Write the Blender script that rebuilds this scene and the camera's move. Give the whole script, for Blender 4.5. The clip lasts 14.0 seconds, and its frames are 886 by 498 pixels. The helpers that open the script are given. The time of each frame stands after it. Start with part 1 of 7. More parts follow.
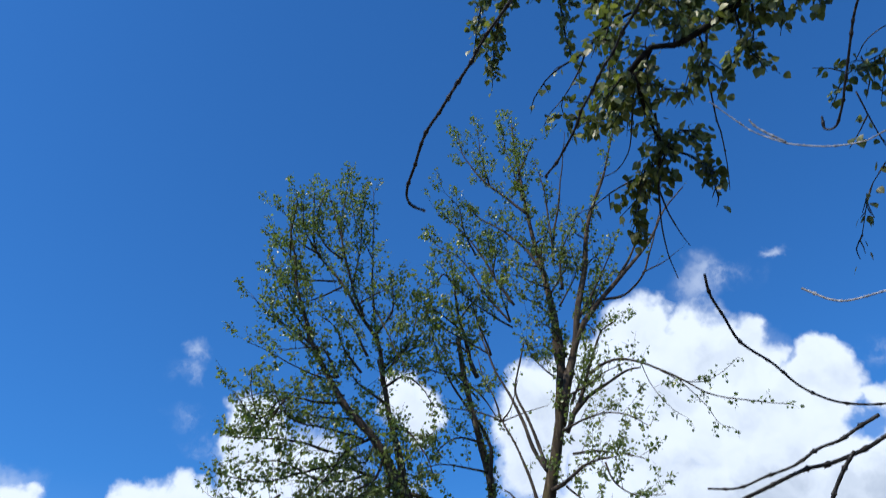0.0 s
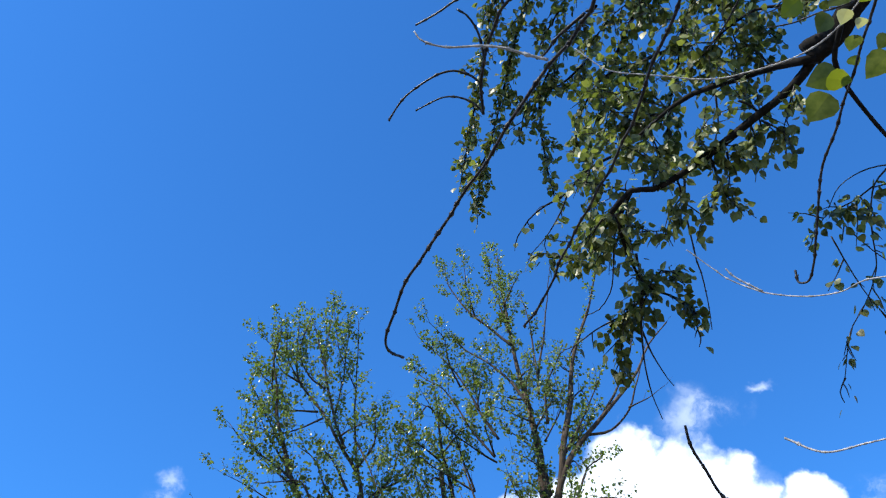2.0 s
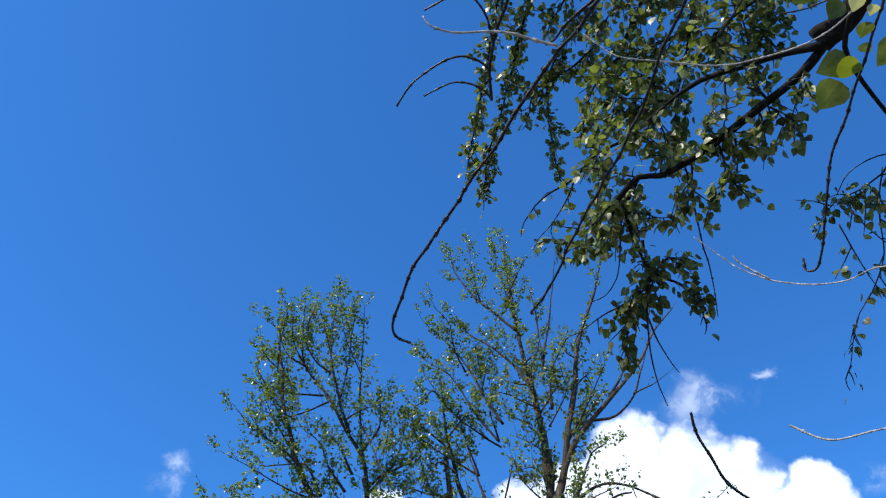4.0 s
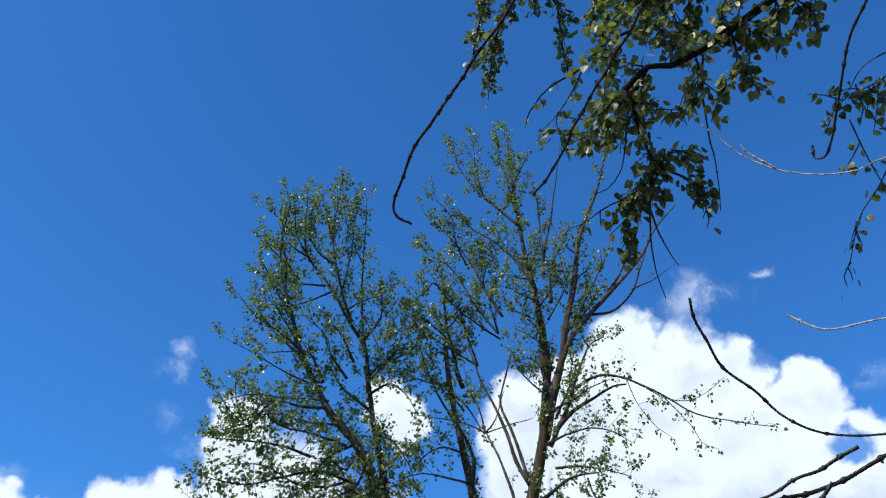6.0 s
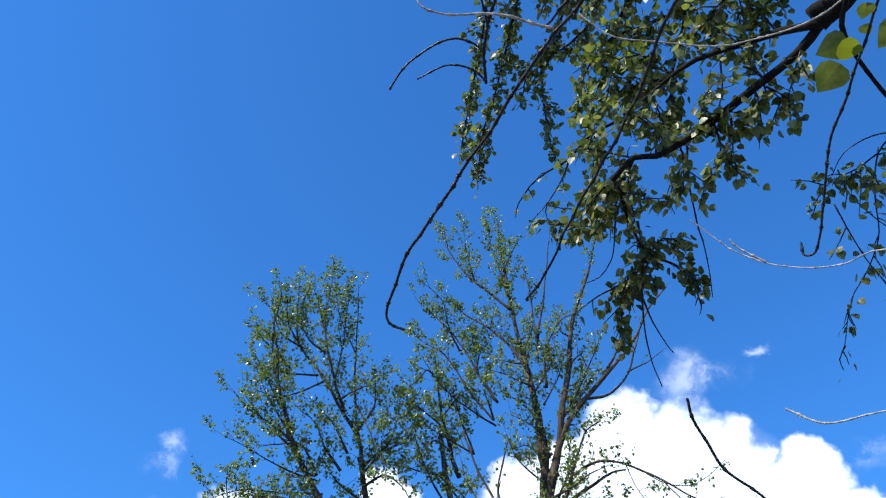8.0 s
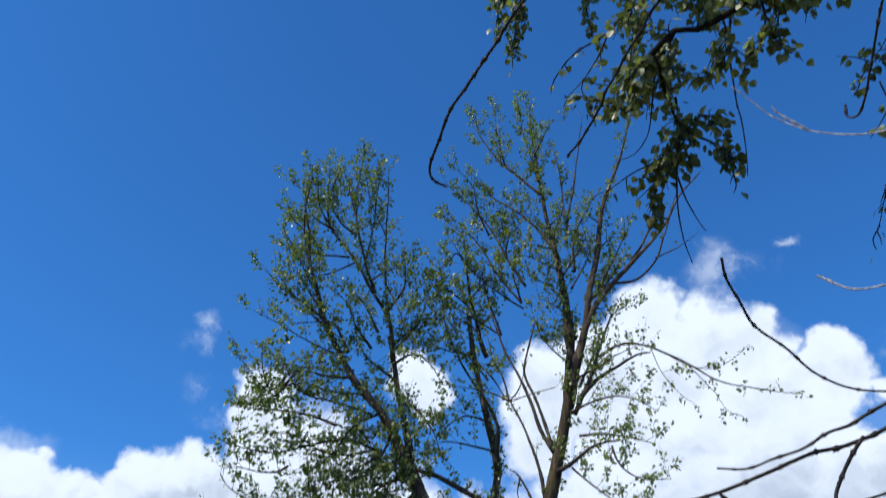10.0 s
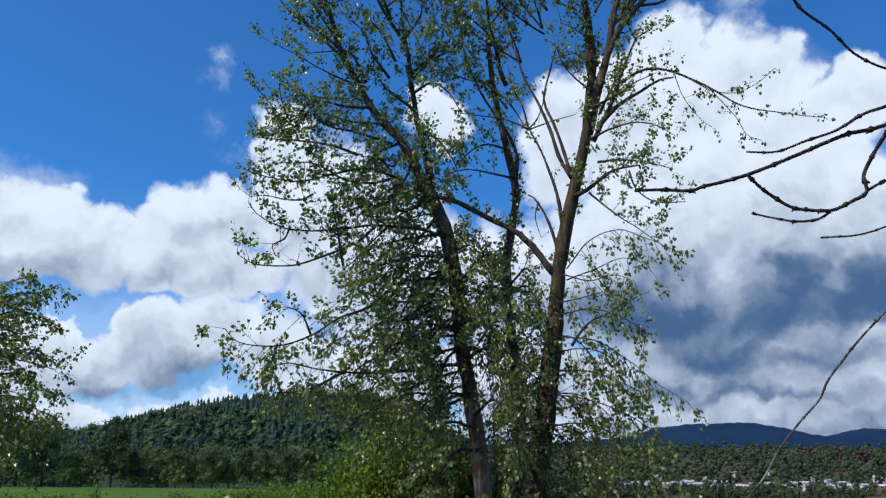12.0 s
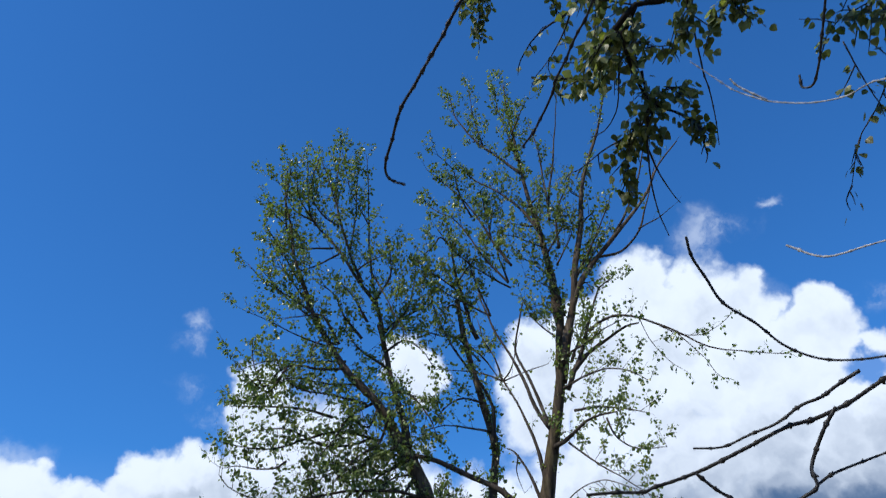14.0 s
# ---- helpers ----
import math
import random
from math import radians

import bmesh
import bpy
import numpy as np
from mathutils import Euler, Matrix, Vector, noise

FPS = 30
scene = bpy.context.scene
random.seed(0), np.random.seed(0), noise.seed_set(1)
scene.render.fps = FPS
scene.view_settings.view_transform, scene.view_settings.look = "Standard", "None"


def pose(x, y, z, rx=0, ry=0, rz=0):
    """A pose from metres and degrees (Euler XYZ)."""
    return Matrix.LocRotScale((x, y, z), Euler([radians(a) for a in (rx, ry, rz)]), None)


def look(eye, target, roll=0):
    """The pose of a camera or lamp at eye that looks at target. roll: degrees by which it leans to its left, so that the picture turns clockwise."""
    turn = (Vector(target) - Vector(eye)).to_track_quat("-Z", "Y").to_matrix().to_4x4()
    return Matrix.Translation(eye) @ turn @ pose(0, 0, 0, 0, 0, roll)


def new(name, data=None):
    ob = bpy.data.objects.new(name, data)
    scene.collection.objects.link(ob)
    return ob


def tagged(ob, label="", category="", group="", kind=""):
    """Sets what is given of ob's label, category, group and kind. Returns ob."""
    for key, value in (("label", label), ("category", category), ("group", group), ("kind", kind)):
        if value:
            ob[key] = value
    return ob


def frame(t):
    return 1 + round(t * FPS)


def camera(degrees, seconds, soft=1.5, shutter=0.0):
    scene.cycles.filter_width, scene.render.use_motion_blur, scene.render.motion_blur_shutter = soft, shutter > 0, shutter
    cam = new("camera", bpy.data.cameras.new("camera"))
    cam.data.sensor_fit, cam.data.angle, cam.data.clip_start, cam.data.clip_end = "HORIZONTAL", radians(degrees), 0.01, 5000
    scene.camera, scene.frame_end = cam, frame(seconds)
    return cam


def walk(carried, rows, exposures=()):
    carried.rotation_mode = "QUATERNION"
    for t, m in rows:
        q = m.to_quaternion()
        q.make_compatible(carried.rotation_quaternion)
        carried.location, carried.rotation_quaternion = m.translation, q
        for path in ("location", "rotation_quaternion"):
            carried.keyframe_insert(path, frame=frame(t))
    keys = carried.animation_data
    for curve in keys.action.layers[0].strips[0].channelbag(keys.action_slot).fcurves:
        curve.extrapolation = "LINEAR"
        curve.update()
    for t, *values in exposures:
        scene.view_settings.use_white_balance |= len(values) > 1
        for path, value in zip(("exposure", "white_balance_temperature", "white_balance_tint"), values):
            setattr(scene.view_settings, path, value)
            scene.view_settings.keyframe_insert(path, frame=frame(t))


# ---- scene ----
cam = camera(55.08, 14.0, soft=1.2, shutter=0.25)
PATH = [
    (0.0, (0.0409, 0.0467, 1.6694), (0.2817, 8.2182, 7.4287), -1.520),
    (0.5, (0.0444, 0.0248, 1.6886), (0.3650, 7.5979, 8.2112), -1.474),
    (1.0, (0.0507, 0.0299, 1.7158), (0.5017, 7.2232, 8.6477), -2.024),
    (1.5, (0.0507, 0.0167, 1.7041), (0.4941, 7.1528, 8.6955), -1.748),
    (2.0, (0.0510, 0.0248, 1.6886), (0.4557, 7.2273, 8.6138), -1.532),
    (2.5, (0.0522, 0.0259, 1.6869), (0.4607, 7.3265, 8.5085), -1.219),
    (2.7, (0.0519, 0.0191, 1.6890), (0.4979, 7.2838, 8.5465), -1.725),
    (5.0, (0.0467, 0.0429, 1.6887), (0.2716, 7.6241, 8.2059), 0.438),
    (5.5, (0.0484, 0.0603, 1.6742), (0.3088, 8.0629, 7.6651), 1.211),
    (6.0, (0.0508, 0.0480, 1.6811), (0.3906, 8.1581, 7.5215), 0.364),
    (6.5, (0.0483, 0.0350, 1.6967), (0.4126, 7.7979, 7.9899), -0.910),
    (7.0, (0.0496, 0.0264, 1.7104), (0.4753, 7.5032, 8.3374), -1.465),
    (9.5, (0.0385, 0.0345, 1.6942), (0.2619, 7.6915, 8.1222), 0.110),
    (10.0, (0.0280, 0.0344, 1.6530), (0.1227, 8.3467, 7.2115), 0.831),
    (10.5, (0.0125, 0.0536, 1.6491), (0.0751, 9.1111, 5.8868), 0.288),
    (11.0, (0.0127, 0.0987, 1.6320), (0.0762, 9.4578, 5.1537), 0.355),
    (11.5, (0.0068, 0.0887, 1.6151), (-0.0368, 9.5975, 4.7102), 0.575),
    (12.0, (0.0113, 0.0793, 1.5954), (-0.0653, 9.6970, 4.3328), 0.521),
    (12.5, (0.0179, 0.0649, 1.5767), (0.0179, 9.7738, 3.9722), 0.000),
    (13.0, (0.0563, 0.0963, 1.6221), (0.0630, 9.7086, 4.3796), -1.065),
    (13.5, (0.0802, 0.0900, 1.6698), (0.1758, 9.0243, 6.1607), -2.274),
    (14.0, (0.0666, 0.0327, 1.6792), (0.3243, 8.4512, 7.0701), -3.679),
]
EXPOSURES = [(0.0, -0.12), (1.0, 0.47), (1.5, 0.59), (2.5, 0.36), (5.0, 0.18), (5.5, -0.05), (6.0, -0.02), (6.5, 0.24), (7.0, 0.44), (9.5, 0.18), (10.0, -0.1), (10.5, -0.35), (11.0, -0.35), (12.5, -0.25), (13.0, -0.3), (14.0, -0.15)]
walk(cam, [(t, look(eye, target, roll)) for t, eye, target, roll in PATH], EXPOSURES)

# ---- sky, sun ----
SUN_TO = Vector((-0.57, -0.33, 0.75)).normalized()
world = bpy.data.worlds.new("spring_sky")
scene.world = world
world.use_nodes = True
wt = world.node_tree
wt.nodes.clear()


def wnode(kind, **values):
    n = wt.nodes.new(kind)
    for key, value in values.items():
        n.inputs[key].default_value = value
    return n


def wmath(op, a, b=None, clamp=False):
    n = wt.nodes.new("ShaderNodeMath")
    n.operation, n.use_clamp = op, clamp
    for slot, v in ((0, a), (1, b)):
        if v is None:
            continue
        if isinstance(v, (int, float)):
            n.inputs[slot].default_value = v
        else:
            wt.links.new(v, n.inputs[slot])
    return n.outputs[0]


def wramp(value, a, b, low=0.0, high=1.0):
    n = wt.nodes.new("ShaderNodeMapRange")
    n.interpolation_type = "SMOOTHSTEP"
    for key, v in (("From Min", a), ("From Max", b), ("To Min", low), ("To Max", high)):
        n.inputs[key].default_value = v
    wt.links.new(value, n.inputs["Value"])
    return n.outputs["Result"]


def wnoise(vector, scale, detail, rough=0.55, colour=False):
    n = wnode("ShaderNodeTexNoise", Scale=scale, Detail=detail, Roughness=rough)
    wt.links.new(vector, n.inputs["Vector"])
    return n.outputs["Color" if colour else "Fac"]


def wmix(fac, a, b):
    n = wt.nodes.new("ShaderNodeMix")
    n.data_type = "RGBA"
    wt.links.new(fac, n.inputs[0])
    for slot, v in ((6, a), (7, b)):
        if isinstance(v, tuple):
            n.inputs[slot].default_value = v
        else:
            wt.links.new(v, n.inputs[slot])
    return n.outputs[2]


def vmath(op, a, b):
    n = wt.nodes.new("ShaderNodeVectorMath")
    n.operation = op
    for slot, v in ((0, a), (1, b)):
        if isinstance(v, tuple):
            n.inputs[slot].default_value = v
        else:
            wt.links.new(v, n.inputs[slot])
    return n.outputs[0]


way = wnode("ShaderNodeTexCoord").outputs["Generated"]
warp = vmath("SUBTRACT", wnoise(way, 9.0, 5.0, colour=True), (0.5, 0.5, 0.5))
curl = vmath("SUBTRACT", wnoise(way, 34.0, 4.0, colour=True), (0.5, 0.5, 0.5))
bent = vmath("ADD", way, vmath("MULTIPLY", warp, (0.09, 0.09, 0.09)))
bent = vmath("ADD", bent, vmath("MULTIPLY", curl, (0.035, 0.035, 0.035)))


def bank(az, el, wide, high):
    """A soft heap of cloud at that bearing and height, in degrees: its density, and how high in it a place lies."""
    a, e = radians(az), radians(el)
    m = wt.nodes.new("ShaderNodeMapping")
    m.vector_type = "TEXTURE"
    m.inputs["Location"].default_value = (math.sin(a) * math.cos(e), math.cos(a) * math.cos(e), math.sin(e))
    m.inputs["Rotation"].default_value = (e, 0, -a)
    m.inputs["Scale"].default_value = (math.tan(radians(wide)), 0.9, math.tan(radians(high)))
    wt.links.new(bent, m.inputs["Vector"])
    g = wt.nodes.new("ShaderNodeTexGradient")
    g.gradient_type = "SPHERICAL"
    wt.links.new(m.outputs[0], g.inputs[0])
    up = wt.nodes.new("ShaderNodeSeparateXYZ")
    wt.links.new(m.outputs[0], up.inputs[0])
    return g.outputs["Fac"], up.outputs["Z"]


def heap(banks):
    total = None
    for one in banks:
        v = bank(*one)[0]
        total = v if total is None else wmath("MAXIMUM", total, v)
    return total


def heaped(banks):
    """The heaps' cover, and their shade: each is white above and greyer below, by its own depth."""
    total = weight = shade = None
    for az, el, wide, high, depth in banks:
        g, up = bank(az, el, wide, high)
        w = wmath("POWER", g, 1.5)
        k = wmath("MULTIPLY", wmath("MULTIPLY", w, wramp(up, -0.45, 0.55, 1.0, 0.0)), depth)
        total = g if total is None else wmath("MAXIMUM", total, g)
        weight = w if weight is None else wmath("ADD", weight, w)
        shade = k if shade is None else wmath("ADD", shade, k)
    return total, wmath("DIVIDE", shade, wmath("ADD", weight, 0.0004))


CUMULUS = [
    # over the far shore
    (16.6, 27.4, 4.4, 5.2, 0.10), (20.6, 25.6, 5.0, 5.6, 0.10), (24.0, 25.2, 2.9, 4.4, 0.12), (12.5, 25.2, 4.6, 5.6, 0.15),
    (28.0, 22.9, 3.6, 4.2, 0.12), (22.7, 21.2, 9.5, 6.6, 0.22), (30.4, 20.0, 3.0, 3.4, 0.2), (8.4, 22.6, 4.6, 6.6, 0.22),
    (17.8, 14.2, 20.3, 10.6, 0.85), (26.5, 16.2, 10.9, 6.8, 0.8), (17.5, 6.0, 19.8, 2.9, 0.75), (27.2, 8.6, 5.0, 2.2, 0.5),
    (17.6, 23.4, 5.5, 4.2, 0.15), (13.5, 20.6, 5.5, 5.0, 0.2), (22.0, 18.0, 9.0, 4.5, 0.35),
    # over the meadow
    (-27.6, 15.8, 5.2, 4.6, 0.42), (-23.2, 14.6, 4.8, 3.9, 0.45), (-18.6, 16.2, 4.8, 4.2, 0.42), (-15.4, 17.2, 4.0, 3.6, 0.4),
    (-26.6, 13.4, 7.0, 2.5, 0.6), (-17.0, 13.7, 8.0, 3.0, 0.6), (-19.6, 9.7, 3.9, 3.0, 0.62), (-15.6, 9.8, 4.6, 3.4, 0.62),
    (-23.4, 7.0, 4.0, 3.0, 0.58), (-27.2, 6.7, 4.2, 3.2, 0.42), (-13.5, 4.9, 12.0, 1.5, 0.15), (-26.0, 4.0, 7.0, 1.6, 0.25),
    (-20.4, 8.2, 8.0, 3.0, 0.6), (-25.4, 9.2, 4.6, 1.7, 0.5), (20.5, 8.2, 15.0, 3.6, 0.72), (20.0, 4.4, 22.0, 2.0, 0.75),
    # behind the poplars
    (-11.9, 21.8, 3.8, 4.8, 0.2), (-8.5, 17.1, 8.6, 7.6, 0.4), (-3.3, 14.3, 8.7, 8.7, 0.45), (3.8, 13.1, 7.1, 7.1, 0.45),
    (-1.2, 24.8, 3.0, 3.3, 0.12), (-10.5, 8.4, 7.0, 4.1, 0.45), (-3.0, 7.4, 11.0, 3.8, 0.45), (5.5, 7.0, 10.8, 3.8, 0.45),
]
WISPS = [
    (-17.0, 25.6, 1.3, 1.0), (-16.6, 26.7, 0.9, 1.1), (-16.6, 23.2, 1.8, 1.3), (-14.6, 22.0, 3.4, 2.6), (21.6, 30.8, 2.6, 1.9), (23.4, 30.6, 2.6, 1.2),
    (26.6, 31.4, 1.3, 0.42), (-28.0, 18.3, 4.4, 1.9), (32.0, 24.4, 1.6, 1.6),
]
BASES = [
    (17.8, 8.9, 9.5, 3.8), (22.5, 10.4, 8.5, 3.4), (14.5, 10.6, 9.0, 4.2), (27.5, 11.6, 5.5, 2.2),
]
GAPS = [
    (-25.6, 11.2, 3.8, 1.1), (-22.8, 10.6, 1.3, 1.4), (29.4, 20.8, 2.0, 1.1), (25.9, 27.0, 1.7, 2.2), (20.6, 34.2, 5.0, 2.6),
    (-3.6, 21.6, 2.6, 3.2),
]
SHADES = [
    (22.2, 5.7, 11.1, 0.9), (14.8, 6.6, 6.3, 1.0), (26.0, 5.0, 8.8, 1.2), (-17.6, 7.0, 3.6, 1.2), (-22.2, 5.4, 3.8, 1.0),
]
split = wt.nodes.new("ShaderNodeSeparateXYZ")
wt.links.new(way, split.inputs[0])
low = wramp(split.outputs["Z"], 0.03, 0.22, 0.42, 0.0)
puffs = wnoise(way, 5.0, 7.0, 0.55)
fine = wnoise(bent, 15.0, 9.0, 0.62)


def billow(vector, scale):
    """Rounded puffs with creases between, like a cauliflower's head."""
    n = wt.nodes.new("ShaderNodeTexVoronoi")
    n.feature = "SMOOTH_F1"
    n.inputs["Scale"].default_value, n.inputs["Smoothness"].default_value = scale, 0.35
    n.inputs["Detail"].default_value, n.inputs["Roughness"].default_value = 2.0, 0.5
    wt.links.new(vector, n.inputs["Vector"])
    return n.outputs["Distance"]


head = billow(bent, 13.0)
body, shade = heaped(CUMULUS)
cover = wmath("MAXIMUM", body, low)
cover = wmath("ADD", cover, wmath("MULTIPLY", wmath("SUBTRACT", puffs, 0.5), 0.26))
cover = wmath("ADD", cover, wmath("MULTIPLY", wmath("SUBTRACT", fine, 0.5), 0.30))
cover = wmath("ADD", cover, wmath("MULTIPLY", wmath("SUBTRACT", 0.42, head), 0.20))
dense = wramp(cover, 0.13, 0.38)
thin = wramp(wmath("ADD", heap(GAPS), wmath("MULTIPLY", wmath("SUBTRACT", fine, 0.5), 0.8)), 0.10, 0.65, 1.0, 0.10)
dense = wmath("MULTIPLY", dense, thin)
wisp = wmath("MULTIPLY", wramp(wmath("MULTIPLY", heap(WISPS), wramp(fine, 0.32, 0.68)), 0.0, 0.9), 0.45)
veil = wmath("MULTIPLY", wramp(split.outputs["Z"], 0.05, 0.34, 0.62, 0.0), wramp(puffs, 0.10, 0.75, 0.5, 1.0))
dense = wmath("MAXIMUM", wmath("MAXIMUM", dense, wisp), veil)
# relief: the heaps are brighter on the side that faces the sun, greyer below
toward = vmath("ADD", bent, (SUN_TO.x * 0.022, SUN_TO.y * 0.022, SUN_TO.z * 0.026))
relief = wmath("MULTIPLY", wmath("SUBTRACT", billow(toward, 13.0), head), 0.9)
closer = vmath("ADD", bent, (SUN_TO.x * 0.012, SUN_TO.y * 0.012, SUN_TO.z * 0.014))
relief = wmath("ADD", relief, wmath("MULTIPLY", wmath("SUBTRACT", wnoise(bent, 17.0, 5.0, 0.55), wnoise(closer, 17.0, 5.0, 0.55)), 0.9))
thick = wramp(cover, 0.30, 0.8)
grey = wmath("MAXIMUM", wmath("MULTIPLY", heap(BASES), 0.85), wmath("MULTIPLY", heap(SHADES), 0.6))
grey = wmath("ADD", wmath("MULTIPLY", grey, wramp(fine, 0.30, 0.60, 0.88, 1.05)), wmath("MULTIPLY", shade, 1.35))
grey = wmath("ADD", grey, wmath("MULTIPLY", wmath("SUBTRACT", puffs, 0.5), 0.3))
grey = wmath("SUBTRACT", wmath("ADD", grey, wmath("MULTIPLY", thick, 0.16)), wmath("MULTIPLY", relief, 0.75))
grey = wramp(grey, -0.10, 1.80)
heaps = wmix(grey, (0.94, 1.06, 1.24, 1), (0.076, 0.164, 0.345, 1))

sky = wt.nodes.new("ShaderNodeTexSky")
sky.sky_type, sky.sun_disc = "NISHITA", False
sky.sun_elevation, sky.sun_rotation = math.asin(SUN_TO.z), math.atan2(SUN_TO.x, SUN_TO.y)
sky.air_density, sky.dust_density, sky.ozone_density = 1.0, 0.3, 3.0
blue = wnode("ShaderNodeHueSaturation", Saturation=1.0, Value=0.135)
wt.links.new(vmath("MULTIPLY", sky.outputs[0], (0.295, 0.84, 1.41)), blue.inputs["Color"])
back = wt.nodes.new("ShaderNodeBackground")
wt.links.new(wmix(dense, blue.outputs[0], heaps), back.inputs["Color"])
wt.links.new(back.outputs[0], wt.nodes.new("ShaderNodeOutputWorld").inputs[0])

sun = new("sun", bpy.data.lights.new("sun", "SUN"))
sun.data.energy, sun.data.angle, sun.data.color = 5.0, radians(0.53), (1.0, 0.93, 0.80)
sun.matrix_world = look((0, 0, 0), tuple(-SUN_TO))

# ---- materials ----
def material(name):
    m = bpy.data.materials.new(name)
    m.use_nodes = True
    return m, m.node_tree, m.node_tree.nodes["Principled BSDF"]


def link_noise(t, coords, scale, detail=6.0, rough=0.6, stretch=None):
    n = t.nodes.new("ShaderNodeTexNoise")
    n.inputs["Scale"].default_value, n.inputs["Detail"].default_value, n.inputs["Roughness"].default_value = scale, detail, rough
    if stretch:
        mp = t.nodes.new("ShaderNodeMapping")
        mp.inputs["Scale"].default_value = stretch
        t.links.new(coords, mp.inputs[0])
        coords = mp.outputs[0]
    t.links.new(coords, n.inputs["Vector"])
    return n.outputs["Fac"]


def ramp(t, fac, stops):
    r = t.nodes.new("ShaderNodeValToRGB")
    while len(r.color_ramp.elements) < len(stops):
        r.color_ramp.elements.new(0.5)
    for el, (p, c) in zip(r.color_ramp.elements, stops):
        el.position, el.color = p, (*c, 1)
    t.links.new(fac, r.inputs[0])
    return r.outputs[0]


def blend(t, fac, a, b, mode="MIX"):
    n = t.nodes.new("ShaderNodeMix")
    n.data_type, n.blend_type = "RGBA", mode
    for slot, v in ((0, fac), (6, a), (7, b)):
        if isinstance(v, tuple):
            n.inputs[slot].default_value = (*v, 1)
        elif isinstance(v, float):
            n.inputs[slot].default_value = v
        else:
            t.links.new(v, n.inputs[slot])
    return n.outputs[2]


def bump(t, b, height, strength, distance):
    n = t.nodes.new("ShaderNodeBump")
    n.inputs["Strength"].default_value, n.inputs["Distance"].default_value = strength, distance
    t.links.new(height, n.inputs["Height"])
    t.links.new(n.outputs[0], b.inputs["Normal"])


def where(t):
    return t.nodes.new("ShaderNodeTexCoord").outputs["Object"]


def bark(name, dark, mid, pale, scale, patch=None, depth=0.035, rough=0.9):
    """Furrowed bark: long cracks, blotches of lichen, fine grain."""
    m, t, b = material(name)
    c = where(t)
    long = link_noise(t, c, scale, 8, 0.65, (1, 1, 0.16))
    blot = link_noise(t, c, scale * 0.22, 4, 0.6)
    col = ramp(t, long, [(0.30, dark), (0.52, mid), (0.72, pale)])
    if patch:
        col = blend(t, ramp(t, blot, [(0.50, (0, 0, 0)), (0.62, (1, 1, 1))]), col, patch)
    t.links.new(col, b.inputs["Base Color"])
    b.inputs["Roughness"].default_value, b.inputs["Specular IOR Level"].default_value = rough, 0.2
    bump(t, b, long, 1.0, depth)
    return m


def leafage(name, deep, fresh, yellow, through_light=0.35, gloss=0.42, sheen=0.4, pale_from=0.9, single=False, stand=0.0, grain=35.0):
    """Leaves: each its own green, a paler lit-through side, a waxy sheen."""
    m, t, b = material(name)
    pick = t.nodes.new("ShaderNodeObjectInfo").outputs["Random"] if single else t.nodes.new("ShaderNodeNewGeometry").outputs["Random Per Island"]
    col = ramp(t, pick, [(0.0, deep), (min(0.5, pale_from * 0.6), fresh), (pale_from, fresh), (1.0, yellow)])
    mott = link_noise(t, where(t), grain, 3)
    col = blend(t, ramp(t, mott, [(0.35, (0, 0, 0)), (0.75, (0.5, 0.5, 0.5))]), col, yellow)
    if stand:
        # whole trees of another kind stand among the rest
        kinds = link_noise(t, where(t), stand, 2, 0.5)
        col = blend(t, 1.0, col, ramp(t, kinds, [(0.36, (0.42, 0.50, 0.62)), (0.50, (1.0, 1.0, 1.0)), (0.66, (1.45, 1.35, 1.0))]), "MULTIPLY")
    t.links.new(col, b.inputs["Base Color"])
    b.inputs["Roughness"].default_value, b.inputs["Specular IOR Level"].default_value = gloss, sheen
    tr = t.nodes.new("ShaderNodeBsdfTranslucent")
    warm = blend(t, 1.0, col, (1.25, 1.45, 0.5), "MULTIPLY")
    t.links.new(warm, tr.inputs["Color"])
    mx = t.nodes.new("ShaderNodeMixShader")
    mx.inputs[0].default_value = through_light
    t.links.new(b.outputs[0], mx.inputs[1])
    t.links.new(tr.outputs[0], mx.inputs[2])
    t.links.new(mx.outputs[0], t.nodes["Material Output"].inputs["Surface"])
    return m


BARK_BROWN = bark("brown_furrowed_bark", (0.008, 0.006, 0.004), (0.044, 0.032, 0.021), (0.145, 0.108, 0.072), 13.0, (0.070, 0.056, 0.026))
BARK_PALE = bark("pale_grey_bark", (0.06, 0.045, 0.032), (0.26, 0.21, 0.155), (0.46, 0.39, 0.30), 11.0, (0.16, 0.085, 0.04))
BARK_LIMB = bark("grey_brown_limb_bark", (0.018, 0.014, 0.011), (0.052, 0.041, 0.032), (0.13, 0.105, 0.082), 14.0, depth=0.008)
BARK_TAN = bark("tan_grey_bark", (0.022, 0.017, 0.012), (0.085, 0.064, 0.046), (0.20, 0.16, 0.12), 13.0, (0.05, 0.034, 0.022))
# near-black base: the shaded underside of the shoots is painted into the bark
BARK_TWIG_SHADED = bark("shade_dark_young_twig_bark", (0.004, 0.003, 0.003), (0.013, 0.011, 0.010), (0.10, 0.094, 0.088), 150.0, (0.022, 0.019, 0.014), depth=0.0015, rough=0.42)
# lit copy of the twig bark: sun on the low diagonal shoot painted grey
BARK_GREY_SUNLIT = bark("painted_sun_grey_twig_bark", (0.005, 0.004, 0.003), (0.085, 0.08, 0.072), (0.40, 0.39, 0.37), 70.0, depth=0.0015, rough=0.45)
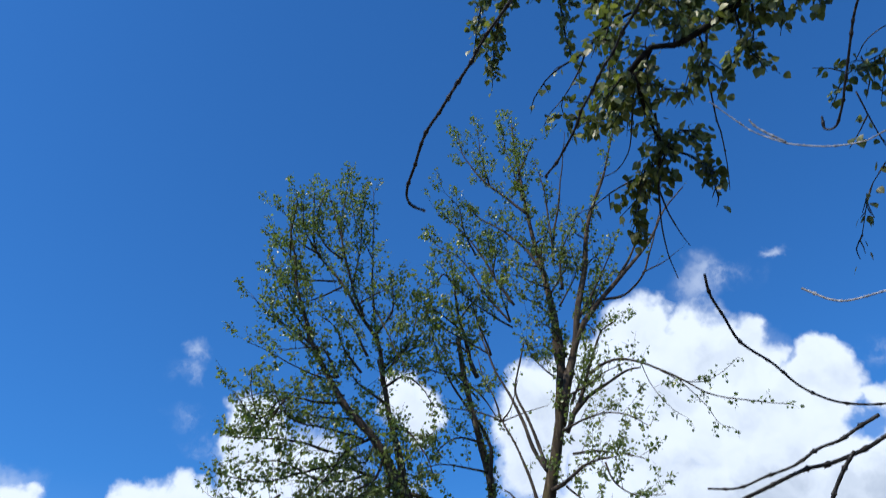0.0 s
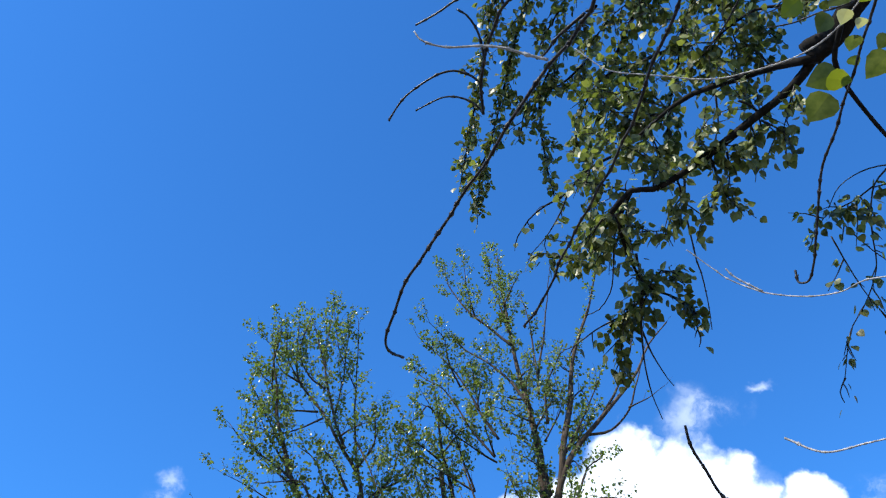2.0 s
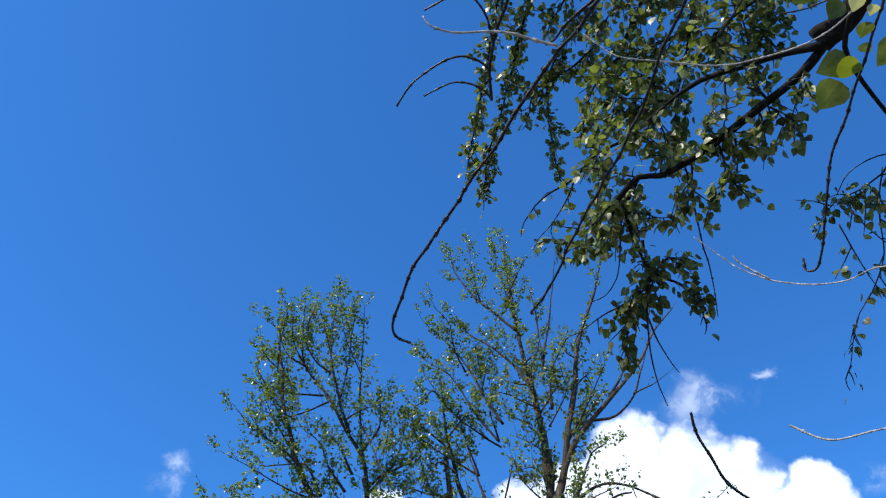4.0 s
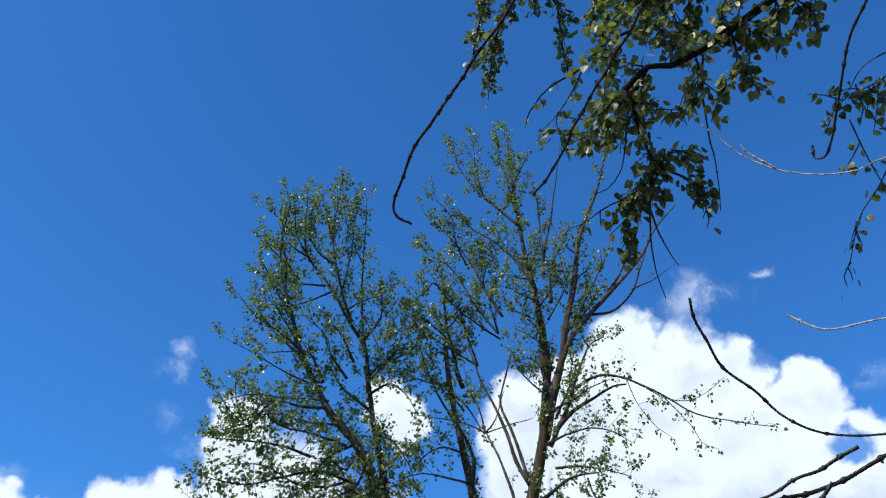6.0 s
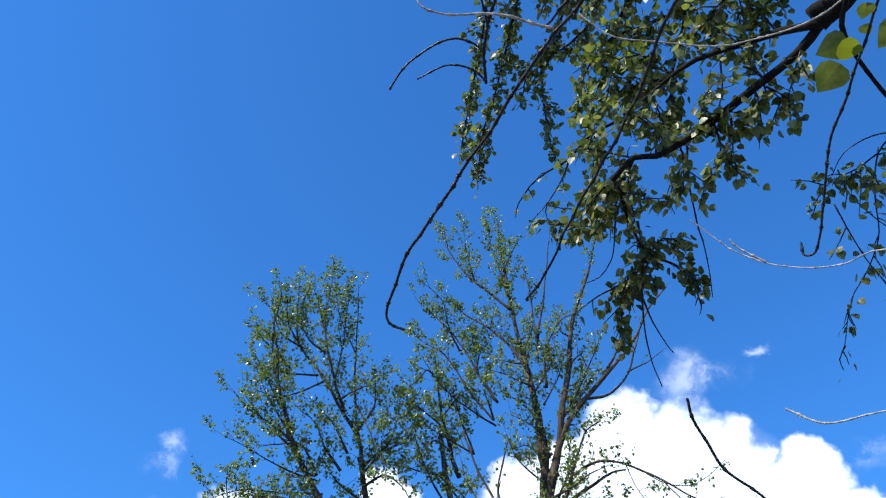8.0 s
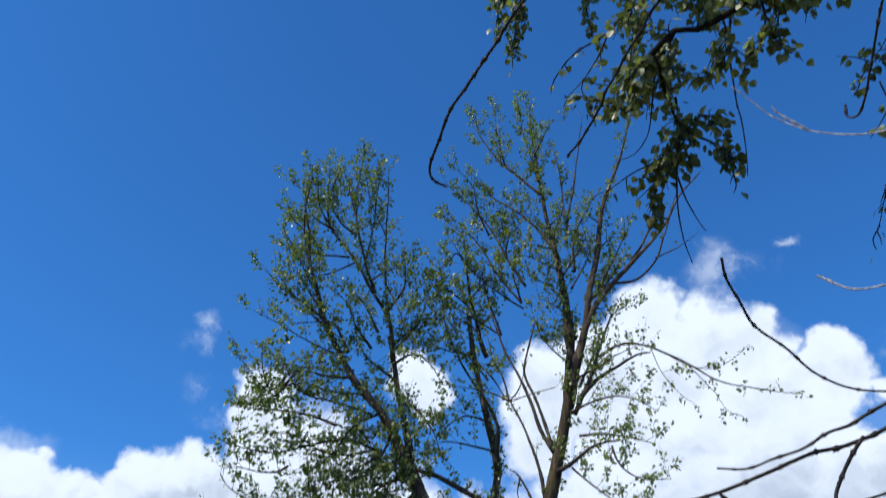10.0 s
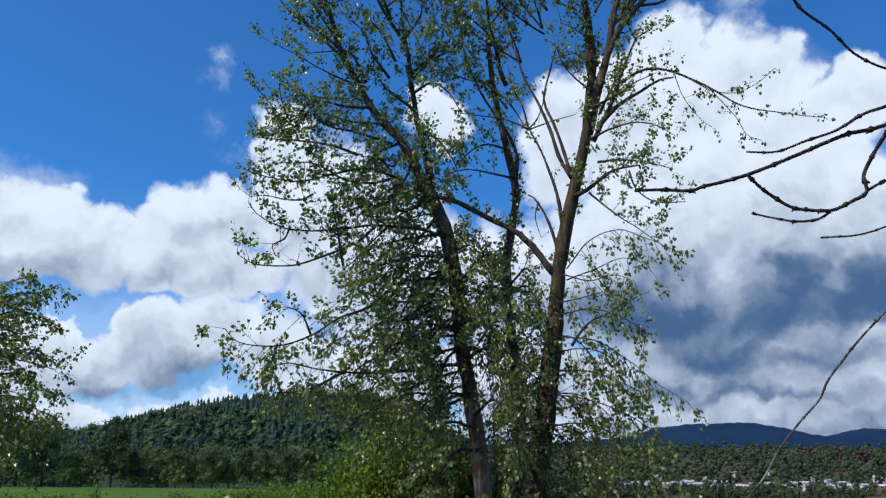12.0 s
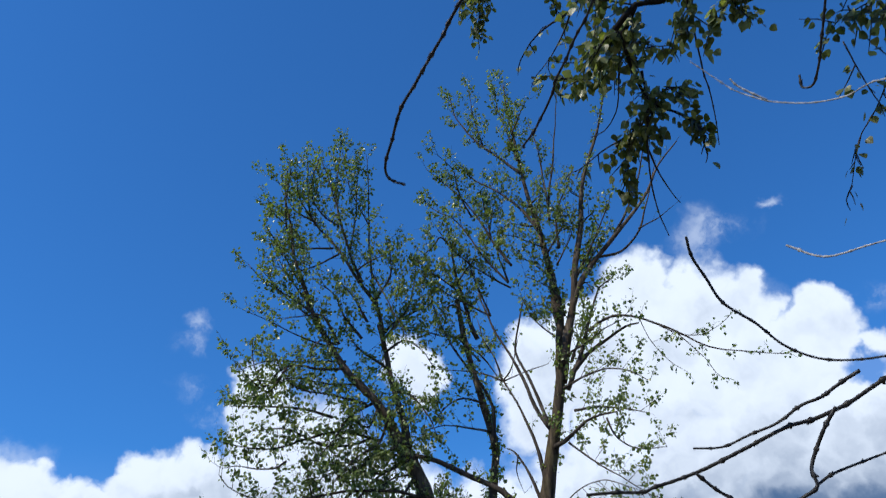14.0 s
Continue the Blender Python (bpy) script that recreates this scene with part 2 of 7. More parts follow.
# lighter copy still: full sun on the shoots painted as pale bark
BARK_PALE_SUNLIT = bark("painted_sun_pale_twig_bark", (0.10, 0.095, 0.09), (0.32, 0.31, 0.295), (0.56, 0.54, 0.52), 90.0, depth=0.001, rough=0.5)
# overhead limbs seen from below: their shade is put into this dark bark
BARK_NEAR_SHADED = bark("shade_dark_rough_overhead_bark", (0.003, 0.0025, 0.002), (0.007, 0.006, 0.005), (0.026, 0.022, 0.018), 30.0, depth=0.006)
LEAF_FAR = leafage("poplar_leaf", (0.038, 0.058, 0.012), (0.110, 0.146, 0.038), (0.27, 0.32, 0.115), 0.42, 0.36, 0.65, 0.58)
# deep tone paints the clumps' inner shade, pale tone their sunlit glints
LEAF_NEAR = leafage("young_lit_and_shaded_leaf", (0.009, 0.015, 0.004), (0.052, 0.074, 0.020), (0.29, 0.30, 0.12), 0.36, 0.40, 0.45, 0.60)
LEAF_FRESH = leafage("fresh_yellow_leaf", (0.10, 0.12, 0.012), (0.15, 0.17, 0.02), (0.22, 0.22, 0.04), 0.5, 0.4, 0.4)
LEAF_CREAM = leafage("cream_leaf", (0.50, 0.46, 0.34), (0.62, 0.58, 0.46), (0.34, 0.24, 0.13), 0.3, 0.6, 0.3)
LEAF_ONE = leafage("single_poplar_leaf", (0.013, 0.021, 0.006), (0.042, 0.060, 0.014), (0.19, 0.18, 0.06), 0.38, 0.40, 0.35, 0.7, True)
LEAF_BUSH = leafage("bramble_leaf", (0.046, 0.080, 0.011), (0.125, 0.205, 0.025), (0.22, 0.26, 0.05), 0.3, 0.6, 0.2)
LEAF_BRAMBLE = leafage("bramble_mixed_leaf", (0.050, 0.066, 0.014), (0.105, 0.140, 0.026), (0.20, 0.16, 0.06), 0.25, 0.7, 0.15, 0.7)
# dark shrub green, lowered further to paint in the deep shade under the poplars
LEAF_DARK_SHADED = leafage("dark_shaded_shrub_leaf", (0.018, 0.030, 0.007), (0.058, 0.086, 0.015), (0.13, 0.155, 0.038), 0.28, 0.5, 0.3)
# hill greens are lightened and blued: aerial haze put into the leaf colour
LEAF_WOOD_HAZED = leafage("hazed_hill_broadleaf", (0.068, 0.106, 0.070), (0.084, 0.126, 0.080), (0.104, 0.146, 0.088), 0.28, 0.9, 0.05, stand=0.085, grain=0.5)
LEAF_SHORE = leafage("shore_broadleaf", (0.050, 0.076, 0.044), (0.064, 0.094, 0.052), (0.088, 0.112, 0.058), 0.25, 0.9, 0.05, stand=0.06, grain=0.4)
LEAF_ROW = leafage("field_tree_leaf", (0.066, 0.096, 0.044), (0.100, 0.140, 0.060), (0.14, 0.172, 0.076), 0.3, 0.9, 0.05, stand=0.07, grain=2.0)
# conifer green carries the same painted blue haze
LEAF_CONIFER_HAZED = leafage("hazed_distant_conifer", (0.038, 0.066, 0.054), (0.048, 0.080, 0.062), (0.062, 0.094, 0.068), 0.15, 0.9, 0.05, grain=0.5)
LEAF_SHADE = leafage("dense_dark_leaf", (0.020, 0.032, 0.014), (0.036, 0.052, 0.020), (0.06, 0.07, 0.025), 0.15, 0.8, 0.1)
GRASS = leafage("grass_blade", (0.040, 0.080, 0.010), (0.090, 0.165, 0.022), (0.20, 0.23, 0.06), 0.30, 0.6, 0.2)


def soil(name, stops, scale, fine, rough=0.95):
    m, t, b = material(name)
    c = where(t)
    big = link_noise(t, c, scale, 5)
    small = link_noise(t, c, fine, 8, 0.7)
    col = blend(t, 0.5, ramp(t, big, stops), ramp(t, small, stops))
    t.links.new(col, b.inputs["Base Color"])
    b.inputs["Roughness"].default_value, b.inputs["Specular IOR Level"].default_value = rough, 0.1
    bump(t, b, small, 0.6, 0.08)
    return m


TURF = soil("meadow_turf", [(0.3, (0.036, 0.078, 0.008)), (0.5, (0.060, 0.125, 0.011)), (0.72, (0.11, 0.16, 0.025))], 0.06, 3.0)
tt = TURF.node_tree
cut = tt.nodes.new("ShaderNodeSeparateXYZ")
tt.links.new(where(tt), cut.inputs[0])
beyond = tt.nodes.new("ShaderNodeMapRange")
beyond.inputs["From Min"].default_value, beyond.inputs["From Max"].default_value = 560, 640
tt.links.new(cut.outputs["Y"], beyond.inputs["Value"])
old = tt.nodes["Principled BSDF"].inputs["Base Color"].links[0].from_socket
# unseen near ground greyed so less green light bounces up onto the twigs
neutral_bounce = tt.nodes.new("ShaderNodeMapRange")
neutral_bounce.inputs["From Min"].default_value, neutral_bounce.inputs["From Max"].default_value = 17, 11
tt.links.new(cut.outputs["Y"], neutral_bounce.inputs["Value"])
old = blend(tt, neutral_bounce.outputs[0], old, (0.15, 0.13, 0.105))
tt.links.new(blend(tt, beyond.outputs[0], old, (0.072, 0.066, 0.040)), tt.nodes["Principled BSDF"].inputs["Base Color"])
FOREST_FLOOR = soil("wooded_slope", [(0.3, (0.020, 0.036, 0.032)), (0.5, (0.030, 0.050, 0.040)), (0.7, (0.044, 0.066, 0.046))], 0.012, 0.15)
# distance haze is painted into the ridge's base colour as blue
RIDGE_HAZE = soil("far_ridge_haze_blue", [(0.3, (0.004, 0.020, 0.052)), (0.5, (0.007, 0.026, 0.064)), (0.7, (0.012, 0.036, 0.076))], 0.004, 0.03)


def rock(name, pale, grey, tan):
    m, t, b = material(name)
    c = where(t)
    big, small = link_noise(t, c, 1.6, 5), link_noise(t, c, 9.0, 8, 0.7)
    col = ramp(t, small, [(0.34, grey), (0.50, pale), (0.62, pale), (0.74, tan)])
    col = blend(t, ramp(t, big, [(0.52, (0, 0, 0)), (0.64, (0.8, 0.8, 0.8))]), col, tan)
    t.links.new(col, b.inputs["Base Color"])
    b.inputs["Roughness"].default_value = 0.85
    bump(t, b, small, 0.8, 0.05)
    return m


ROCK_WHITE = rock("white_boulder_stone", (0.62, 0.61, 0.58), (0.13, 0.12, 0.11), (0.42, 0.38, 0.31))
ROCK_TAN = rock("tan_boulder_stone", (0.50, 0.44, 0.35), (0.30, 0.26, 0.21), (0.36, 0.27, 0.19))

ROCK_STAINED = rock("stained_boulder_stone", (0.46, 0.41, 0.34), (0.09, 0.075, 0.06), (0.24, 0.17, 0.11))


def plain(name, colour, rough=0.7, vary=0.25, scale=3.0):
    m, t, b = material(name)
    n = link_noise(t, where(t), scale, 5)
    lo, hi = tuple(v * (1 - vary) for v in colour), tuple(min(1, v * (1 + vary)) for v in colour)
    t.links.new(ramp(t, n, [(0.3, lo), (0.7, hi)]), b.inputs["Base Color"])
    b.inputs["Roughness"].default_value = rough
    return m


POST_WOOD = plain("weathered_post_wood", (0.055, 0.036, 0.027), 0.9, 0.5, 8.0)
WALL_WHITE = plain("white_siding", (0.62, 0.61, 0.59), 0.7, 0.06, 0.5)
WALL_GREY = plain("grey_siding", (0.42, 0.43, 0.45), 0.7, 0.1, 0.5)
WALL_RED = plain("rust_red_siding", (0.26, 0.11, 0.07), 0.7, 0.2, 0.5)
ROOF_GREY = plain("grey_shingle", (0.22, 0.22, 0.23), 0.8, 0.2, 0.5)
ROOF_RED = plain("red_roofing", (0.24, 0.11, 0.07), 0.7, 0.2, 0.5)
PANE = plain("dark_window_pane", (0.04, 0.05, 0.06), 0.45, 0.1)

WATER, wtree, wb = material("river_water")
wb.inputs["Base Color"].default_value = (0.040, 0.042, 0.028, 1)
wb.inputs["Specular IOR Level"].default_value = 0.32
lanes = link_noise(wtree, where(wtree), 1.0, 3, 0.5, (0.0030, 0.022, 1))
wtree.links.new(ramp(wtree, lanes, [(0.46, (0.085, 0.085, 0.085)), (0.68, (0.20, 0.20, 0.20))]), wb.inputs["Roughness"])
wb.inputs["IOR"].default_value = 1.33
bump(wtree, wb, link_noise(wtree, where(wtree), 0.35, 6, 0.6, (0.25, 1.6, 1)), 0.35, 0.05)

# ---- shape tools ----
rng = random.Random(7)
nrg = np.random.default_rng(11)


def part(name, data, mat, parent, label="", kind=""):
    """One mesh (a bmesh, or verts and faces) as one object under its thing."""
    me = bpy.data.meshes.new(name)
    if isinstance(data, bmesh.types.BMesh):
        data.to_mesh(me)
        data.free()
    else:
        me.from_pydata(data[0], [], data[1])
    me.materials.append(mat)
    ob = new(name, me)
    if parent:
        ob.parent = parent
    return tagged(ob, label, kind=kind)


def smooth(ob):
    ob.data.polygons.foreach_set("use_smooth", [True] * len(ob.data.polygons))
    return ob


def spline(points, step):
    """A smooth line through the points that never loops, with the share of its length at each place."""
    p = [np.array(q, float) for q in points]
    p = [p[0] * 2 - p[1]] + p + [p[-1] * 2 - p[-2]]
    line = []
    for i in range(1, len(p) - 2):
        a, b, c, d = p[i - 1:i + 3]
        t1 = np.linalg.norm(b - a) ** 0.5 + 1e-6
        t2 = t1 + np.linalg.norm(c - b) ** 0.5 + 1e-6
        t3 = t2 + np.linalg.norm(d - c) ** 0.5 + 1e-6
        n = max(2, int(np.linalg.norm(c - b) / step))
        for k in range(n):
            t = t1 + (t2 - t1) * k / n
            e, f, g = a + (b - a) * t / t1, b + (c - b) * (t - t1) / (t2 - t1), c + (d - c) * (t - t2) / (t3 - t2)
            h, j = e + (f - e) * t / t2, f + (g - f) * (t - t1) / (t3 - t1)
            line.append(h + (j - h) * (t - t1) / (t2 - t1))
    line.append(p[-2])
    line = np.array(line)
    run = np.concatenate([[0], np.cumsum(np.linalg.norm(np.diff(line, axis=0), axis=1))])
    return line, run / run[-1], run[-1]


def tube(line, radii, sides, verts, faces, knots=0.0):
    """Adds a tapered, slightly uneven round stem along a line of places to verts and faces."""
    n0, m = len(verts), len(line)
    ang = 2 * math.pi * np.arange(sides) / sides
    tang = np.gradient(line, axis=0)
    tang /= np.linalg.norm(tang, axis=1)[:, None] + 1e-9
    side = np.array((1.0, 0.0, 0.0)) if abs(tang[0][0]) < 0.8 else np.array((0.0, 1.0, 0.0))
    for i in range(m):
        side = side - tang[i] * side.dot(tang[i])
        side /= np.linalg.norm(side) + 1e-9
        other = np.cross(tang[i], side)
        r = radii[i] * (1 + knots * nrg.uniform(-1, 1, sides))
        ring = line[i] + (np.cos(ang) * r)[:, None] * side + (np.sin(ang) * r)[:, None] * other
        verts.extend(ring.tolist())
    for i in range(m - 1):
        for k in range(sides):
            a, b = n0 + i * sides + k, n0 + i * sides + (k + 1) % sides
            faces.append((a, b, b + sides, a + sides))
    faces.append(tuple(range(n0 + sides - 1, n0 - 1, -1)))
    faces.append(tuple(range(n0 + (m - 1) * sides, n0 + m * sides)))


# outlines along one leaf: share of length, half width, lift of the edge
LEAF_FINE = ((0.0, 0.0, 0.0), (0.05, 0.30, 0.03), (0.22, 0.46, 0.05), (0.46, 0.45, 0.05), (0.74, 0.25, 0.02), (1.0, 0.0, -0.05))
LEAF_MID = ((0.0, 0.0, 0.0), (0.26, 0.44, 0.10), (0.62, 0.34, 0.07), (1.0, 0.0, -0.06))
LEAF_COARSE = ((0.0, 0.0, 0.0), (0.28, 0.42, 0.12), (1.0, 0.0, -0.08))


def leaf_mesh(place, tip, up, size, rows):
    """Many folded leaves at once: arrays of places, tip directions, upper sides and lengths."""
    n = len(place)
    tip = tip / (np.linalg.norm(tip, axis=1)[:, None] + 1e-9)
    across = np.cross(tip, up)
    across /= np.linalg.norm(across, axis=1)[:, None] + 1e-9
    up = np.cross(across, tip)
    cols = []
    for l, w, h in rows:
        mid = place + (tip * l - up * (0.10 * l * l)) * size[:, None]
        if w == 0:
            cols.append([mid])
        else:
            cols.append([mid + (across * w + up * h) * size[:, None], mid, mid - (across * w - up * h) * size[:, None]])
    flat = [c for col in cols for c in col]
    k = len(flat)
    verts = np.stack(flat, 1).reshape(-1, 3)
    face, at = [], 0
    starts = []
    for col in cols:
        starts.append(at)
        at += len(col)
    for i in range(len(cols) - 1):
        a, b = starts[i], starts[i + 1]
        na, nb = len(cols[i]), len(cols[i + 1])
        if na == 1:
            face += [(a, b, b + 1), (a, b + 1, b + 2)] if nb == 3 else []
        elif nb == 1:
            face += [(a, b, a + 1), (a + 1, b, a + 2)]
        else:
            face += [(a, b, b + 1, a + 1), (a + 1, b + 1, b + 2, a + 2)]
    faces = []
    for i in range(n):
        o = i * k
        faces += [tuple(o + v for v in fc) for fc in face]
    return verts.tolist(), faces


STORE = {}


def tree(name, base, label, bark_of, leaf_mat, rows, leaf_size, category="tree"):
    ob = tagged(new(name), label, category)
    ob.location = base
    STORE[ob.name] = dict(bark=bark_of, leaf=leaf_mat, rows=rows, size=leaf_size, tv=[], tf=[], lp=[], ld=[], ls=[], base=np.array(base, float))
    return ob


# how a limb carries its leaves: where they begin, metres between shoots, shoot lengths, leaves a metre, lift, spread
HABIT = {
    "full": (0.06, 0.15, 0.3, 1.05, 48, 0.65, 0.80),
    "mid": (0.1, 0.13, 0.3, 0.95, 52, 0.7, 0.8),
    "thin": (0.25, 0.2, 0.2, 0.75, 40, 0.8, 0.7),
    "droop": (0.06, 0.095, 0.35, 1.2, 38, -0.42, 0.95),
    "low_leaf": (0.05, 0.095, 0.35, 1.1, 46, 0.1, 1.1),
    "bare_tip": (0.30, 0.42, 0.15, 0.50, 5, 0.5, 0.6),
    "spray": (0.42, 0.15, 0.15, 0.5, 30, -0.25, 0.9),
    "hung": (0.25, 0.045, 0.18, 0.60, 60, -0.40, 0.85),
    "sprouts": (0.12, 0.075, 0.12, 0.6, 44, 0.1, 1.3),
    "sparse": (0.15, 0.05, 0.03, 0.09, 22, -0.6, 0.7),
    "hang": (0.05, 0.026, 0.06, 0.20, 105, -0.55, 0.95),
    "tuft": (0.08, 0.028, 0.06, 0.25, 98, -0.35, 0.95),
    "trail": (0.12, 0.115, 0.25, 1.1, 34, -1.0, 0.6),
    "dense": (0.06, 0.105, 0.35, 1.15, 46, 0.2, 0.98),
    "few": (0.25, 0.08, 0.05, 0.16, 46, -0.5, 0.9),
}


def shoots(ob, line, length, habit, scale=1.0):
    s = STORE[ob.name]
    start, gap, lo, hi, per_m, lift, spread = HABIT[habit]
    n = max(1, int(length * (1 - start) / (gap * scale)))
    m = len(line)
    for k in range(n + 1):
        u = min(1.0, start + (1 - start) * (k + rng.uniform(-0.3, 0.3)) / max(n, 1)) if k < n else 1.0
        i = min(m - 2, max(0, int(u * (m - 1))))
        at, along = line[i] + (line[i + 1] - line[i]) * (u * (m - 1) - i), line[i + 1] - line[i]
        along = along / (np.linalg.norm(along) + 1e-9)
        d = along * rng.uniform(0.35, 1.0) + nrg.normal(0, spread * 0.62, 3) + np.array((0, 0, lift))
        d /= np.linalg.norm(d)
        span = rng.uniform(lo, hi) * scale * (1.0 - 0.45 * u)
        end = at + d * span + np.array((0, 0, 0.25 * lift * span))
        mid = at + d * span * 0.5 + nrg.normal(0, 0.05 * span, 3)
        if span > (0.03 if s["size"] < 0.05 else 0.10):
            tube(np.array((at, mid, end)), (0.0035 + 0.004 * span * s["size"] / 0.06, 0.003, 0.0015), 3, s["tv"], s["tf"])
        c = max(1, int(span * per_m * rng.uniform(0.75, 1.25) / scale))
        runs = [(at, mid, end, c)]
        if s["size"] > 0.05 and span > 0.3:
            # side sprigs carry more than half of the leaves
            k = 1 + int(span / 0.25)
            runs = [(mid, (mid + end) * 0.5, end, int(c * 0.4) + 1)]
            for _ in range(k):
                v = rng.uniform(0.25, 0.92)
                foot = at + (mid - at) * 2 * v if v < 0.5 else mid + (end - mid) * (2 * v - 1)
                e = d * 0.55 + nrg.normal(0, 0.5, 3) + np.array((0, 0, 0.3 * lift))
                tip = foot + e / np.linalg.norm(e) * span * rng.uniform(0.24, 0.48)
                bow = (foot + tip) * 0.5 + nrg.normal(0, 0.03 * span, 3)
                tube(np.array((foot, bow, tip)), (0.003, 0.0024, 0.0014), 3, s["tv"], s["tf"])
                runs.append((foot, bow, tip, max(2, int(c * 0.6 / k))))
        for a, b, e, c in runs:
            # leaves sit in little whorls along the shoot
            v = np.clip((np.arange(c) // 4 * 4 + 2 + nrg.uniform(-0.8, 0.8, c)) / (c // 4 * 4 + 4), 0, 1)[:, None] if c > 2 else nrg.uniform(0.5, 1.0, (c, 1))
            q = np.where(v < 0.5, a + (b - a) * 2 * v, b + (e - b) * (2 * v - 1))
            away = nrg.normal(0, 1, (c, 3))
            reach = away / np.linalg.norm(away, axis=1)[:, None] * nrg.uniform(0.3, 1.1, (c, 1)) * s["size"]
            s["lp"].append(q + reach)
            s["ld"].append(d * 0.5 + away * 0.45 + np.array((0, 0, -0.55)))
            s["ls"].append(s["size"] * nrg.uniform(0.62, 1.2, c) * (0.95 if habit == "hang" else 1.0))


def limb(ob, name, r0, r1, leaves, points, scale=1.0, sides=0, buds=0.0, label=""):
    """A branch through a few places, with its own shoots and leaves."""
    s = STORE[ob.name]
    step = max(0.03, min(0.22, r0 * 4)) if buds == 0 else 0.0028
    line, share, length = spline(points, step)
    line = line - s["base"]
    amp = 0.6 * r0 if buds == 0 else 0.18 * r0
    wob = np.array([tuple(noise.noise_vector(Vector(p) * (0.9 / (r0 * 12 + 0.05)) + Vector((r0 * 99, 3, 7)))) for p in line])
    line = line + wob * amp * np.minimum(1, np.minimum(share, 1 - share) * 6)[:, None]
    spots = []
    if buds:
        # a young shoot runs straight from bud to bud and turns a little at each
        at = 0.03
        while at < length:
            spots.append(at)
            at += rng.uniform(0.016, 0.050) * buds
        ends = np.array([0.0] + spots + [length])
        kink = nrg.normal(0, 0.25 * r0, (len(ends), 3))
        kink[0] = kink[-1] = 0
        line = line + np.stack([np.interp(share * length, ends, kink[:, k]) for k in range(3)], 1)
    radii = r0 + (r1 - r0) * share ** 0.85
    radii = radii * (1 + 0.16 * np.array([noise.noise(Vector((a * length * (1.2 if r0 > 0.05 else 4.0), r0 * 50, 5))) for a in share]))
    if name == "trunk":
        radii = radii * (1 + 0.7 * np.exp(-share * length / 0.5))
    verts, faces = [], []
    if buds:
        # swollen leaf scars, each with a small bud to one side
        swell = np.ones(len(line))
        for at in spots:
            swell += rng.uniform(0.3, 0.9) * np.exp(-((share * length - at) / rng.uniform(0.002, 0.0036)) ** 2)
        radii = radii * swell
    tube(line, radii, sides or (10 if r0 > 0.07 else 7 if r0 > 0.02 else 6), verts, faces, 0.12 if r0 > 0.05 else 0.09)
    if buds:
        for a in spots:
            i = min(len(line) - 2, int(np.searchsorted(share * length, a)))
            fw = line[i + 1] - line[i]
            fw = fw / np.linalg.norm(fw)
            d = fw * 0.8 + nrg.normal(0, 0.55, 3)
            d /= np.linalg.norm(d)
            r = radii[i] * 0.5
            tube(np.array((line[i], line[i] + d * r * 2.4, line[i] + d * r * 3.6)), (r, r * 0.9, r * 0.15), 5, verts, faces)
    smooth(part(name, (verts, faces), s["bark"][name] if name in s["bark"] else s["bark"][""], ob, label))
    if leaves:
        shoots(ob, line, length, leaves, scale)
    return ob


def leafed(ob, label="", singles=0, clear=None):
    """Joins a tree's shoots and leaves into one part each; the lowest-hanging leaves can stay single."""
    s = STORE[ob.name]
    if s["tv"]:
        part("twig_mass", (s["tv"], s["tf"]), s["bark"][""], ob, kind="stuff")
    place, tip, size = np.concatenate(s["lp"]), np.concatenate(s["ld"]), np.concatenate(s["ls"])
    if clear:
        # few leaves grow close before the pale trunk, or where they would stand in its sun
        p = place + s["base"]
        ahead = clear[1] - p[:, 1]
        sx, sz = p[:, 0] - (p[:, 1] - clear[1]) * SUN_TO.x / SUN_TO.y, p[:, 2] - (p[:, 1] - clear[1]) * SUN_TO.z / SUN_TO.y
        lean = clear[0] - 0.09 * np.clip(p[:, 2], 0, 3.4)
        before = (np.abs(p[:, 0] - lean) < 0.34) & (ahead > -0.1) & (p[:, 2] < clear[2])
        sunny = (np.abs(sx - clear[0] + 0.15) < 0.42) & (ahead > 0) & (sz > 0.3) & (sz < clear[2])
        keep = ~((before | sunny) & (nrg.random(len(p)) < 0.92))
        place, tip, size = place[keep], tip[keep], size[keep]
    order = np.argsort(place[:, 2])
    low, rest = order[:singles], order[singles:]
    n = len(rest)
    up = nrg.normal(0, 0.75, (n, 3)) + np.array((0, 0, 0.6))
    part("crown", leaf_mesh(place[rest], tip[rest], up, size[rest], s["rows"]), s["leaf"], ob, label, kind="stuff")
    if singles:
        shapes = []
        for k in range(6):
            bend = np.array([[rng.uniform(-0.3, 0.3), rng.uniform(-0.3, 0.3), 1.0]])
            me = bpy.data.meshes.new("leaf")
            me.from_pydata(*[leaf_mesh(np.zeros((1, 3)), np.array([[0.0, 1.0, 0.0]]), bend, np.ones(1), s["rows"])[0], [], leaf_mesh(np.zeros((1, 3)), np.array([[0.0, 1.0, 0.0]]), bend, np.ones(1), s["rows"])[1]])
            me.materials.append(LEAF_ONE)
            shapes.append(me)
        for i in low:
            leaf = new("leaf", shapes[rng.randrange(6)])
            leaf.parent = ob
            turn = Vector(tip[i]).to_track_quat("Y", "Z") @ Euler((0, rng.uniform(-1.2, 1.2), 0)).to_quaternion()
            leaf.matrix_basis = Matrix.LocRotScale(Vector(place[i]), turn, (size[i],) * 3)

# ---- land, water, far shore ----
def ease(v, a, b):
    u = min(1.0, max(0.0, (v - a) / (b - a)))
    return u * u * (3 - 2 * u)


LAKE = -6.8


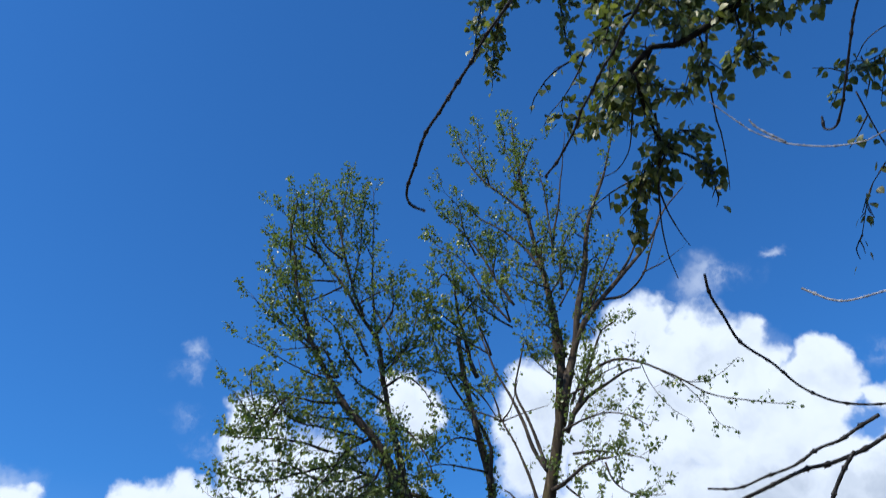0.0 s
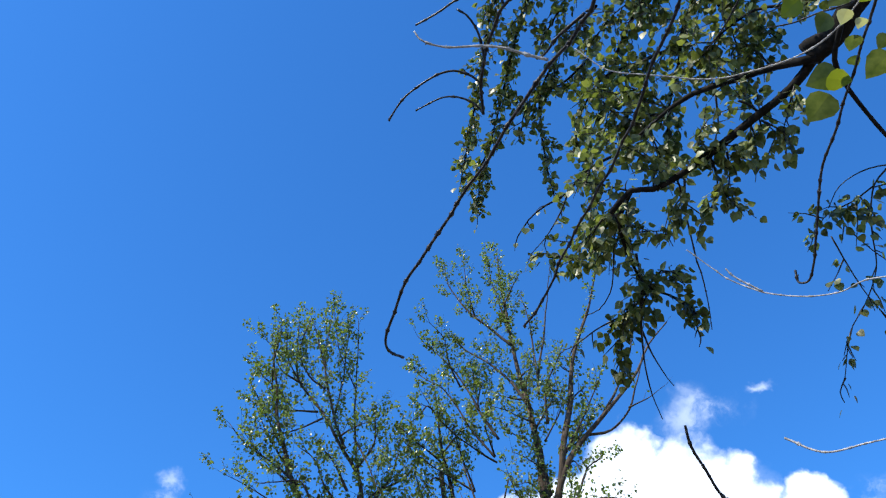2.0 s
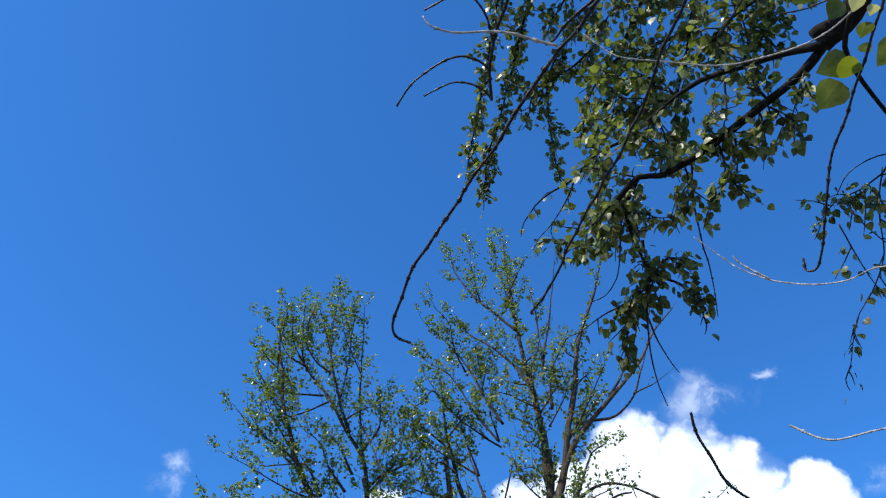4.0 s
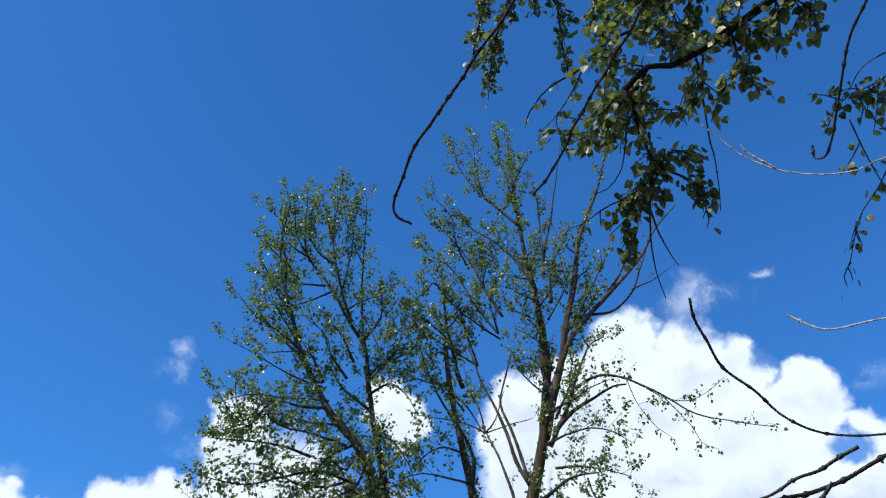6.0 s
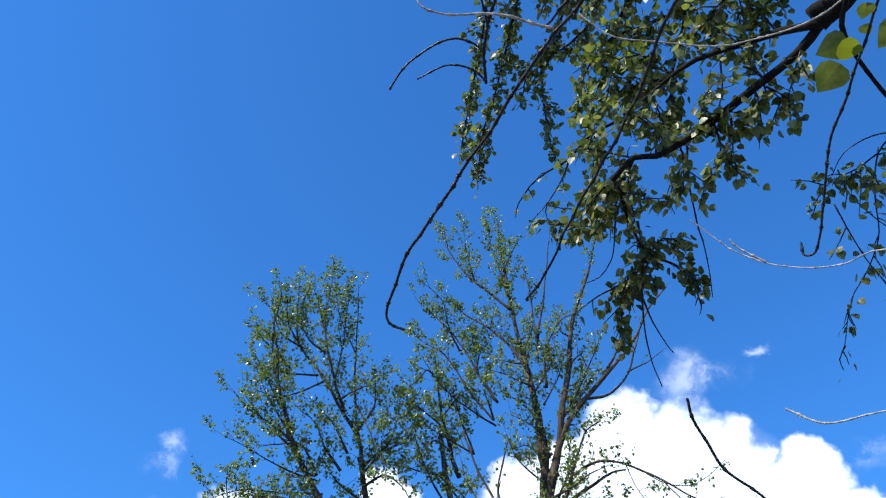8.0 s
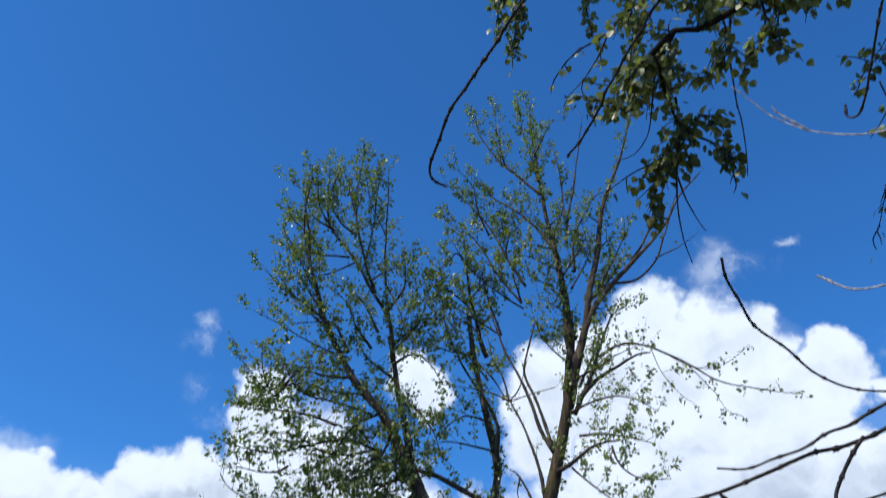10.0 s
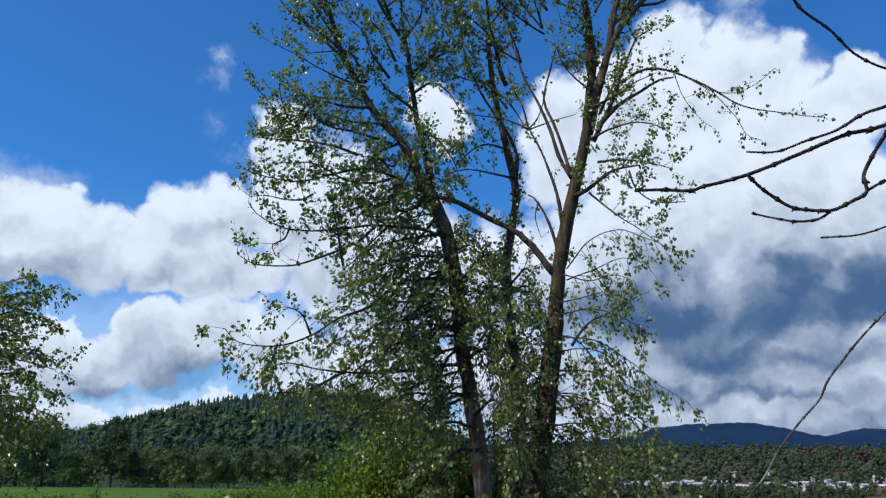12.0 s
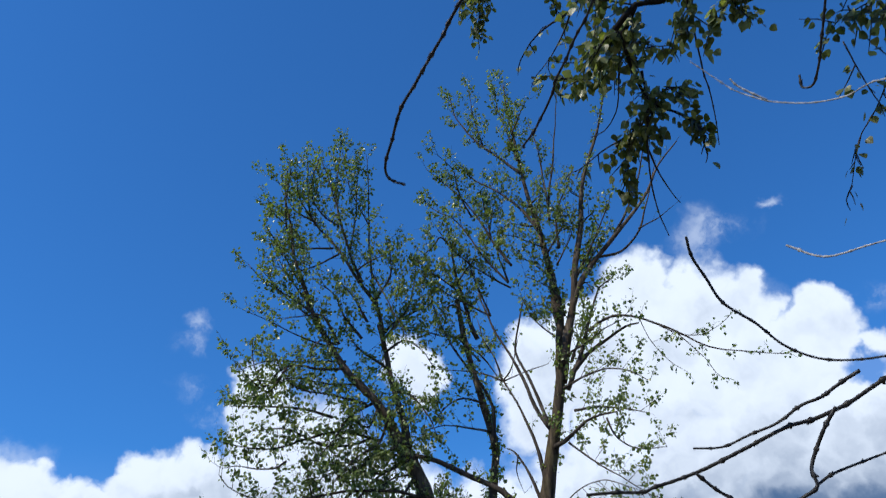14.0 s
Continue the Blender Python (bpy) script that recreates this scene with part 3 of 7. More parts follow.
def height(x, y):
    """The lie of the land: a level meadow, a bank down to the river, a far shore that climbs."""
    z = 0.10 * noise.noise(Vector((x * 0.06, y * 0.06, 3)))
    shore = 2.0 + 0.075 * y
    wet = ease(x - shore, 0, 9 + 0.05 * abs(y)) * ease(y, 15, 34) * (1 - ease(y, 612, 650))
    far = ease(x - shore, -60, 40) * max(0.0, y - 640)
    z += 1.6 * ease(y, 70, 190) * (1 - ease(x - shore, -25, 5)) - 9.5 * wet - 6.0 * ease(y, 600, 650) * ease(x - shore, -60, 40) + 0.094 * min(far, 900)
    return z


def axis(near, reach, n, middle=0.0):
    k = math.asinh(reach / near)
    return [middle + near * math.sinh(k * (2 * i / (n - 1) - 1)) for i in range(n)]


xs, ys = axis(12, 4800, 150), axis(25, 4700, 190, 30)
verts = [(x, y, height(x, y)) for y in ys for x in xs]
faces = [(j * 150 + i, j * 150 + i + 1, j * 150 + 151 + i, j * 150 + 150 + i) for j in range(189) for i in range(149)]
smooth(tagged(part("ground", (verts, faces), TURF, None), "level green meadow that falls to a river bank", "ground", kind="structure"))

wx, wy = (-120, 2400), (16, 645)
tagged(part("water", ([(wx[0], wy[0], LAKE), (wx[1], wy[0], LAKE), (wx[1], wy[1], LAKE), (wx[0], wy[1], LAKE)], [(0, 1, 2, 3)]), WATER, None),
       "broad grey-brown river with faint ripples", "water", kind="structure")


def ridge(name, x0, x1, y, depth, crest, mat, label, n=120, rough=6.0):
    """A long wooded height whose crest follows a curve of bearing."""
    rows = 14
    verts, faces = [], []
    for j in range(rows):
        u = j / (rows - 1)
        for i in range(n):
            x = x0 + (x1 - x0) * i / (n - 1)
            prof = math.sin(min(1.0, u * 1.6) * math.pi / 2) if u < 0.625 else 1 - 0.5 * ((u - 0.625) / 0.375) ** 2
            z = crest(x) * prof + (rough * noise.noise(Vector((x * 0.02, u * 5, 1))) + 0.45 * rough * noise.noise(Vector((x * 0.11, u * 9, 2)))) * prof - 8 * (1 - prof)
            verts.append((x, y + (u - 0.625) * depth, z))
    for j in range(rows - 1):
        for i in range(n - 1):
            a = j * n + i
            faces.append((a, a + 1, a + n + 1, a + n))
    return smooth(tagged(part(name, (verts, faces), mat, None), label, "hill", kind="structure"))


def bell(x, mid, wide):
    return math.exp(-((x - mid) / wide) ** 2)


def hill_crest(x):
    return 35 + 28 * ease(x, -272, -140) - 72 * ease(x, -60, 85) + 2.0 * math.sin(x * 0.05)


def hill_height(x, u):
    prof = math.sin(min(1.0, u * 1.6) * math.pi / 2)
    return hill_crest(x) * prof


ridge("hill", -900, 90, 700, 420, hill_crest, FOREST_FLOOR, "long hill covered with dark mixed forest", rough=3.0)
ridge("backdrop", -2600, 4200, 4300, 1500, lambda x: 222 + 110 * bell(x, 1420, 400) + 82 * bell(x, 2090, 210) + 40 * bell(x, 980, 300) + 4 * math.sin(x * 0.013), RIDGE_HAZE,
      "far wooded mountains in painted haze blue", n=900, rough=9)


def leaf_cloud(places, size, rows=LEAF_COARSE, out=None):
    """Leaves or clumps at the places; with out, each faces away from its crown's heart."""
    n = len(places)
    up = nrg.normal(0, 0.7, (n, 3)) + np.array((0, 0, 0.7)) if out is None else out + nrg.normal(0, 0.30, (n, 3)) + np.array((0, 0, 0.25))
    tip = nrg.normal(0, 1, (n, 3)) + np.array((0, 0, -0.3))
    return leaf_mesh(places, tip, up, size * nrg.uniform(0.6, 1.3, n), rows)


def conifer_into(x, y, z, h, verts, faces, rnd):
    """A spruce: ragged tiers of boughs round a spire."""
    tiers, sides = 5, 7
    for k in range(tiers):
        z0, z1 = z + h * (0.10 + 0.17 * k), z + h * (0.42 + 0.15 * k)
        r = h * 0.25 * (1 - k / (tiers + 0.6))
        o = len(verts)
        verts.append((x, y, min(z1, z + h)))
        for i in range(sides):
            a = 2 * math.pi * (i + rnd.random() * 0.6) / sides
            q = r * rnd.uniform(0.65, 1.2)
            verts.append((x + q * math.cos(a), y + q * math.sin(a), z0 + rnd.uniform(-0.03, 0.04) * h))
        faces += [(o, o + 1 + i, o + 1 + (i + 1) % sides) for i in range(sides)]


def ball_of(level):
    bm = bmesh.new()
    bmesh.ops.create_icosphere(bm, subdivisions=level, radius=1.0)
    bm.verts.ensure_lookup_table()
    out = np.array([v.co[:] for v in bm.verts]), [tuple(v.index for v in f.verts) for f in bm.faces]
    bm.free()
    return out


def boughs(places, radii, level, rough):
    """Uneven rounded masses of foliage, one at each place."""
    base, face = ball_of(level)
    n, k = len(places), len(base)
    r = radii[:, None, None] * (1 + rough * nrg.uniform(-1, 1, (n, k, 1))) * np.array((1.0, 1.0, 0.85))
    verts = (places[:, None, :] + base[None] * r).reshape(-1, 3).tolist()
    return verts, [tuple(i * k + v for v in f) for i in range(n) for f in face]


def merged(a, b):
    n = len(a[0])
    return a[0] + b[0], a[1] + [tuple(v + n for v in f) for f in b[1]]


def wood(trees, lumps, leaves, size, level=1, rough=0.38):
    """A stand of far broadleaf trees: heaped boughs with ragged sprays over them."""
    heart, reach, spray, out = [], [], [], []
    for x, y, z, h in trees:
        mid = np.array((x, y, z + h * 0.5))
        c = nrg.uniform(-1, 1, (lumps, 3)) * np.array((0.30, 0.30, 0.38)) * h
        c[:, :2] *= (1.15 - 0.75 * (c[:, 2:] / h + 0.38) / 0.76)
        r = nrg.uniform(0.10, 0.19, lumps) * h
        heart.append(c + mid)
        reach.append(r)
        pick = nrg.integers(0, lumps, leaves)
        d = nrg.normal(0, 1, (leaves, 3))
        d /= np.linalg.norm(d, axis=1)[:, None]
        spray.append(c[pick] + mid + d * (r[pick] * nrg.uniform(0.5, 2.3, leaves))[:, None])
        out.append(d)
    spray, out = np.concatenate(spray), np.concatenate(out)
    n = len(spray)
    # small ragged sprays, four corners each
    up = out + nrg.normal(0, 0.22, (n, 3)) + np.array((0, 0, 0.3))
    up /= np.linalg.norm(up, axis=1)[:, None]
    one = np.cross(up, nrg.normal(0, 1, (n, 3)))
    one /= np.linalg.norm(one, axis=1)[:, None]
    two = np.cross(up, one)
    w = (size * nrg.uniform(0.5, 1.2, n))[:, None]
    corner = np.stack((spray - one * w * 0.6, spray - two * w * 0.38, spray + one * w * 0.6, spray + two * w * 0.38), 1).reshape(-1, 3).tolist()
    tuft = corner, [(4 * i, 4 * i + 1, 4 * i + 2, 4 * i + 3) for i in range(n)]
    body = boughs(np.concatenate(heart), np.concatenate(reach) * 0.9, level, rough)
    return merged(body, tuft)


rnd = random.Random(21)
verts, faces = [], []
for _ in range(3900):
    x, u = rnd.uniform(-400, 70), rnd.uniform(0.06, 0.66) ** 0.8
    dark = noise.noise(Vector((x * 0.018, u * 6, 5)))
    if u < 0.42 and (x < -230 or dark < -0.05) or x < -230 and rnd.random() < 0.7:
        continue
    conifer_into(x, 700 + (u - 0.625) * 420, hill_height(x, u) - 1.5, rnd.uniform(9, 17), verts, faces, rnd)
tagged(part("conifer_forest", (verts, faces), LEAF_CONIFER_HAZED, None), "dark green spruce forest on the hill, tinted blue for haze", "forest", kind="stuff")
stand = []
for _ in range(2300):
    x, u = rnd.uniform(-420, 80), rnd.uniform(0.02, 0.64)
    if x > -250 and rnd.random() < (0.75 if u > 0.42 else 0.3 if noise.noise(Vector((x * 0.018, u * 6, 5))) > -0.05 else 0.0):
        continue
    stand.append((x, 700 + (u - 0.625) * 420, hill_height(x, u) - 1.0, rnd.uniform(8, 15)))
smooth(tagged(part("broadleaf_forest", wood(stand, 5, 95, 1.25), LEAF_WOOD_HAZED, None), "green broadleaf wood on the lower slope, tinted blue for haze", "forest", kind="stuff"))
# woods along and above the far shore
stand = []
for _ in range(3000):
    y = rnd.choice((rnd.uniform(646, 715), rnd.uniform(700, 1500), rnd.uniform(760, 1500)))
    x = rnd.uniform(0.04, 0.72) * y
    if 735 < y < 830 and rnd.random() < 0.5 or y < 700 and (x > 0.47 * y or noise.noise(Vector((x * 0.02, y * 0.01, 4))) < -0.38):
        continue
    h = rnd.uniform(4, 10) + 6 * abs(noise.noise(Vector((x * 0.03, 7, 2)))) if y < 745 else rnd.uniform(7, 18)
    stand.append((x, y, height(x, y) - 0.5, h))
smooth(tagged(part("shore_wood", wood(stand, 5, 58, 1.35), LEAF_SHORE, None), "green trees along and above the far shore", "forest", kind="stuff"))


def field_tree(name, x, y, h, wide, mat, label, n=650, size=0.55, group="trees at the field edge", taper=0.35):
    ob = tagged(new(name), label, "tree", group)
    ob.location = (x, y, height(x, y) - 0.1)
    v, f = [], []
    tube(np.array(((0, 0, 0), (0.1, 0, h * 0.3), (0, 0.1, h * 0.62), (0.1, 0, h * 0.9))), (h * 0.022, h * 0.017, h * 0.010, h * 0.003), 7, v, f, 0.1)
    for _ in range(9):
        z, a = rnd.uniform(0.25, 0.8) * h, rnd.uniform(0, 6.28)
        r = wide * rnd.uniform(0.5, 0.9) * 0.5
        tube(np.array(((0.05, 0, z), (math.cos(a) * r * 0.5, math.sin(a) * r * 0.5, z + r * 0.5), (math.cos(a) * r, math.sin(a) * r, z + r * 0.8))), (h * 0.008, h * 0.005, h * 0.002), 4, v, f)
    part("trunk", (v, f), BARK_LIMB, ob)
    lumps = 22
    c = nrg.uniform(-1, 1, (lumps, 3))
    c[:, :2] *= (wide * 0.36 * (1 + taper * (0.3 - c[:, 2:])))
    c[:, 2] = c[:, 2] * h * 0.36 + h * 0.56
    r = nrg.uniform(0.13, 0.22, lumps) * wide * 1.15
    d = nrg.normal(0, 1, (n, 3))
    d /= np.linalg.norm(d, axis=1)[:, None]
    pick = nrg.integers(0, lumps, n)
    spray = c[pick] + d * (r[pick] * nrg.uniform(0.2, 1.75, n))[:, None] * np.array((1, 1, 1.25))
    leaf = merged(boughs(c, r * 0.60, 1, 0.4), leaf_cloud(spray, size, out=d))
    smooth(part("crown", leaf, mat, ob, kind="stuff"))
    return ob


def spot(px_bearing, y):
    return math.tan(radians(px_bearing)) * y


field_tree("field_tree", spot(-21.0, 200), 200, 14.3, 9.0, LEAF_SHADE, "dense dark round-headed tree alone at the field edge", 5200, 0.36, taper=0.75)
for az, y, h, w in ((-27.8, 190, 19.5, 12), (-26.2, 200, 18, 10), (-24.8, 205, 17, 8), (-29.2, 180, 20, 12), (-23.6, 255, 12, 9), (-22.6, 265, 11, 9), (-19.4, 262, 12, 9),
                    (-18.3, 268, 11, 9), (-17.2, 262, 12.5, 9), (-16.1, 270, 12, 9), (-15.0, 262, 13, 9), (-14.0, 266, 11.5, 8), (-12.8, 262, 13.5, 8), (-11.6, 262, 12, 9),
                    (-10.3, 262, 12, 9), (-8.8, 262, 13, 9), (-7.2, 262, 12, 10), (-5.4, 262, 12, 10), (-3.4, 262, 12, 10), (-1.2, 262, 12, 10), (1.0, 262, 12, 10), (3.2, 262, 12, 10)):
    field_tree("field_tree", spot(az, y), y, h - 1.5, w, LEAF_ROW, "leafy green tree in the row behind the field", 2800, 0.48)


def house(x, y, w, d, h, wall, roof, label, turn=0.0, pitch=0.35, group="houses on the far shore"):
    ob = tagged(new("house"), label, "house", group)
    ob.matrix_world = pose(x, y, height(x, y) - 0.4, 0, 0, turn)
    a, b = w / 2, d / 2
    wall_of = part("wall", ([(-a, -b, 0), (a, -b, 0), (a, b, 0), (-a, b, 0), (-a, -b, h), (a, -b, h), (a, b, h), (-a, b, h), (-a, 0, h + b * pitch), (a, 0, h + b * pitch)],
                  [(0, 1, 5, 4), (2, 3, 7, 6), (1, 2, 6, 9, 5), (3, 0, 4, 8, 7)]), wall, ob)
    e, t = 0.5, 0.25
    z0, z1 = h - e * pitch, h + b * pitch
    v = [(-a - e, -b - e, z0), (a + e, -b - e, z0), (a + e, 0, z1), (-a - e, 0, z1), (a + e, b + e, z0), (-a - e, b + e, z0)]
    v += [(p, q, r + t) for p, q, r in v]
    part("roof", (v, [(0, 1, 2, 3), (3, 2, 4, 5), (6, 9, 8, 7), (9, 11, 10, 8), (0, 6, 7, 1), (5, 4, 10, 11), (1, 7, 8, 2), (2, 8, 10, 4), (0, 3, 9, 6), (3, 5, 11, 9)]), roof, ob)
    n = max(2, int(w / 3.2))
    for k in range(n):
        c = -a + w * (k + 0.5) / n
        for z in ([h * 0.5] if h < 4 else [h * 0.28, h * 0.72]):
            part("window", ([(c - 0.7, -b - 0.05, z - 0.6), (c + 0.7, -b - 0.05, z - 0.6), (c + 0.7, -b - 0.05, z + 0.6), (c - 0.7, -b - 0.05, z + 0.6),
                             (c - 0.7, -b + 0.1, z - 0.6), (c + 0.7, -b + 0.1, z - 0.6), (c + 0.7, -b + 0.1, z + 0.6), (c - 0.7, -b + 0.1, z + 0.6)],
                            [(0, 1, 2, 3), (0, 4, 5, 1), (3, 2, 6, 7), (0, 3, 7, 4), (1, 5, 6, 2)]), PANE, wall_of)
    return ob


for az, y, w, h, wall, roof, label in (
        (16.6, 770, 9, 5, WALL_WHITE, ROOF_GREY, "small white house among the shore trees"), (17.4, 775, 14, 5, WALL_WHITE, WALL_GREY, "long pale house with a light grey roof"),
        (18.4, 775, 20, 4, WALL_GREY, WALL_WHITE, "low building with a white roof above the shore"), (19.6, 780, 12, 5, WALL_WHITE, ROOF_GREY, "white house with a grey roof above the shore"),
        (21.2, 775, 16, 4.5, WALL_GREY, WALL_GREY, "grey house with a light roof above the shore"), (22.2, 770, 18, 4.5, WALL_WHITE, WALL_GREY, "wide white house above the shore"),
        (23.3, 778, 10, 5, WALL_WHITE, ROOF_GREY, "white two-storey house above the shore"), (24.4, 772, 20, 4.5, WALL_GREY, WALL_WHITE, "long grey building with a white roof"),
        (25.9, 850, 12, 6, WALL_WHITE, ROOF_GREY, "white house high on the wooded slope"), (27.2, 775, 26, 5, WALL_WHITE, WALL_GREY, "long white building above the shore"),
        (28.4, 770, 18, 6, WALL_WHITE, WALL_GREY, "white building at the edge of the town"), (23.9, 668, 7, 1.7, WALL_WHITE, WALL_WHITE, "white boat shed by the water"),
        (24.7, 668, 9, 1.7, WALL_WHITE, WALL_WHITE, "white boat shed at the water's edge"), (26.4, 666, 30, 2.2, WALL_RED, ROOF_RED, "long rust-red shed at the water's edge"),
        (26.2, 715, 12, 5, WALL_RED, WALL_WHITE, "red-sided house above the red shed"), (27.2, 705, 24, 5, WALL_WHITE, WALL_GREY, "long white hall near the water"),
        (20.2, 900, 10, 6, WALL_WHITE, ROOF_GREY, "white house half hidden in slope trees"), (18.0, 890, 10, 6, WALL_WHITE, ROOF_GREY, "pale house half hidden in slope trees"),
        (15.0, 780, 12, 5, WALL_GREY, ROOF_GREY, "grey house half hidden by trees"), (13.2, 790, 14, 5, WALL_WHITE, ROOF_GREY, "pale house behind the shore trees"),
        (26.6, 845, 14, 6, WALL_GREY, ROOF_GREY, "grey house on the wooded slope")):
    far_y = y + (rnd.uniform(-30, 45) if y > 700 else 0)
    size = rnd.uniform(0.38, 0.62) if y > 700 else 0.9
    house(spot(az, far_y), far_y, w * size, 6, h * (0.6 + 0.4 * size), wall, roof, label, turn=rnd.uniform(-40, 40) if y > 700 else rnd.uniform(-8, 8))
for az, y in [(11.5 + 0.62 * k, 760 + 30 * abs(math.sin(k * 2.3)) + 70 * (k % 5 == 3)) for k in range(27)]:
    pale = rnd.random()
    house(spot(az + rnd.uniform(-0.2, 0.2), y), y, rnd.uniform(4.5, 9), 6, rnd.uniform(2.6, 4.2), WALL_WHITE if pale < 0.5 else WALL_GREY if pale < 0.85 else WALL_RED, WALL_GREY if pale < 0.7 else ROOF_GREY,
          "small white house among shore trees" if pale < 0.5 else "small grey house among shore trees" if pale < 0.85 else "small red-sided house among shore trees", turn=rnd.uniform(-40, 40))
house(spot(-18.0, 300), 300, 6, 5, 2.6, ROOF_GREY, ROOF_GREY, "grey-roofed farm shed behind the field trees", turn=20, group="farm sheds")
for az, y, h in ((25.4, 1010, 17), (22.4, 1100, 16), (24.0, 1150, 16)):
    field_tree("copper_tree", spot(az, y), y, h + 6, h, plain("copper_leaf", (0.060, 0.018, 0.020), 0.7, 0.4, 0.4), "round copper-red tree on the far slope", 500, 0.9, "copper trees")


# ---- boulders, post, brambles, grass ----
def boulder(x, y, size, mat, label, seed, lean=0.0):
    """A quarried block: flat broken faces, worn edges."""
    r = random.Random(seed)
    bm = bmesh.new()
    for _ in range(26):
        d = Vector((r.gauss(0, 1), r.gauss(0, 1), r.gauss(0, 1))).normalized() * r.uniform(0.78, 1.0)
        d = Vector(tuple(math.copysign(abs(c) ** 0.72, c) for c in d))
        bm.verts.new((d.x * size[0] / 2 * 1.08, d.y * size[1] / 2 * 1.08, max(-0.5, d.z) * size[2] * 0.66))
    bmesh.ops.convex_hull(bm, input=bm.verts)
    bmesh.ops.delete(bm, geom=[v for v in bm.verts if not v.link_faces], context="VERTS")
    bmesh.ops.triangulate(bm, faces=bm.faces)
    bmesh.ops.subdivide_edges(bm, edges=bm.edges, cuts=4, use_grid_fill=True)
    for v in bm.verts:
        v.co += Vector(noise.noise_vector(v.co * 2.2 + Vector((seed, 0, 0)))) * 0.11 + Vector(noise.noise_vector(v.co * 6)) * 0.07
    ob = tagged(part("boulder", bm, mat, None), label, "boulder", "boulders at the meadow edge")
    ob.matrix_world = pose(x, y, height(x, y) + size[2] * 0.22, 0, lean, r.uniform(0, 20))
    return ob


boulder(spot(-18.3, 41), 41, (2.6, 1.5, 1.15), ROCK_WHITE, "long white boulder lying in the grass", 3)
boulder(spot(-14.7, 40.5), 40.5, (1.75, 1.2, 0.95), ROCK_WHITE, "low white boulder with grey cracks", 8, 8)
boulder(spot(-13.9, 41.6), 41.6, (1.35, 1.0, 1.5), ROCK_TAN, "upright tan boulder leaning behind a white one", 14, -28)
boulder(spot(-11.0, 40.5), 40.5, (2.15, 1.3, 0.98), ROCK_STAINED, "rounded white boulder stained brown", 23, -6)
boulder(spot(-27.1, 33), 33, (1.3, 1.0, 0.55), ROCK_WHITE, "white boulder at the edge of the brambles", 31)

post = tagged(new("fence_post"), "dark weathered wooden post in the grass", "post")
post.location = (spot(-5.95, 14.8), 14.8, -0.05)
v, f = [], []
tube(np.array(((0, 0, 0), (0.01, 0, 0.7), (0.02, 0.01, 1.34))), (0.040, 0.038, 0.035), 9, v, f, 0.12)
part("post", (v, f), POST_WOOD, post)


def bush(name, x, y, wide, h, mat, label, n, size, category="bush", group="", fine=False):
    """A thicket: many arching stems, each leafed along its length."""
    ob = tagged(new(name), label, category, group)
    ob.location = (x, y, height(x, y) - 0.05)
    v, f, lp = [], [], []
    stems = max(8, int(n / 60))
    for _ in range(stems):
        a, r = rnd.uniform(0, 6.28), wide * 0.5 * rnd.random() ** 0.5
        top = Vector((math.cos(a) * r, math.sin(a) * r * 0.8, h * rnd.uniform(0.45, 1.0) * (1 - 0.45 * (r / (wide * 0.5)) ** 2)))
        foot = Vector((top.x * 0.55, top.y * 0.55, 0))
        mid = foot.lerp(top, 0.55) + Vector((rnd.uniform(-0.1, 0.1), rnd.uniform(-0.1, 0.1), 0.14 * h))
        tube(np.array((foot, mid, top)), (0.012, 0.008, 0.003), 3, v, f)
        for k in range(int(n / stems)):
            u = rnd.uniform(0.12, 1.0)
            q = foot.lerp(mid, u * 2) if u < 0.5 else mid.lerp(top, u * 2 - 1)
            lp.append((q.x + rnd.gauss(0, 0.11 * h ** 0.5), q.y + rnd.gauss(0, 0.11 * h ** 0.5), max(0.03, q.z + rnd.gauss(0, 0.09 * h ** 0.5))))
    part("stem_mass", (v, f), BARK_TWIG_SHADED, ob, kind="stuff")
    part("foliage", leaf_cloud(np.array(lp), size, LEAF_COARSE), mat, ob, kind="stuff")
    return ob


for az, y, w, h in ((-28.5, 40, 4, 1.5), (-26.2, 43, 4.5, 1.55), (-24.0, 41, 4, 1.45), (-22.2, 44, 4, 1.45), (-20.3, 43, 3.5, 1.25), (-16.8, 45, 2.6, 1.55)):
    bush("bramble_bush", spot(az, y), y, w, h, LEAF_BRAMBLE, "tangled green bramble with reddish stems in the meadow", 2600, 0.11, group="brambles in the meadow")
for az, y, w, h in ((-13.4, 47, 4, 2.0), (-11.2, 47, 5, 2.35), (-8.8, 46, 5, 2.45), (-6.4, 46, 5, 2.4), (-4.0, 44, 5, 2.2)):
    bush("hedge_bush", spot(az, y), y, w, h, LEAF_BUSH, "bright green leafy bush behind the boulders", 3400, 0.13, group="bushes behind the boulders")
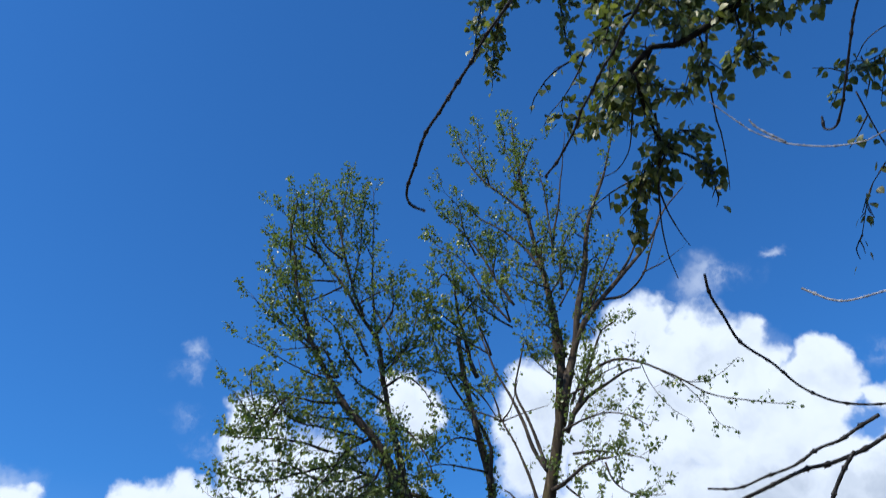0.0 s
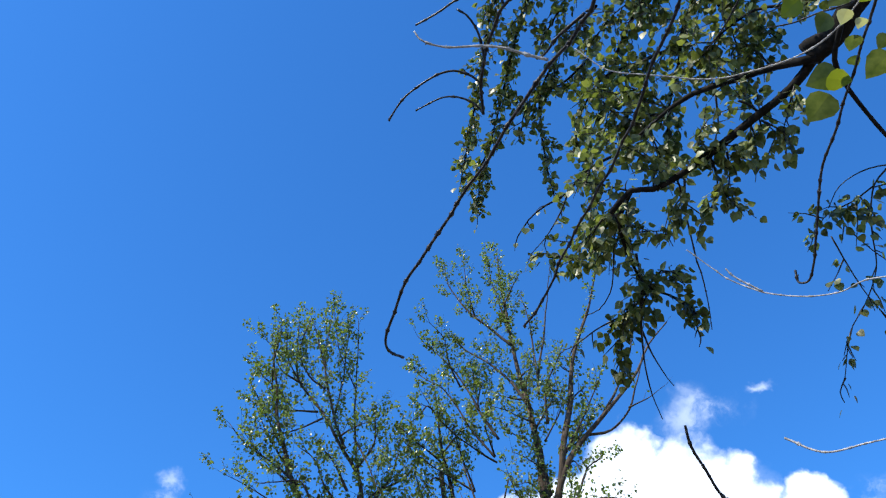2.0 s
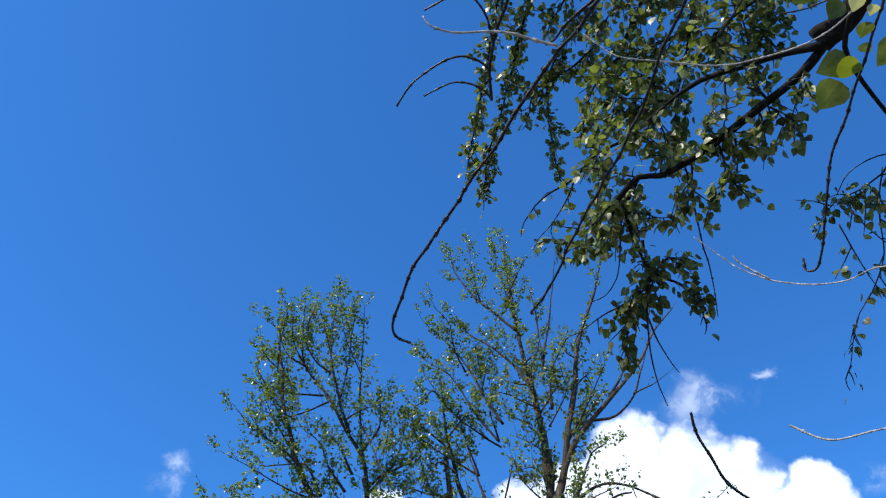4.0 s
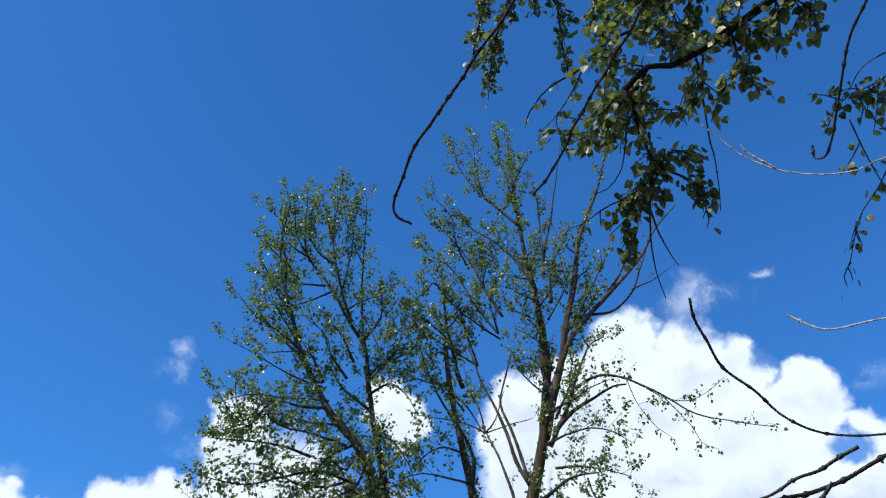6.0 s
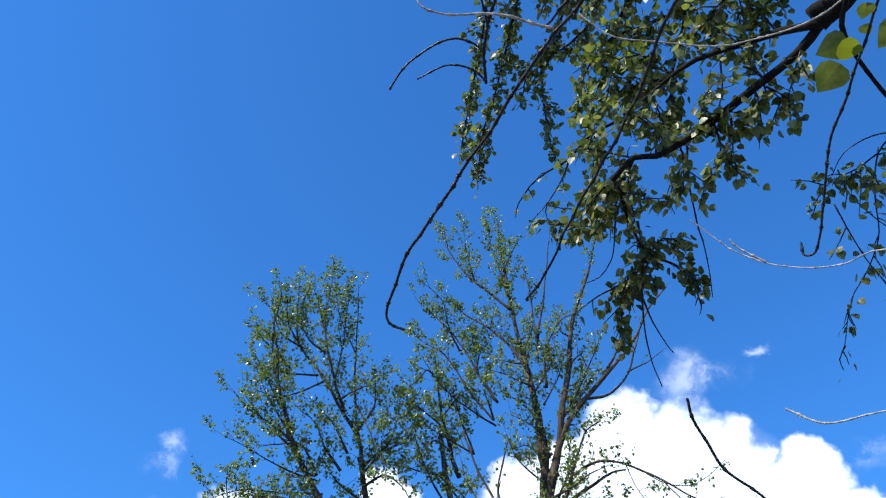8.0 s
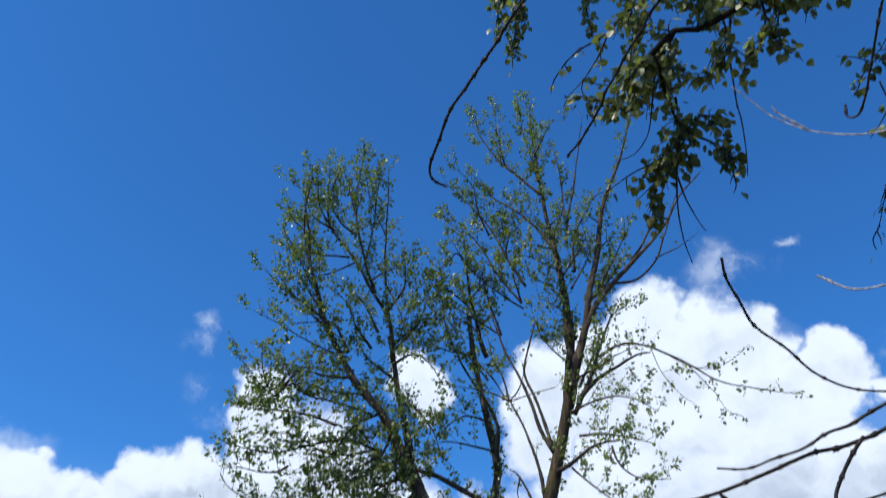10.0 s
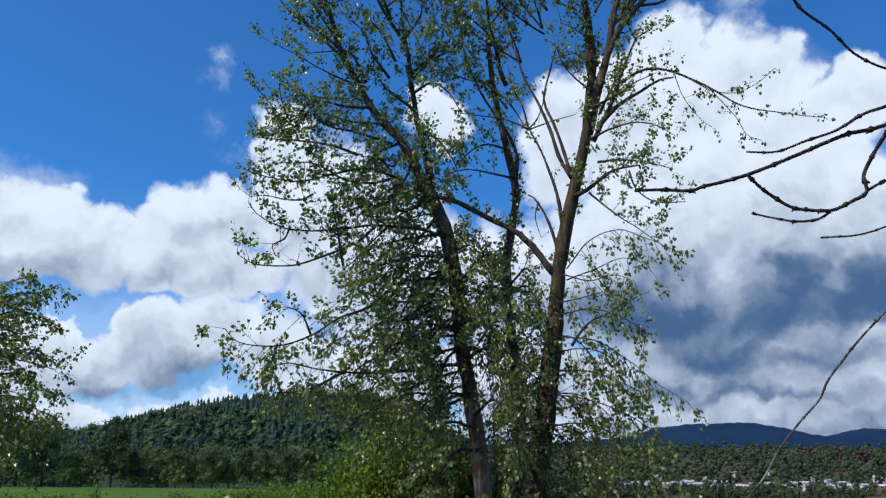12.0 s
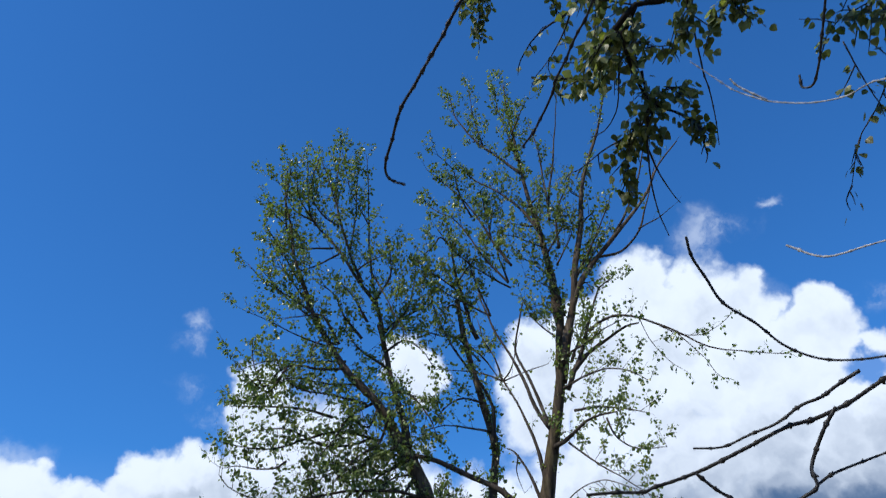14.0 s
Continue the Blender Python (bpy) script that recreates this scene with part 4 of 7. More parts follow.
for x, y, w, h, n in ((-2.5, 20, 1.2, 2.3, 1700), (-1.9, 18.5, 2.2, 3.1, 4200), (-0.9, 17.6, 2.2, 4.2, 5600), (-0.1, 16.8, 2.0, 3.8, 4600), (0.9, 17.2, 2.0, 3.3, 4000), (1.7, 16.6, 1.6, 2.9, 2800), (-1.4, 16.2, 1.8, 1.7, 1600), (-1.8, 17.4, 1.2, 1.6, 1100), (-0.4, 15.6, 1.6, 1.5, 1500), (1.4, 15.8, 1.6, 1.9, 1500), (0.4, 18.5, 2.6, 3.4, 3000), (2.6, 15.2, 1.3, 0.8, 700), (2.2, 17.0, 1.6, 1.5, 1200)):
    # shrubs right of x = -0.6 take the leaf with shade painted in
    bush("shrub", x, y, w, h, LEAF_DARK_SHADED if x > -0.6 else LEAF_BUSH, "dense shady shrub at the foot of the poplars", n, 0.085, "shrub", "shrubs under the poplars")
for x, y, w, h, n in ((1.0, 12.6, 0.8, 2.1, 1100), (0.8, 12.4, 0.9, 1.6, 800), (1.45, 13.0, 0.8, 1.75, 600), (-0.3, 12.8, 0.9, 0.95, 450), (0.1, 13.2, 0.8, 1.05, 400)):
    bush("sapling", x, y, w, h, LEAF_BUSH, "bright green young sapling before the trunks", n, 0.12, "sapling", "saplings before the trunks")
for x, y, w, h, n in ((-15.9, 40, 0.5, 2.6, 130), (-18.9, 40, 0.5, 2.0, 90), (-17.4, 40.5, 0.4, 1.7, 70)):
    bush("meadow_shoot", x, y, w, h, LEAF_BUSH, "thin leafy shoot rising from the brambles", n, 0.13, "sapling", "shoots among the brambles")
for x, y, w, h, n in ((9.9, 24.5, 2.0, 5.0, 900), (11.8, 25.5, 2.0, 5.3, 900)):
    bush("bank_bush", x, y, w, h, LEAF_DARK_SHADED, "dark bush on the slope of the river bank", n, 0.10, "bush", "bushes on the bank")

BLADE = ((0.0, 0.0, 0.0), (0.2, 0.035, 0.0), (0.6, 0.028, 0.0), (1.0, 0.0, -0.1))
g = []
for _ in range(15000):
    y = rnd.uniform(24, 46)
    x = rnd.uniform(-0.56, 0.02) * y
    if noise.noise(Vector((x * 0.35, y * 0.2, 0))) > -0.25:
        g.append((x, y, height(x, y) - 0.02))
g = np.array(g)
n = len(g)
tall = 0.22 + 0.30 * nrg.random(n) * (1 + 0.8 * np.exp(-((g[:, 0] + 11.5) / 2.0) ** 2 - ((g[:, 1] - 36) / 3) ** 2))
tagged(part("grass", leaf_mesh(g, nrg.normal(0, 0.25, (n, 3)) + np.array((0, 0, 1.0)), nrg.normal(0, 1, (n, 3)), tall, BLADE), GRASS, None),
       "long bright meadow grass round the boulders", "grass", kind="stuff")

# ---- the poplar group at the water's edge ----
poplar_right = tree("poplar_tree", (1.22, 14.00, 0), "brown-barked poplar with many upright leafy stems on the bank", dict([('', BARK_LIMB), ('trunk', BARK_BROWN), ('stem', BARK_TAN)]), LEAF_FAR, LEAF_MID, 0.064)
poplar_middle = tree("poplar_tree", (1.25, 15.40, 0), "slim brown poplar with sparse leaves between two larger trunks", dict([('', BARK_LIMB), ('trunk', BARK_TAN)]), LEAF_FAR, LEAF_MID, 0.066)
poplar_left = tree("poplar_tree", (0.64, 14.40, 0), "leaning poplar with pale grey trunk and dense young leaves", dict([('', BARK_LIMB), ('trunk', BARK_PALE), ('stem', BARK_TAN), ('pale_twig', BARK_PALE_SUNLIT)]), LEAF_FAR, LEAF_MID, 0.066)
poplar_beside = tree("poplar_tree", (-8.6, 12.0, 0), "drooping leafy poplar beside the meadow path", dict([("", BARK_LIMB), ("trunk", BARK_BROWN)]), LEAF_FAR, LEAF_MID, 0.056)
# right-hand poplar: one trunk that forks into many upright stems
limb(poplar_right, "trunk", 0.225, 0.055, "sprouts", [(1.22, 14.00, -0.02), (1.27, 14.00, 0.97), (1.39, 14.00, 2.03), (1.55, 14.00, 3.03), (1.75, 14.00, 4.06), (1.91, 14.00, 5.22), (2.13, 14.00, 6.33), (2.38, 14.00, 7.48), (2.50, 14.00, 8.46), (2.62, 14.06, 9.10), (2.60, 14.14, 9.70)])
limb(poplar_right, "stem", 0.094, 0.012, "mid", [(2.46, 14.00, 7.70), (2.61, 14.07, 8.47), (2.54, 14.13, 9.09), (2.56, 14.20, 10.00), (2.51, 14.27, 10.69), (2.44, 14.33, 11.29), (2.33, 14.40, 12.35), (2.24, 14.47, 13.17), (2.18, 14.53, 14.11), (2.15, 14.60, 15.46)])
limb(poplar_right, "stem", 0.088, 0.012, "thin", [(2.49, 14.00, 7.99), (2.64, 13.95, 8.52), (2.82, 13.90, 9.19), (3.01, 13.85, 10.01), (3.18, 13.80, 10.75), (3.30, 13.75, 11.52), (3.54, 13.70, 12.33), (3.90, 13.65, 13.33), (4.22, 13.60, 14.39)])
limb(poplar_right, "stem", 0.075, 0.012, "bare_tip", [(2.53, 14.00, 8.10), (2.65, 13.93, 8.62), (2.92, 13.85, 9.40), (3.26, 13.78, 9.95), (3.67, 13.70, 10.39), (4.11, 13.62, 10.84), (4.54, 13.55, 11.44), (4.90, 13.47, 12.07), (5.35, 13.40, 12.57)])
limb(poplar_right, "limb", 0.03, 0.006, "bare_tip", [(3.48, 13.90, 10.21), (3.92, 13.84, 10.27), (4.27, 13.78, 10.61), (4.52, 13.72, 11.16), (4.69, 13.66, 11.66), (4.90, 13.60, 12.24)])
limb(poplar_right, "limb", 0.03, 0.006, "bare_tip", [(3.80, 13.80, 10.58), (4.19, 13.83, 11.25), (4.47, 13.85, 11.81), (4.83, 13.88, 12.85), (5.09, 13.90, 13.55)])
limb(poplar_right, "limb", 0.018, 0.005, "bare_tip", [(4.26, 13.60, 10.62), (4.66, 13.50, 10.79), (4.95, 13.40, 10.97)])
limb(poplar_right, "limb", 0.03, 0.006, "bare_tip", [(2.69, 14.20, 11.60), (2.81, 14.28, 12.23), (2.96, 14.35, 12.88), (3.16, 14.43, 14.04), (3.35, 14.50, 15.12)])
limb(poplar_right, "limb", 0.03, 0.006, "thin", [(2.67, 14.10, 11.25), (2.70, 14.22, 12.05), (2.70, 14.35, 13.05), (2.67, 14.47, 13.71), (2.58, 14.60, 14.31)])
limb(poplar_right, "limb", 0.04, 0.008, "mid", [(2.47, 14.10, 10.92), (2.28, 14.24, 11.44), (1.94, 14.38, 12.03), (1.64, 14.52, 12.40), (1.29, 14.66, 12.76), (0.98, 14.80, 13.27)])
limb(poplar_right, "limb", 0.035, 0.008, "mid", [(2.25, 14.30, 12.61), (1.92, 14.42, 13.07), (1.53, 14.54, 13.58), (1.26, 14.66, 14.06), (0.99, 14.78, 14.73), (0.90, 14.90, 15.55)])
limb(poplar_right, "limb", 0.02, 0.006, "mid", [(2.22, 14.40, 13.04), (2.08, 14.53, 14.03), (1.96, 14.67, 14.83), (1.97, 14.80, 15.57)])
limb(poplar_right, "limb", 0.02, 0.006, "mid", [(1.55, 14.70, 13.72), (1.39, 14.55, 14.42), (1.32, 14.40, 15.06)])
limb(poplar_right, "limb", 0.03, 0.006, "thin", [(2.76, 14.00, 10.51), (2.78, 13.87, 11.22), (3.05, 13.73, 11.81), (3.18, 13.60, 12.13)])
limb(poplar_right, "limb", 0.03, 0.008, "mid", [(2.91, 13.90, 9.67), (3.29, 13.67, 10.26), (3.55, 13.43, 10.74), (3.68, 13.20, 10.97)])
limb(poplar_right, "limb", 0.045, 0.012, "mid", [(2.52, 13.90, 7.51), (2.85, 13.78, 8.20), (3.08, 13.65, 8.86), (3.28, 13.53, 9.31), (3.51, 13.40, 9.42)])
limb(poplar_right, "limb", 0.05, 0.015, "thin", [(2.60, 13.90, 7.78), (2.93, 13.72, 8.11), (3.29, 13.55, 8.32), (3.61, 13.38, 8.45), (3.79, 13.20, 8.39)])
limb(poplar_right, "limb", 0.03, 0.008, "thin", [(2.66, 13.90, 8.05), (2.97, 14.15, 8.72), (3.37, 14.40, 9.37)])
limb(poplar_right, "limb", 0.028, 0.006, "spray", [(2.98, 13.60, 8.47), (3.15, 13.45, 8.56), (3.46, 13.30, 8.61), (3.80, 13.15, 8.47), (4.12, 13.00, 8.22), (4.43, 12.85, 7.94), (4.73, 12.70, 7.64), (5.20, 12.55, 7.45), (5.84, 12.40, 7.30)])
limb(poplar_right, "twig", 0.01, 0.004, "spray", [(4.04, 12.90, 8.17), (4.33, 12.83, 7.96), (4.67, 12.75, 7.89), (5.03, 12.68, 8.05), (5.29, 12.60, 8.26)])
limb(poplar_right, "twig", 0.01, 0.004, "spray", [(3.81, 13.20, 8.50), (3.91, 13.13, 8.03), (4.14, 13.07, 7.59), (4.38, 13.00, 7.34)])
limb(poplar_right, "twig", 0.01, 0.004, "spray", [(4.35, 12.90, 7.97), (4.67, 12.83, 7.48), (4.80, 12.77, 7.15), (4.99, 12.70, 7.03)])
limb(poplar_right, "limb", 0.045, 0.012, "mid", [(2.17, 13.90, 6.50), (2.33, 13.72, 6.54), (2.65, 13.55, 6.78), (2.90, 13.38, 6.81), (3.15, 13.20, 6.79)])
limb(poplar_right, "limb", 0.02, 0.005, "mid", [(2.39, 13.80, 6.52), (2.63, 13.58, 6.19), (2.85, 13.35, 5.91), (3.07, 13.12, 5.65), (3.44, 12.90, 5.26)])
limb(poplar_right, "limb", 0.025, 0.006, "mid", [(2.43, 13.80, 7.50), (2.79, 13.60, 7.62), (3.14, 13.40, 7.64), (3.47, 13.20, 7.50), (3.73, 13.00, 7.21)])
limb(poplar_right, "limb", 0.025, 0.006, "mid", [(2.56, 13.80, 8.14), (2.92, 13.60, 8.26), (3.23, 13.40, 8.42), (3.52, 13.20, 8.48)])
limb(poplar_right, "limb", 0.025, 0.006, "mid", [(2.56, 13.80, 7.08), (2.96, 13.60, 7.05), (3.29, 13.40, 6.92), (3.66, 13.20, 6.74)])
limb(poplar_right, "limb", 0.02, 0.006, "mid", [(2.98, 13.30, 6.73), (3.08, 13.20, 6.35), (3.36, 13.10, 6.12), (3.79, 13.00, 6.09)])
limb(poplar_right, "limb", 0.042, 0.014, "bare_tip", [(2.14, 14.00, 6.85), (1.93, 14.12, 7.32), (1.76, 14.24, 8.02), (1.58, 14.36, 8.52), (1.34, 14.48, 9.15), (1.15, 14.60, 9.92)])
limb(poplar_right, "limb", 0.042, 0.014, "bare_tip", [(1.96, 14.00, 5.77), (1.91, 14.17, 6.60), (1.70, 14.33, 7.35), (1.45, 14.50, 8.03)])
limb(poplar_right, "limb", 0.018, 0.007, "thin", [(1.45, 14.50, 8.00), (1.12, 14.60, 8.21), (0.71, 14.70, 8.34), (0.19, 14.80, 8.45)])
limb(poplar_right, "limb", 0.02, 0.008, "thin", [(1.45, 14.50, 8.00), (1.35, 14.67, 8.56), (1.21, 14.83, 8.98), (1.12, 15.00, 9.54)])
limb(poplar_right, "limb", 0.018, 0.006, "bare_tip", [(1.45, 14.50, 8.00), (1.62, 14.35, 8.18), (1.77, 14.20, 8.67)])
limb(poplar_right, "limb", 0.015, 0.006, "bare_tip", [(1.48, 14.50, 8.00), (1.86, 14.25, 8.05), (2.24, 14.00, 8.07)])
limb(poplar_right, "limb", 0.04, 0.012, "bare_tip", [(1.90, 14.00, 5.42), (1.74, 14.13, 6.07), (1.52, 14.27, 6.58), (1.41, 14.40, 6.68)])
limb(poplar_right, "limb", 0.015, 0.004, "bare_tip", [(1.56, 14.20, 6.50), (1.52, 14.30, 6.22), (1.62, 14.40, 5.89)])
limb(poplar_right, "limb", 0.06, 0.04, "thin", [(1.78, 14.00, 5.12), (1.57, 14.08, 5.44), (1.20, 14.16, 5.89), (0.72, 14.24, 6.18), (0.18, 14.32, 6.49), (-0.35, 14.40, 6.68)])
limb(poplar_right, "limb", 0.036, 0.014, "bare_tip", [(2.17, 14.00, 6.80), (2.02, 14.07, 7.35), (1.90, 14.15, 7.87), (1.72, 14.23, 8.46), (1.96, 14.30, 9.52)])
limb(poplar_right, "limb", 0.014, 0.004, "trail", [(1.98, 13.90, 5.20), (2.32, 13.58, 5.59), (2.73, 13.25, 5.69), (3.02, 12.93, 5.49), (3.45, 12.60, 5.17)])
limb(poplar_right, "limb", 0.014, 0.004, "trail", [(1.96, 13.80, 4.98), (2.39, 13.53, 5.10), (2.80, 13.27, 5.22), (3.10, 13.00, 5.05)])
limb(poplar_right, "limb", 0.025, 0.005, "bare_tip", [(2.01, 13.80, 3.88), (2.27, 13.60, 4.22), (2.51, 13.40, 4.32), (2.80, 13.20, 4.48), (3.12, 13.00, 4.61)])
limb(poplar_right, "limb", 0.014, 0.004, "trail", [(1.84, 13.80, 4.40), (2.26, 13.47, 4.42), (2.64, 13.13, 4.26), (2.99, 12.80, 3.93)])
limb(poplar_right, "limb", 0.014, 0.004, "trail", [(1.79, 13.80, 4.02), (2.33, 13.45, 3.91), (2.78, 13.10, 3.54), (3.11, 12.75, 3.15), (3.42, 12.40, 2.86)])
limb(poplar_right, "limb", 0.014, 0.004, "trail", [(1.68, 13.80, 3.46), (2.21, 13.40, 3.41), (2.65, 13.00, 3.18), (2.89, 12.60, 2.97)])
limb(poplar_right, "limb", 0.014, 0.004, "trail", [(1.62, 13.80, 3.10), (2.19, 13.40, 2.97), (2.63, 13.00, 2.75), (2.95, 12.60, 2.47), (3.17, 12.20, 2.29)])
limb(poplar_right, "limb", 0.014, 0.004, "trail", [(1.52, 13.80, 2.56), (2.01, 13.44, 2.62), (2.55, 13.08, 2.42), (3.04, 12.72, 2.07), (3.40, 12.36, 1.59), (3.39, 12.00, 1.22)])
limb(poplar_right, "limb", 0.03, 0.006, "thin", [(1.44, 13.80, 1.34), (1.68, 13.60, 1.41), (1.91, 13.40, 1.34), (2.08, 13.20, 1.02)])
limb(poplar_right, "limb", 0.02, 0.005, "bare_tip", [(1.76, 13.80, 1.85), (2.01, 13.60, 2.11), (2.17, 13.40, 2.36)])
limb(poplar_right, "limb", 0.014, 0.004, "trail", [(1.57, 13.70, 3.27), (1.23, 13.40, 3.41), (0.94, 13.10, 3.63), (0.67, 12.80, 3.67)])
limb(poplar_right, "limb", 0.014, 0.004, "trail", [(1.61, 13.70, 3.82), (1.35, 13.47, 4.33), (1.15, 13.23, 4.56), (0.86, 13.00, 4.41)])
limb(poplar_right, "limb", 0.014, 0.004, "trail", [(1.51, 13.70, 2.91), (1.17, 13.33, 3.05), (0.84, 12.97, 2.92), (0.56, 12.60, 2.55)])
# slim poplar between the two, a little farther off
limb(poplar_middle, "trunk", 0.15, 0.05, "sprouts", [(1.25, 15.40, -0.18), (1.23, 15.40, 0.91), (1.24, 15.40, 2.67), (1.21, 15.40, 3.68), (1.09, 15.40, 4.94), (1.05, 15.40, 5.70), (1.18, 15.40, 6.47), (1.25, 15.40, 7.15), (1.12, 15.40, 7.84), (0.97, 15.40, 8.67), (0.84, 15.40, 9.51), (0.76, 15.40, 10.25)])
limb(poplar_middle, "stem", 0.05, 0.01, "mid", [(1.11, 15.40, 9.34), (0.97, 15.40, 9.73), (0.89, 15.40, 10.26), (0.78, 15.40, 10.81), (0.73, 15.40, 11.52), (0.65, 15.40, 12.27)])
limb(poplar_middle, "stem", 0.05, 0.02, "thin", [(1.24, 15.30, 7.00), (1.30, 15.20, 7.76), (1.16, 15.10, 8.06), (0.92, 15.00, 8.48)])
limb(poplar_middle, "limb", 0.03, 0.008, "thin", [(0.96, 15.40, 8.55), (0.63, 15.27, 9.08), (0.36, 15.13, 9.62), (0.19, 15.00, 10.15)])
limb(poplar_middle, "limb", 0.03, 0.008, "mid", [(1.89, 14.80, 10.66), (1.55, 14.92, 11.38), (1.31, 15.04, 12.05), (0.99, 15.16, 12.69), (0.64, 15.28, 13.19), (0.28, 15.40, 13.70)])
limb(poplar_middle, "limb", 0.025, 0.008, "mid", [(1.79, 14.80, 10.26), (1.40, 14.96, 10.92), (1.10, 15.12, 11.61), (0.83, 15.28, 12.17), (0.36, 15.44, 12.62), (0.12, 15.60, 13.06)])
limb(poplar_middle, "limb", 0.02, 0.008, "mid", [(1.56, 15.00, 11.43), (1.50, 15.10, 12.16), (1.44, 15.20, 12.84)])
limb(poplar_middle, "limb", 0.025, 0.008, "mid", [(1.41, 15.30, 9.78), (1.24, 15.20, 10.26), (1.12, 15.10, 10.61), (1.00, 15.00, 11.11)])
limb(poplar_middle, "limb", 0.025, 0.008, "thin", [(1.21, 15.30, 7.34), (0.72, 15.07, 7.37), (0.34, 14.83, 7.33), (0.08, 14.60, 7.19)])
limb(poplar_middle, "limb", 0.025, 0.008, "full", [(0.86, 15.30, 9.22), (1.18, 15.20, 8.81), (1.33, 15.10, 8.53), (1.42, 15.00, 8.25)])
limb(poplar_middle, "limb", 0.025, 0.008, "full", [(1.11, 15.30, 7.92), (0.73, 15.13, 7.96), (0.35, 14.97, 7.72), (0.18, 14.80, 7.37)])
limb(poplar_middle, "limb", 0.025, 0.008, "full", [(0.84, 15.40, 9.39), (0.42, 15.27, 9.38), (-0.03, 15.13, 9.43), (-0.35, 15.00, 9.42)])
limb(poplar_middle, "limb", 0.025, 0.008, "mid", [(0.84, 15.40, 10.40), (0.56, 15.27, 10.61), (0.22, 15.13, 10.82), (-0.06, 15.00, 11.03)])
limb(poplar_middle, "limb", 0.025, 0.008, "mid", [(0.73, 15.40, 11.52), (0.50, 15.27, 11.74), (0.30, 15.13, 11.38), (0.12, 15.00, 11.16)])
limb(poplar_middle, "limb", 0.025, 0.008, "mid", [(1.12, 15.30, 5.24), (1.43, 15.20, 5.54), (1.57, 15.10, 5.30), (1.40, 15.00, 4.85)])
limb(poplar_middle, "limb", 0.03, 0.008, "droop", [(1.15, 15.20, 4.06), (0.88, 14.97, 4.43), (0.67, 14.73, 4.29), (0.46, 14.50, 3.95)])
limb(poplar_middle, "limb", 0.03, 0.008, "full", [(1.05, 15.20, 5.22), (0.70, 15.07, 5.61), (0.49, 14.93, 6.00), (0.28, 14.80, 6.07)])
limb(poplar_middle, "limb", 0.03, 0.008, "full", [(1.18, 15.20, 3.25), (1.46, 14.85, 3.61), (1.48, 14.50, 3.95)])
# left-hand poplar: a pale leaning trunk that splits in two below the crown
limb(poplar_left, "trunk", 0.142, 0.125, None, [(0.64, 14.40, -0.07), (0.60, 14.40, 0.95), (0.52, 14.40, 2.14), (0.42, 14.40, 2.98), (0.36, 14.40, 3.26)])
limb(poplar_left, "stem", 0.118, 0.128, "low_leaf", [(0.40, 14.40, 3.07), (0.34, 14.40, 3.40), (0.25, 14.40, 3.93), (0.17, 14.40, 4.82), (0.05, 14.40, 5.63), (-0.17, 14.40, 6.31), (-0.43, 14.40, 6.73)])
limb(poplar_left, "stem", 0.112, 0.032, "low_leaf", [(-0.37, 14.40, 6.65), (-0.68, 14.33, 7.24), (-0.94, 14.27, 7.70), (-1.35, 14.20, 8.17), (-1.66, 14.13, 8.74), (-1.97, 14.07, 9.27), (-2.19, 14.00, 9.80)])
limb(poplar_left, "stem", 0.095, 0.04, "low_leaf", [(0.18, 14.50, 5.15), (-0.07, 14.58, 6.00), (-0.28, 14.66, 6.66), (-0.44, 14.74, 7.57), (-0.64, 14.82, 8.51), (-0.84, 14.90, 9.49)])
limb(poplar_left, "stem", 0.045, 0.01, "full", [(-2.03, 14.00, 9.48), (-2.22, 13.96, 10.00), (-2.40, 13.92, 10.62), (-2.47, 13.88, 11.26), (-2.61, 13.84, 11.93), (-2.58, 13.80, 12.69)])
limb(poplar_left, "stem", 0.05, 0.01, "full", [(-0.73, 14.80, 8.90), (-0.88, 14.77, 9.88), (-1.27, 14.74, 10.54), (-1.56, 14.71, 11.07), (-1.85, 14.69, 11.49), (-2.11, 14.66, 11.84), (-2.28, 14.63, 12.48), (-2.31, 14.60, 13.38)])
limb(poplar_left, "limb", 0.03, 0.006, "thin", [(-0.85, 14.80, 9.77), (-0.94, 14.88, 10.47), (-1.00, 14.96, 11.20), (-1.03, 15.04, 12.26), (-1.04, 15.12, 13.56), (-1.08, 15.20, 14.03)])
limb(poplar_left, "limb", 0.015, 0.005, "mid", [(-1.02, 15.00, 11.94), (-1.23, 14.93, 12.42), (-1.41, 14.87, 12.84), (-1.60, 14.80, 13.98)])
limb(poplar_left, "limb", 0.035, 0.006, "full", [(-1.15, 14.70, 10.37), (-1.38, 14.64, 11.02), (-1.55, 14.58, 11.68), (-1.70, 14.52, 12.30), (-1.91, 14.46, 13.09), (-2.10, 14.40, 13.60)])
limb(poplar_left, "limb", 0.02, 0.006, "full", [(-1.61, 14.60, 11.84), (-1.69, 14.70, 12.65), (-1.65, 14.80, 13.50), (-1.61, 14.90, 14.10)])
limb(poplar_left, "limb", 0.02, 0.006, "full", [(-1.38, 14.70, 11.19), (-1.28, 14.83, 12.13), (-1.27, 14.97, 12.98), (-1.24, 15.10, 13.71)])
limb(poplar_left, "limb", 0.025, 0.006, "full", [(-2.08, 14.60, 11.80), (-2.54, 14.47, 12.09), (-2.78, 14.33, 12.59), (-2.90, 14.20, 12.64)])
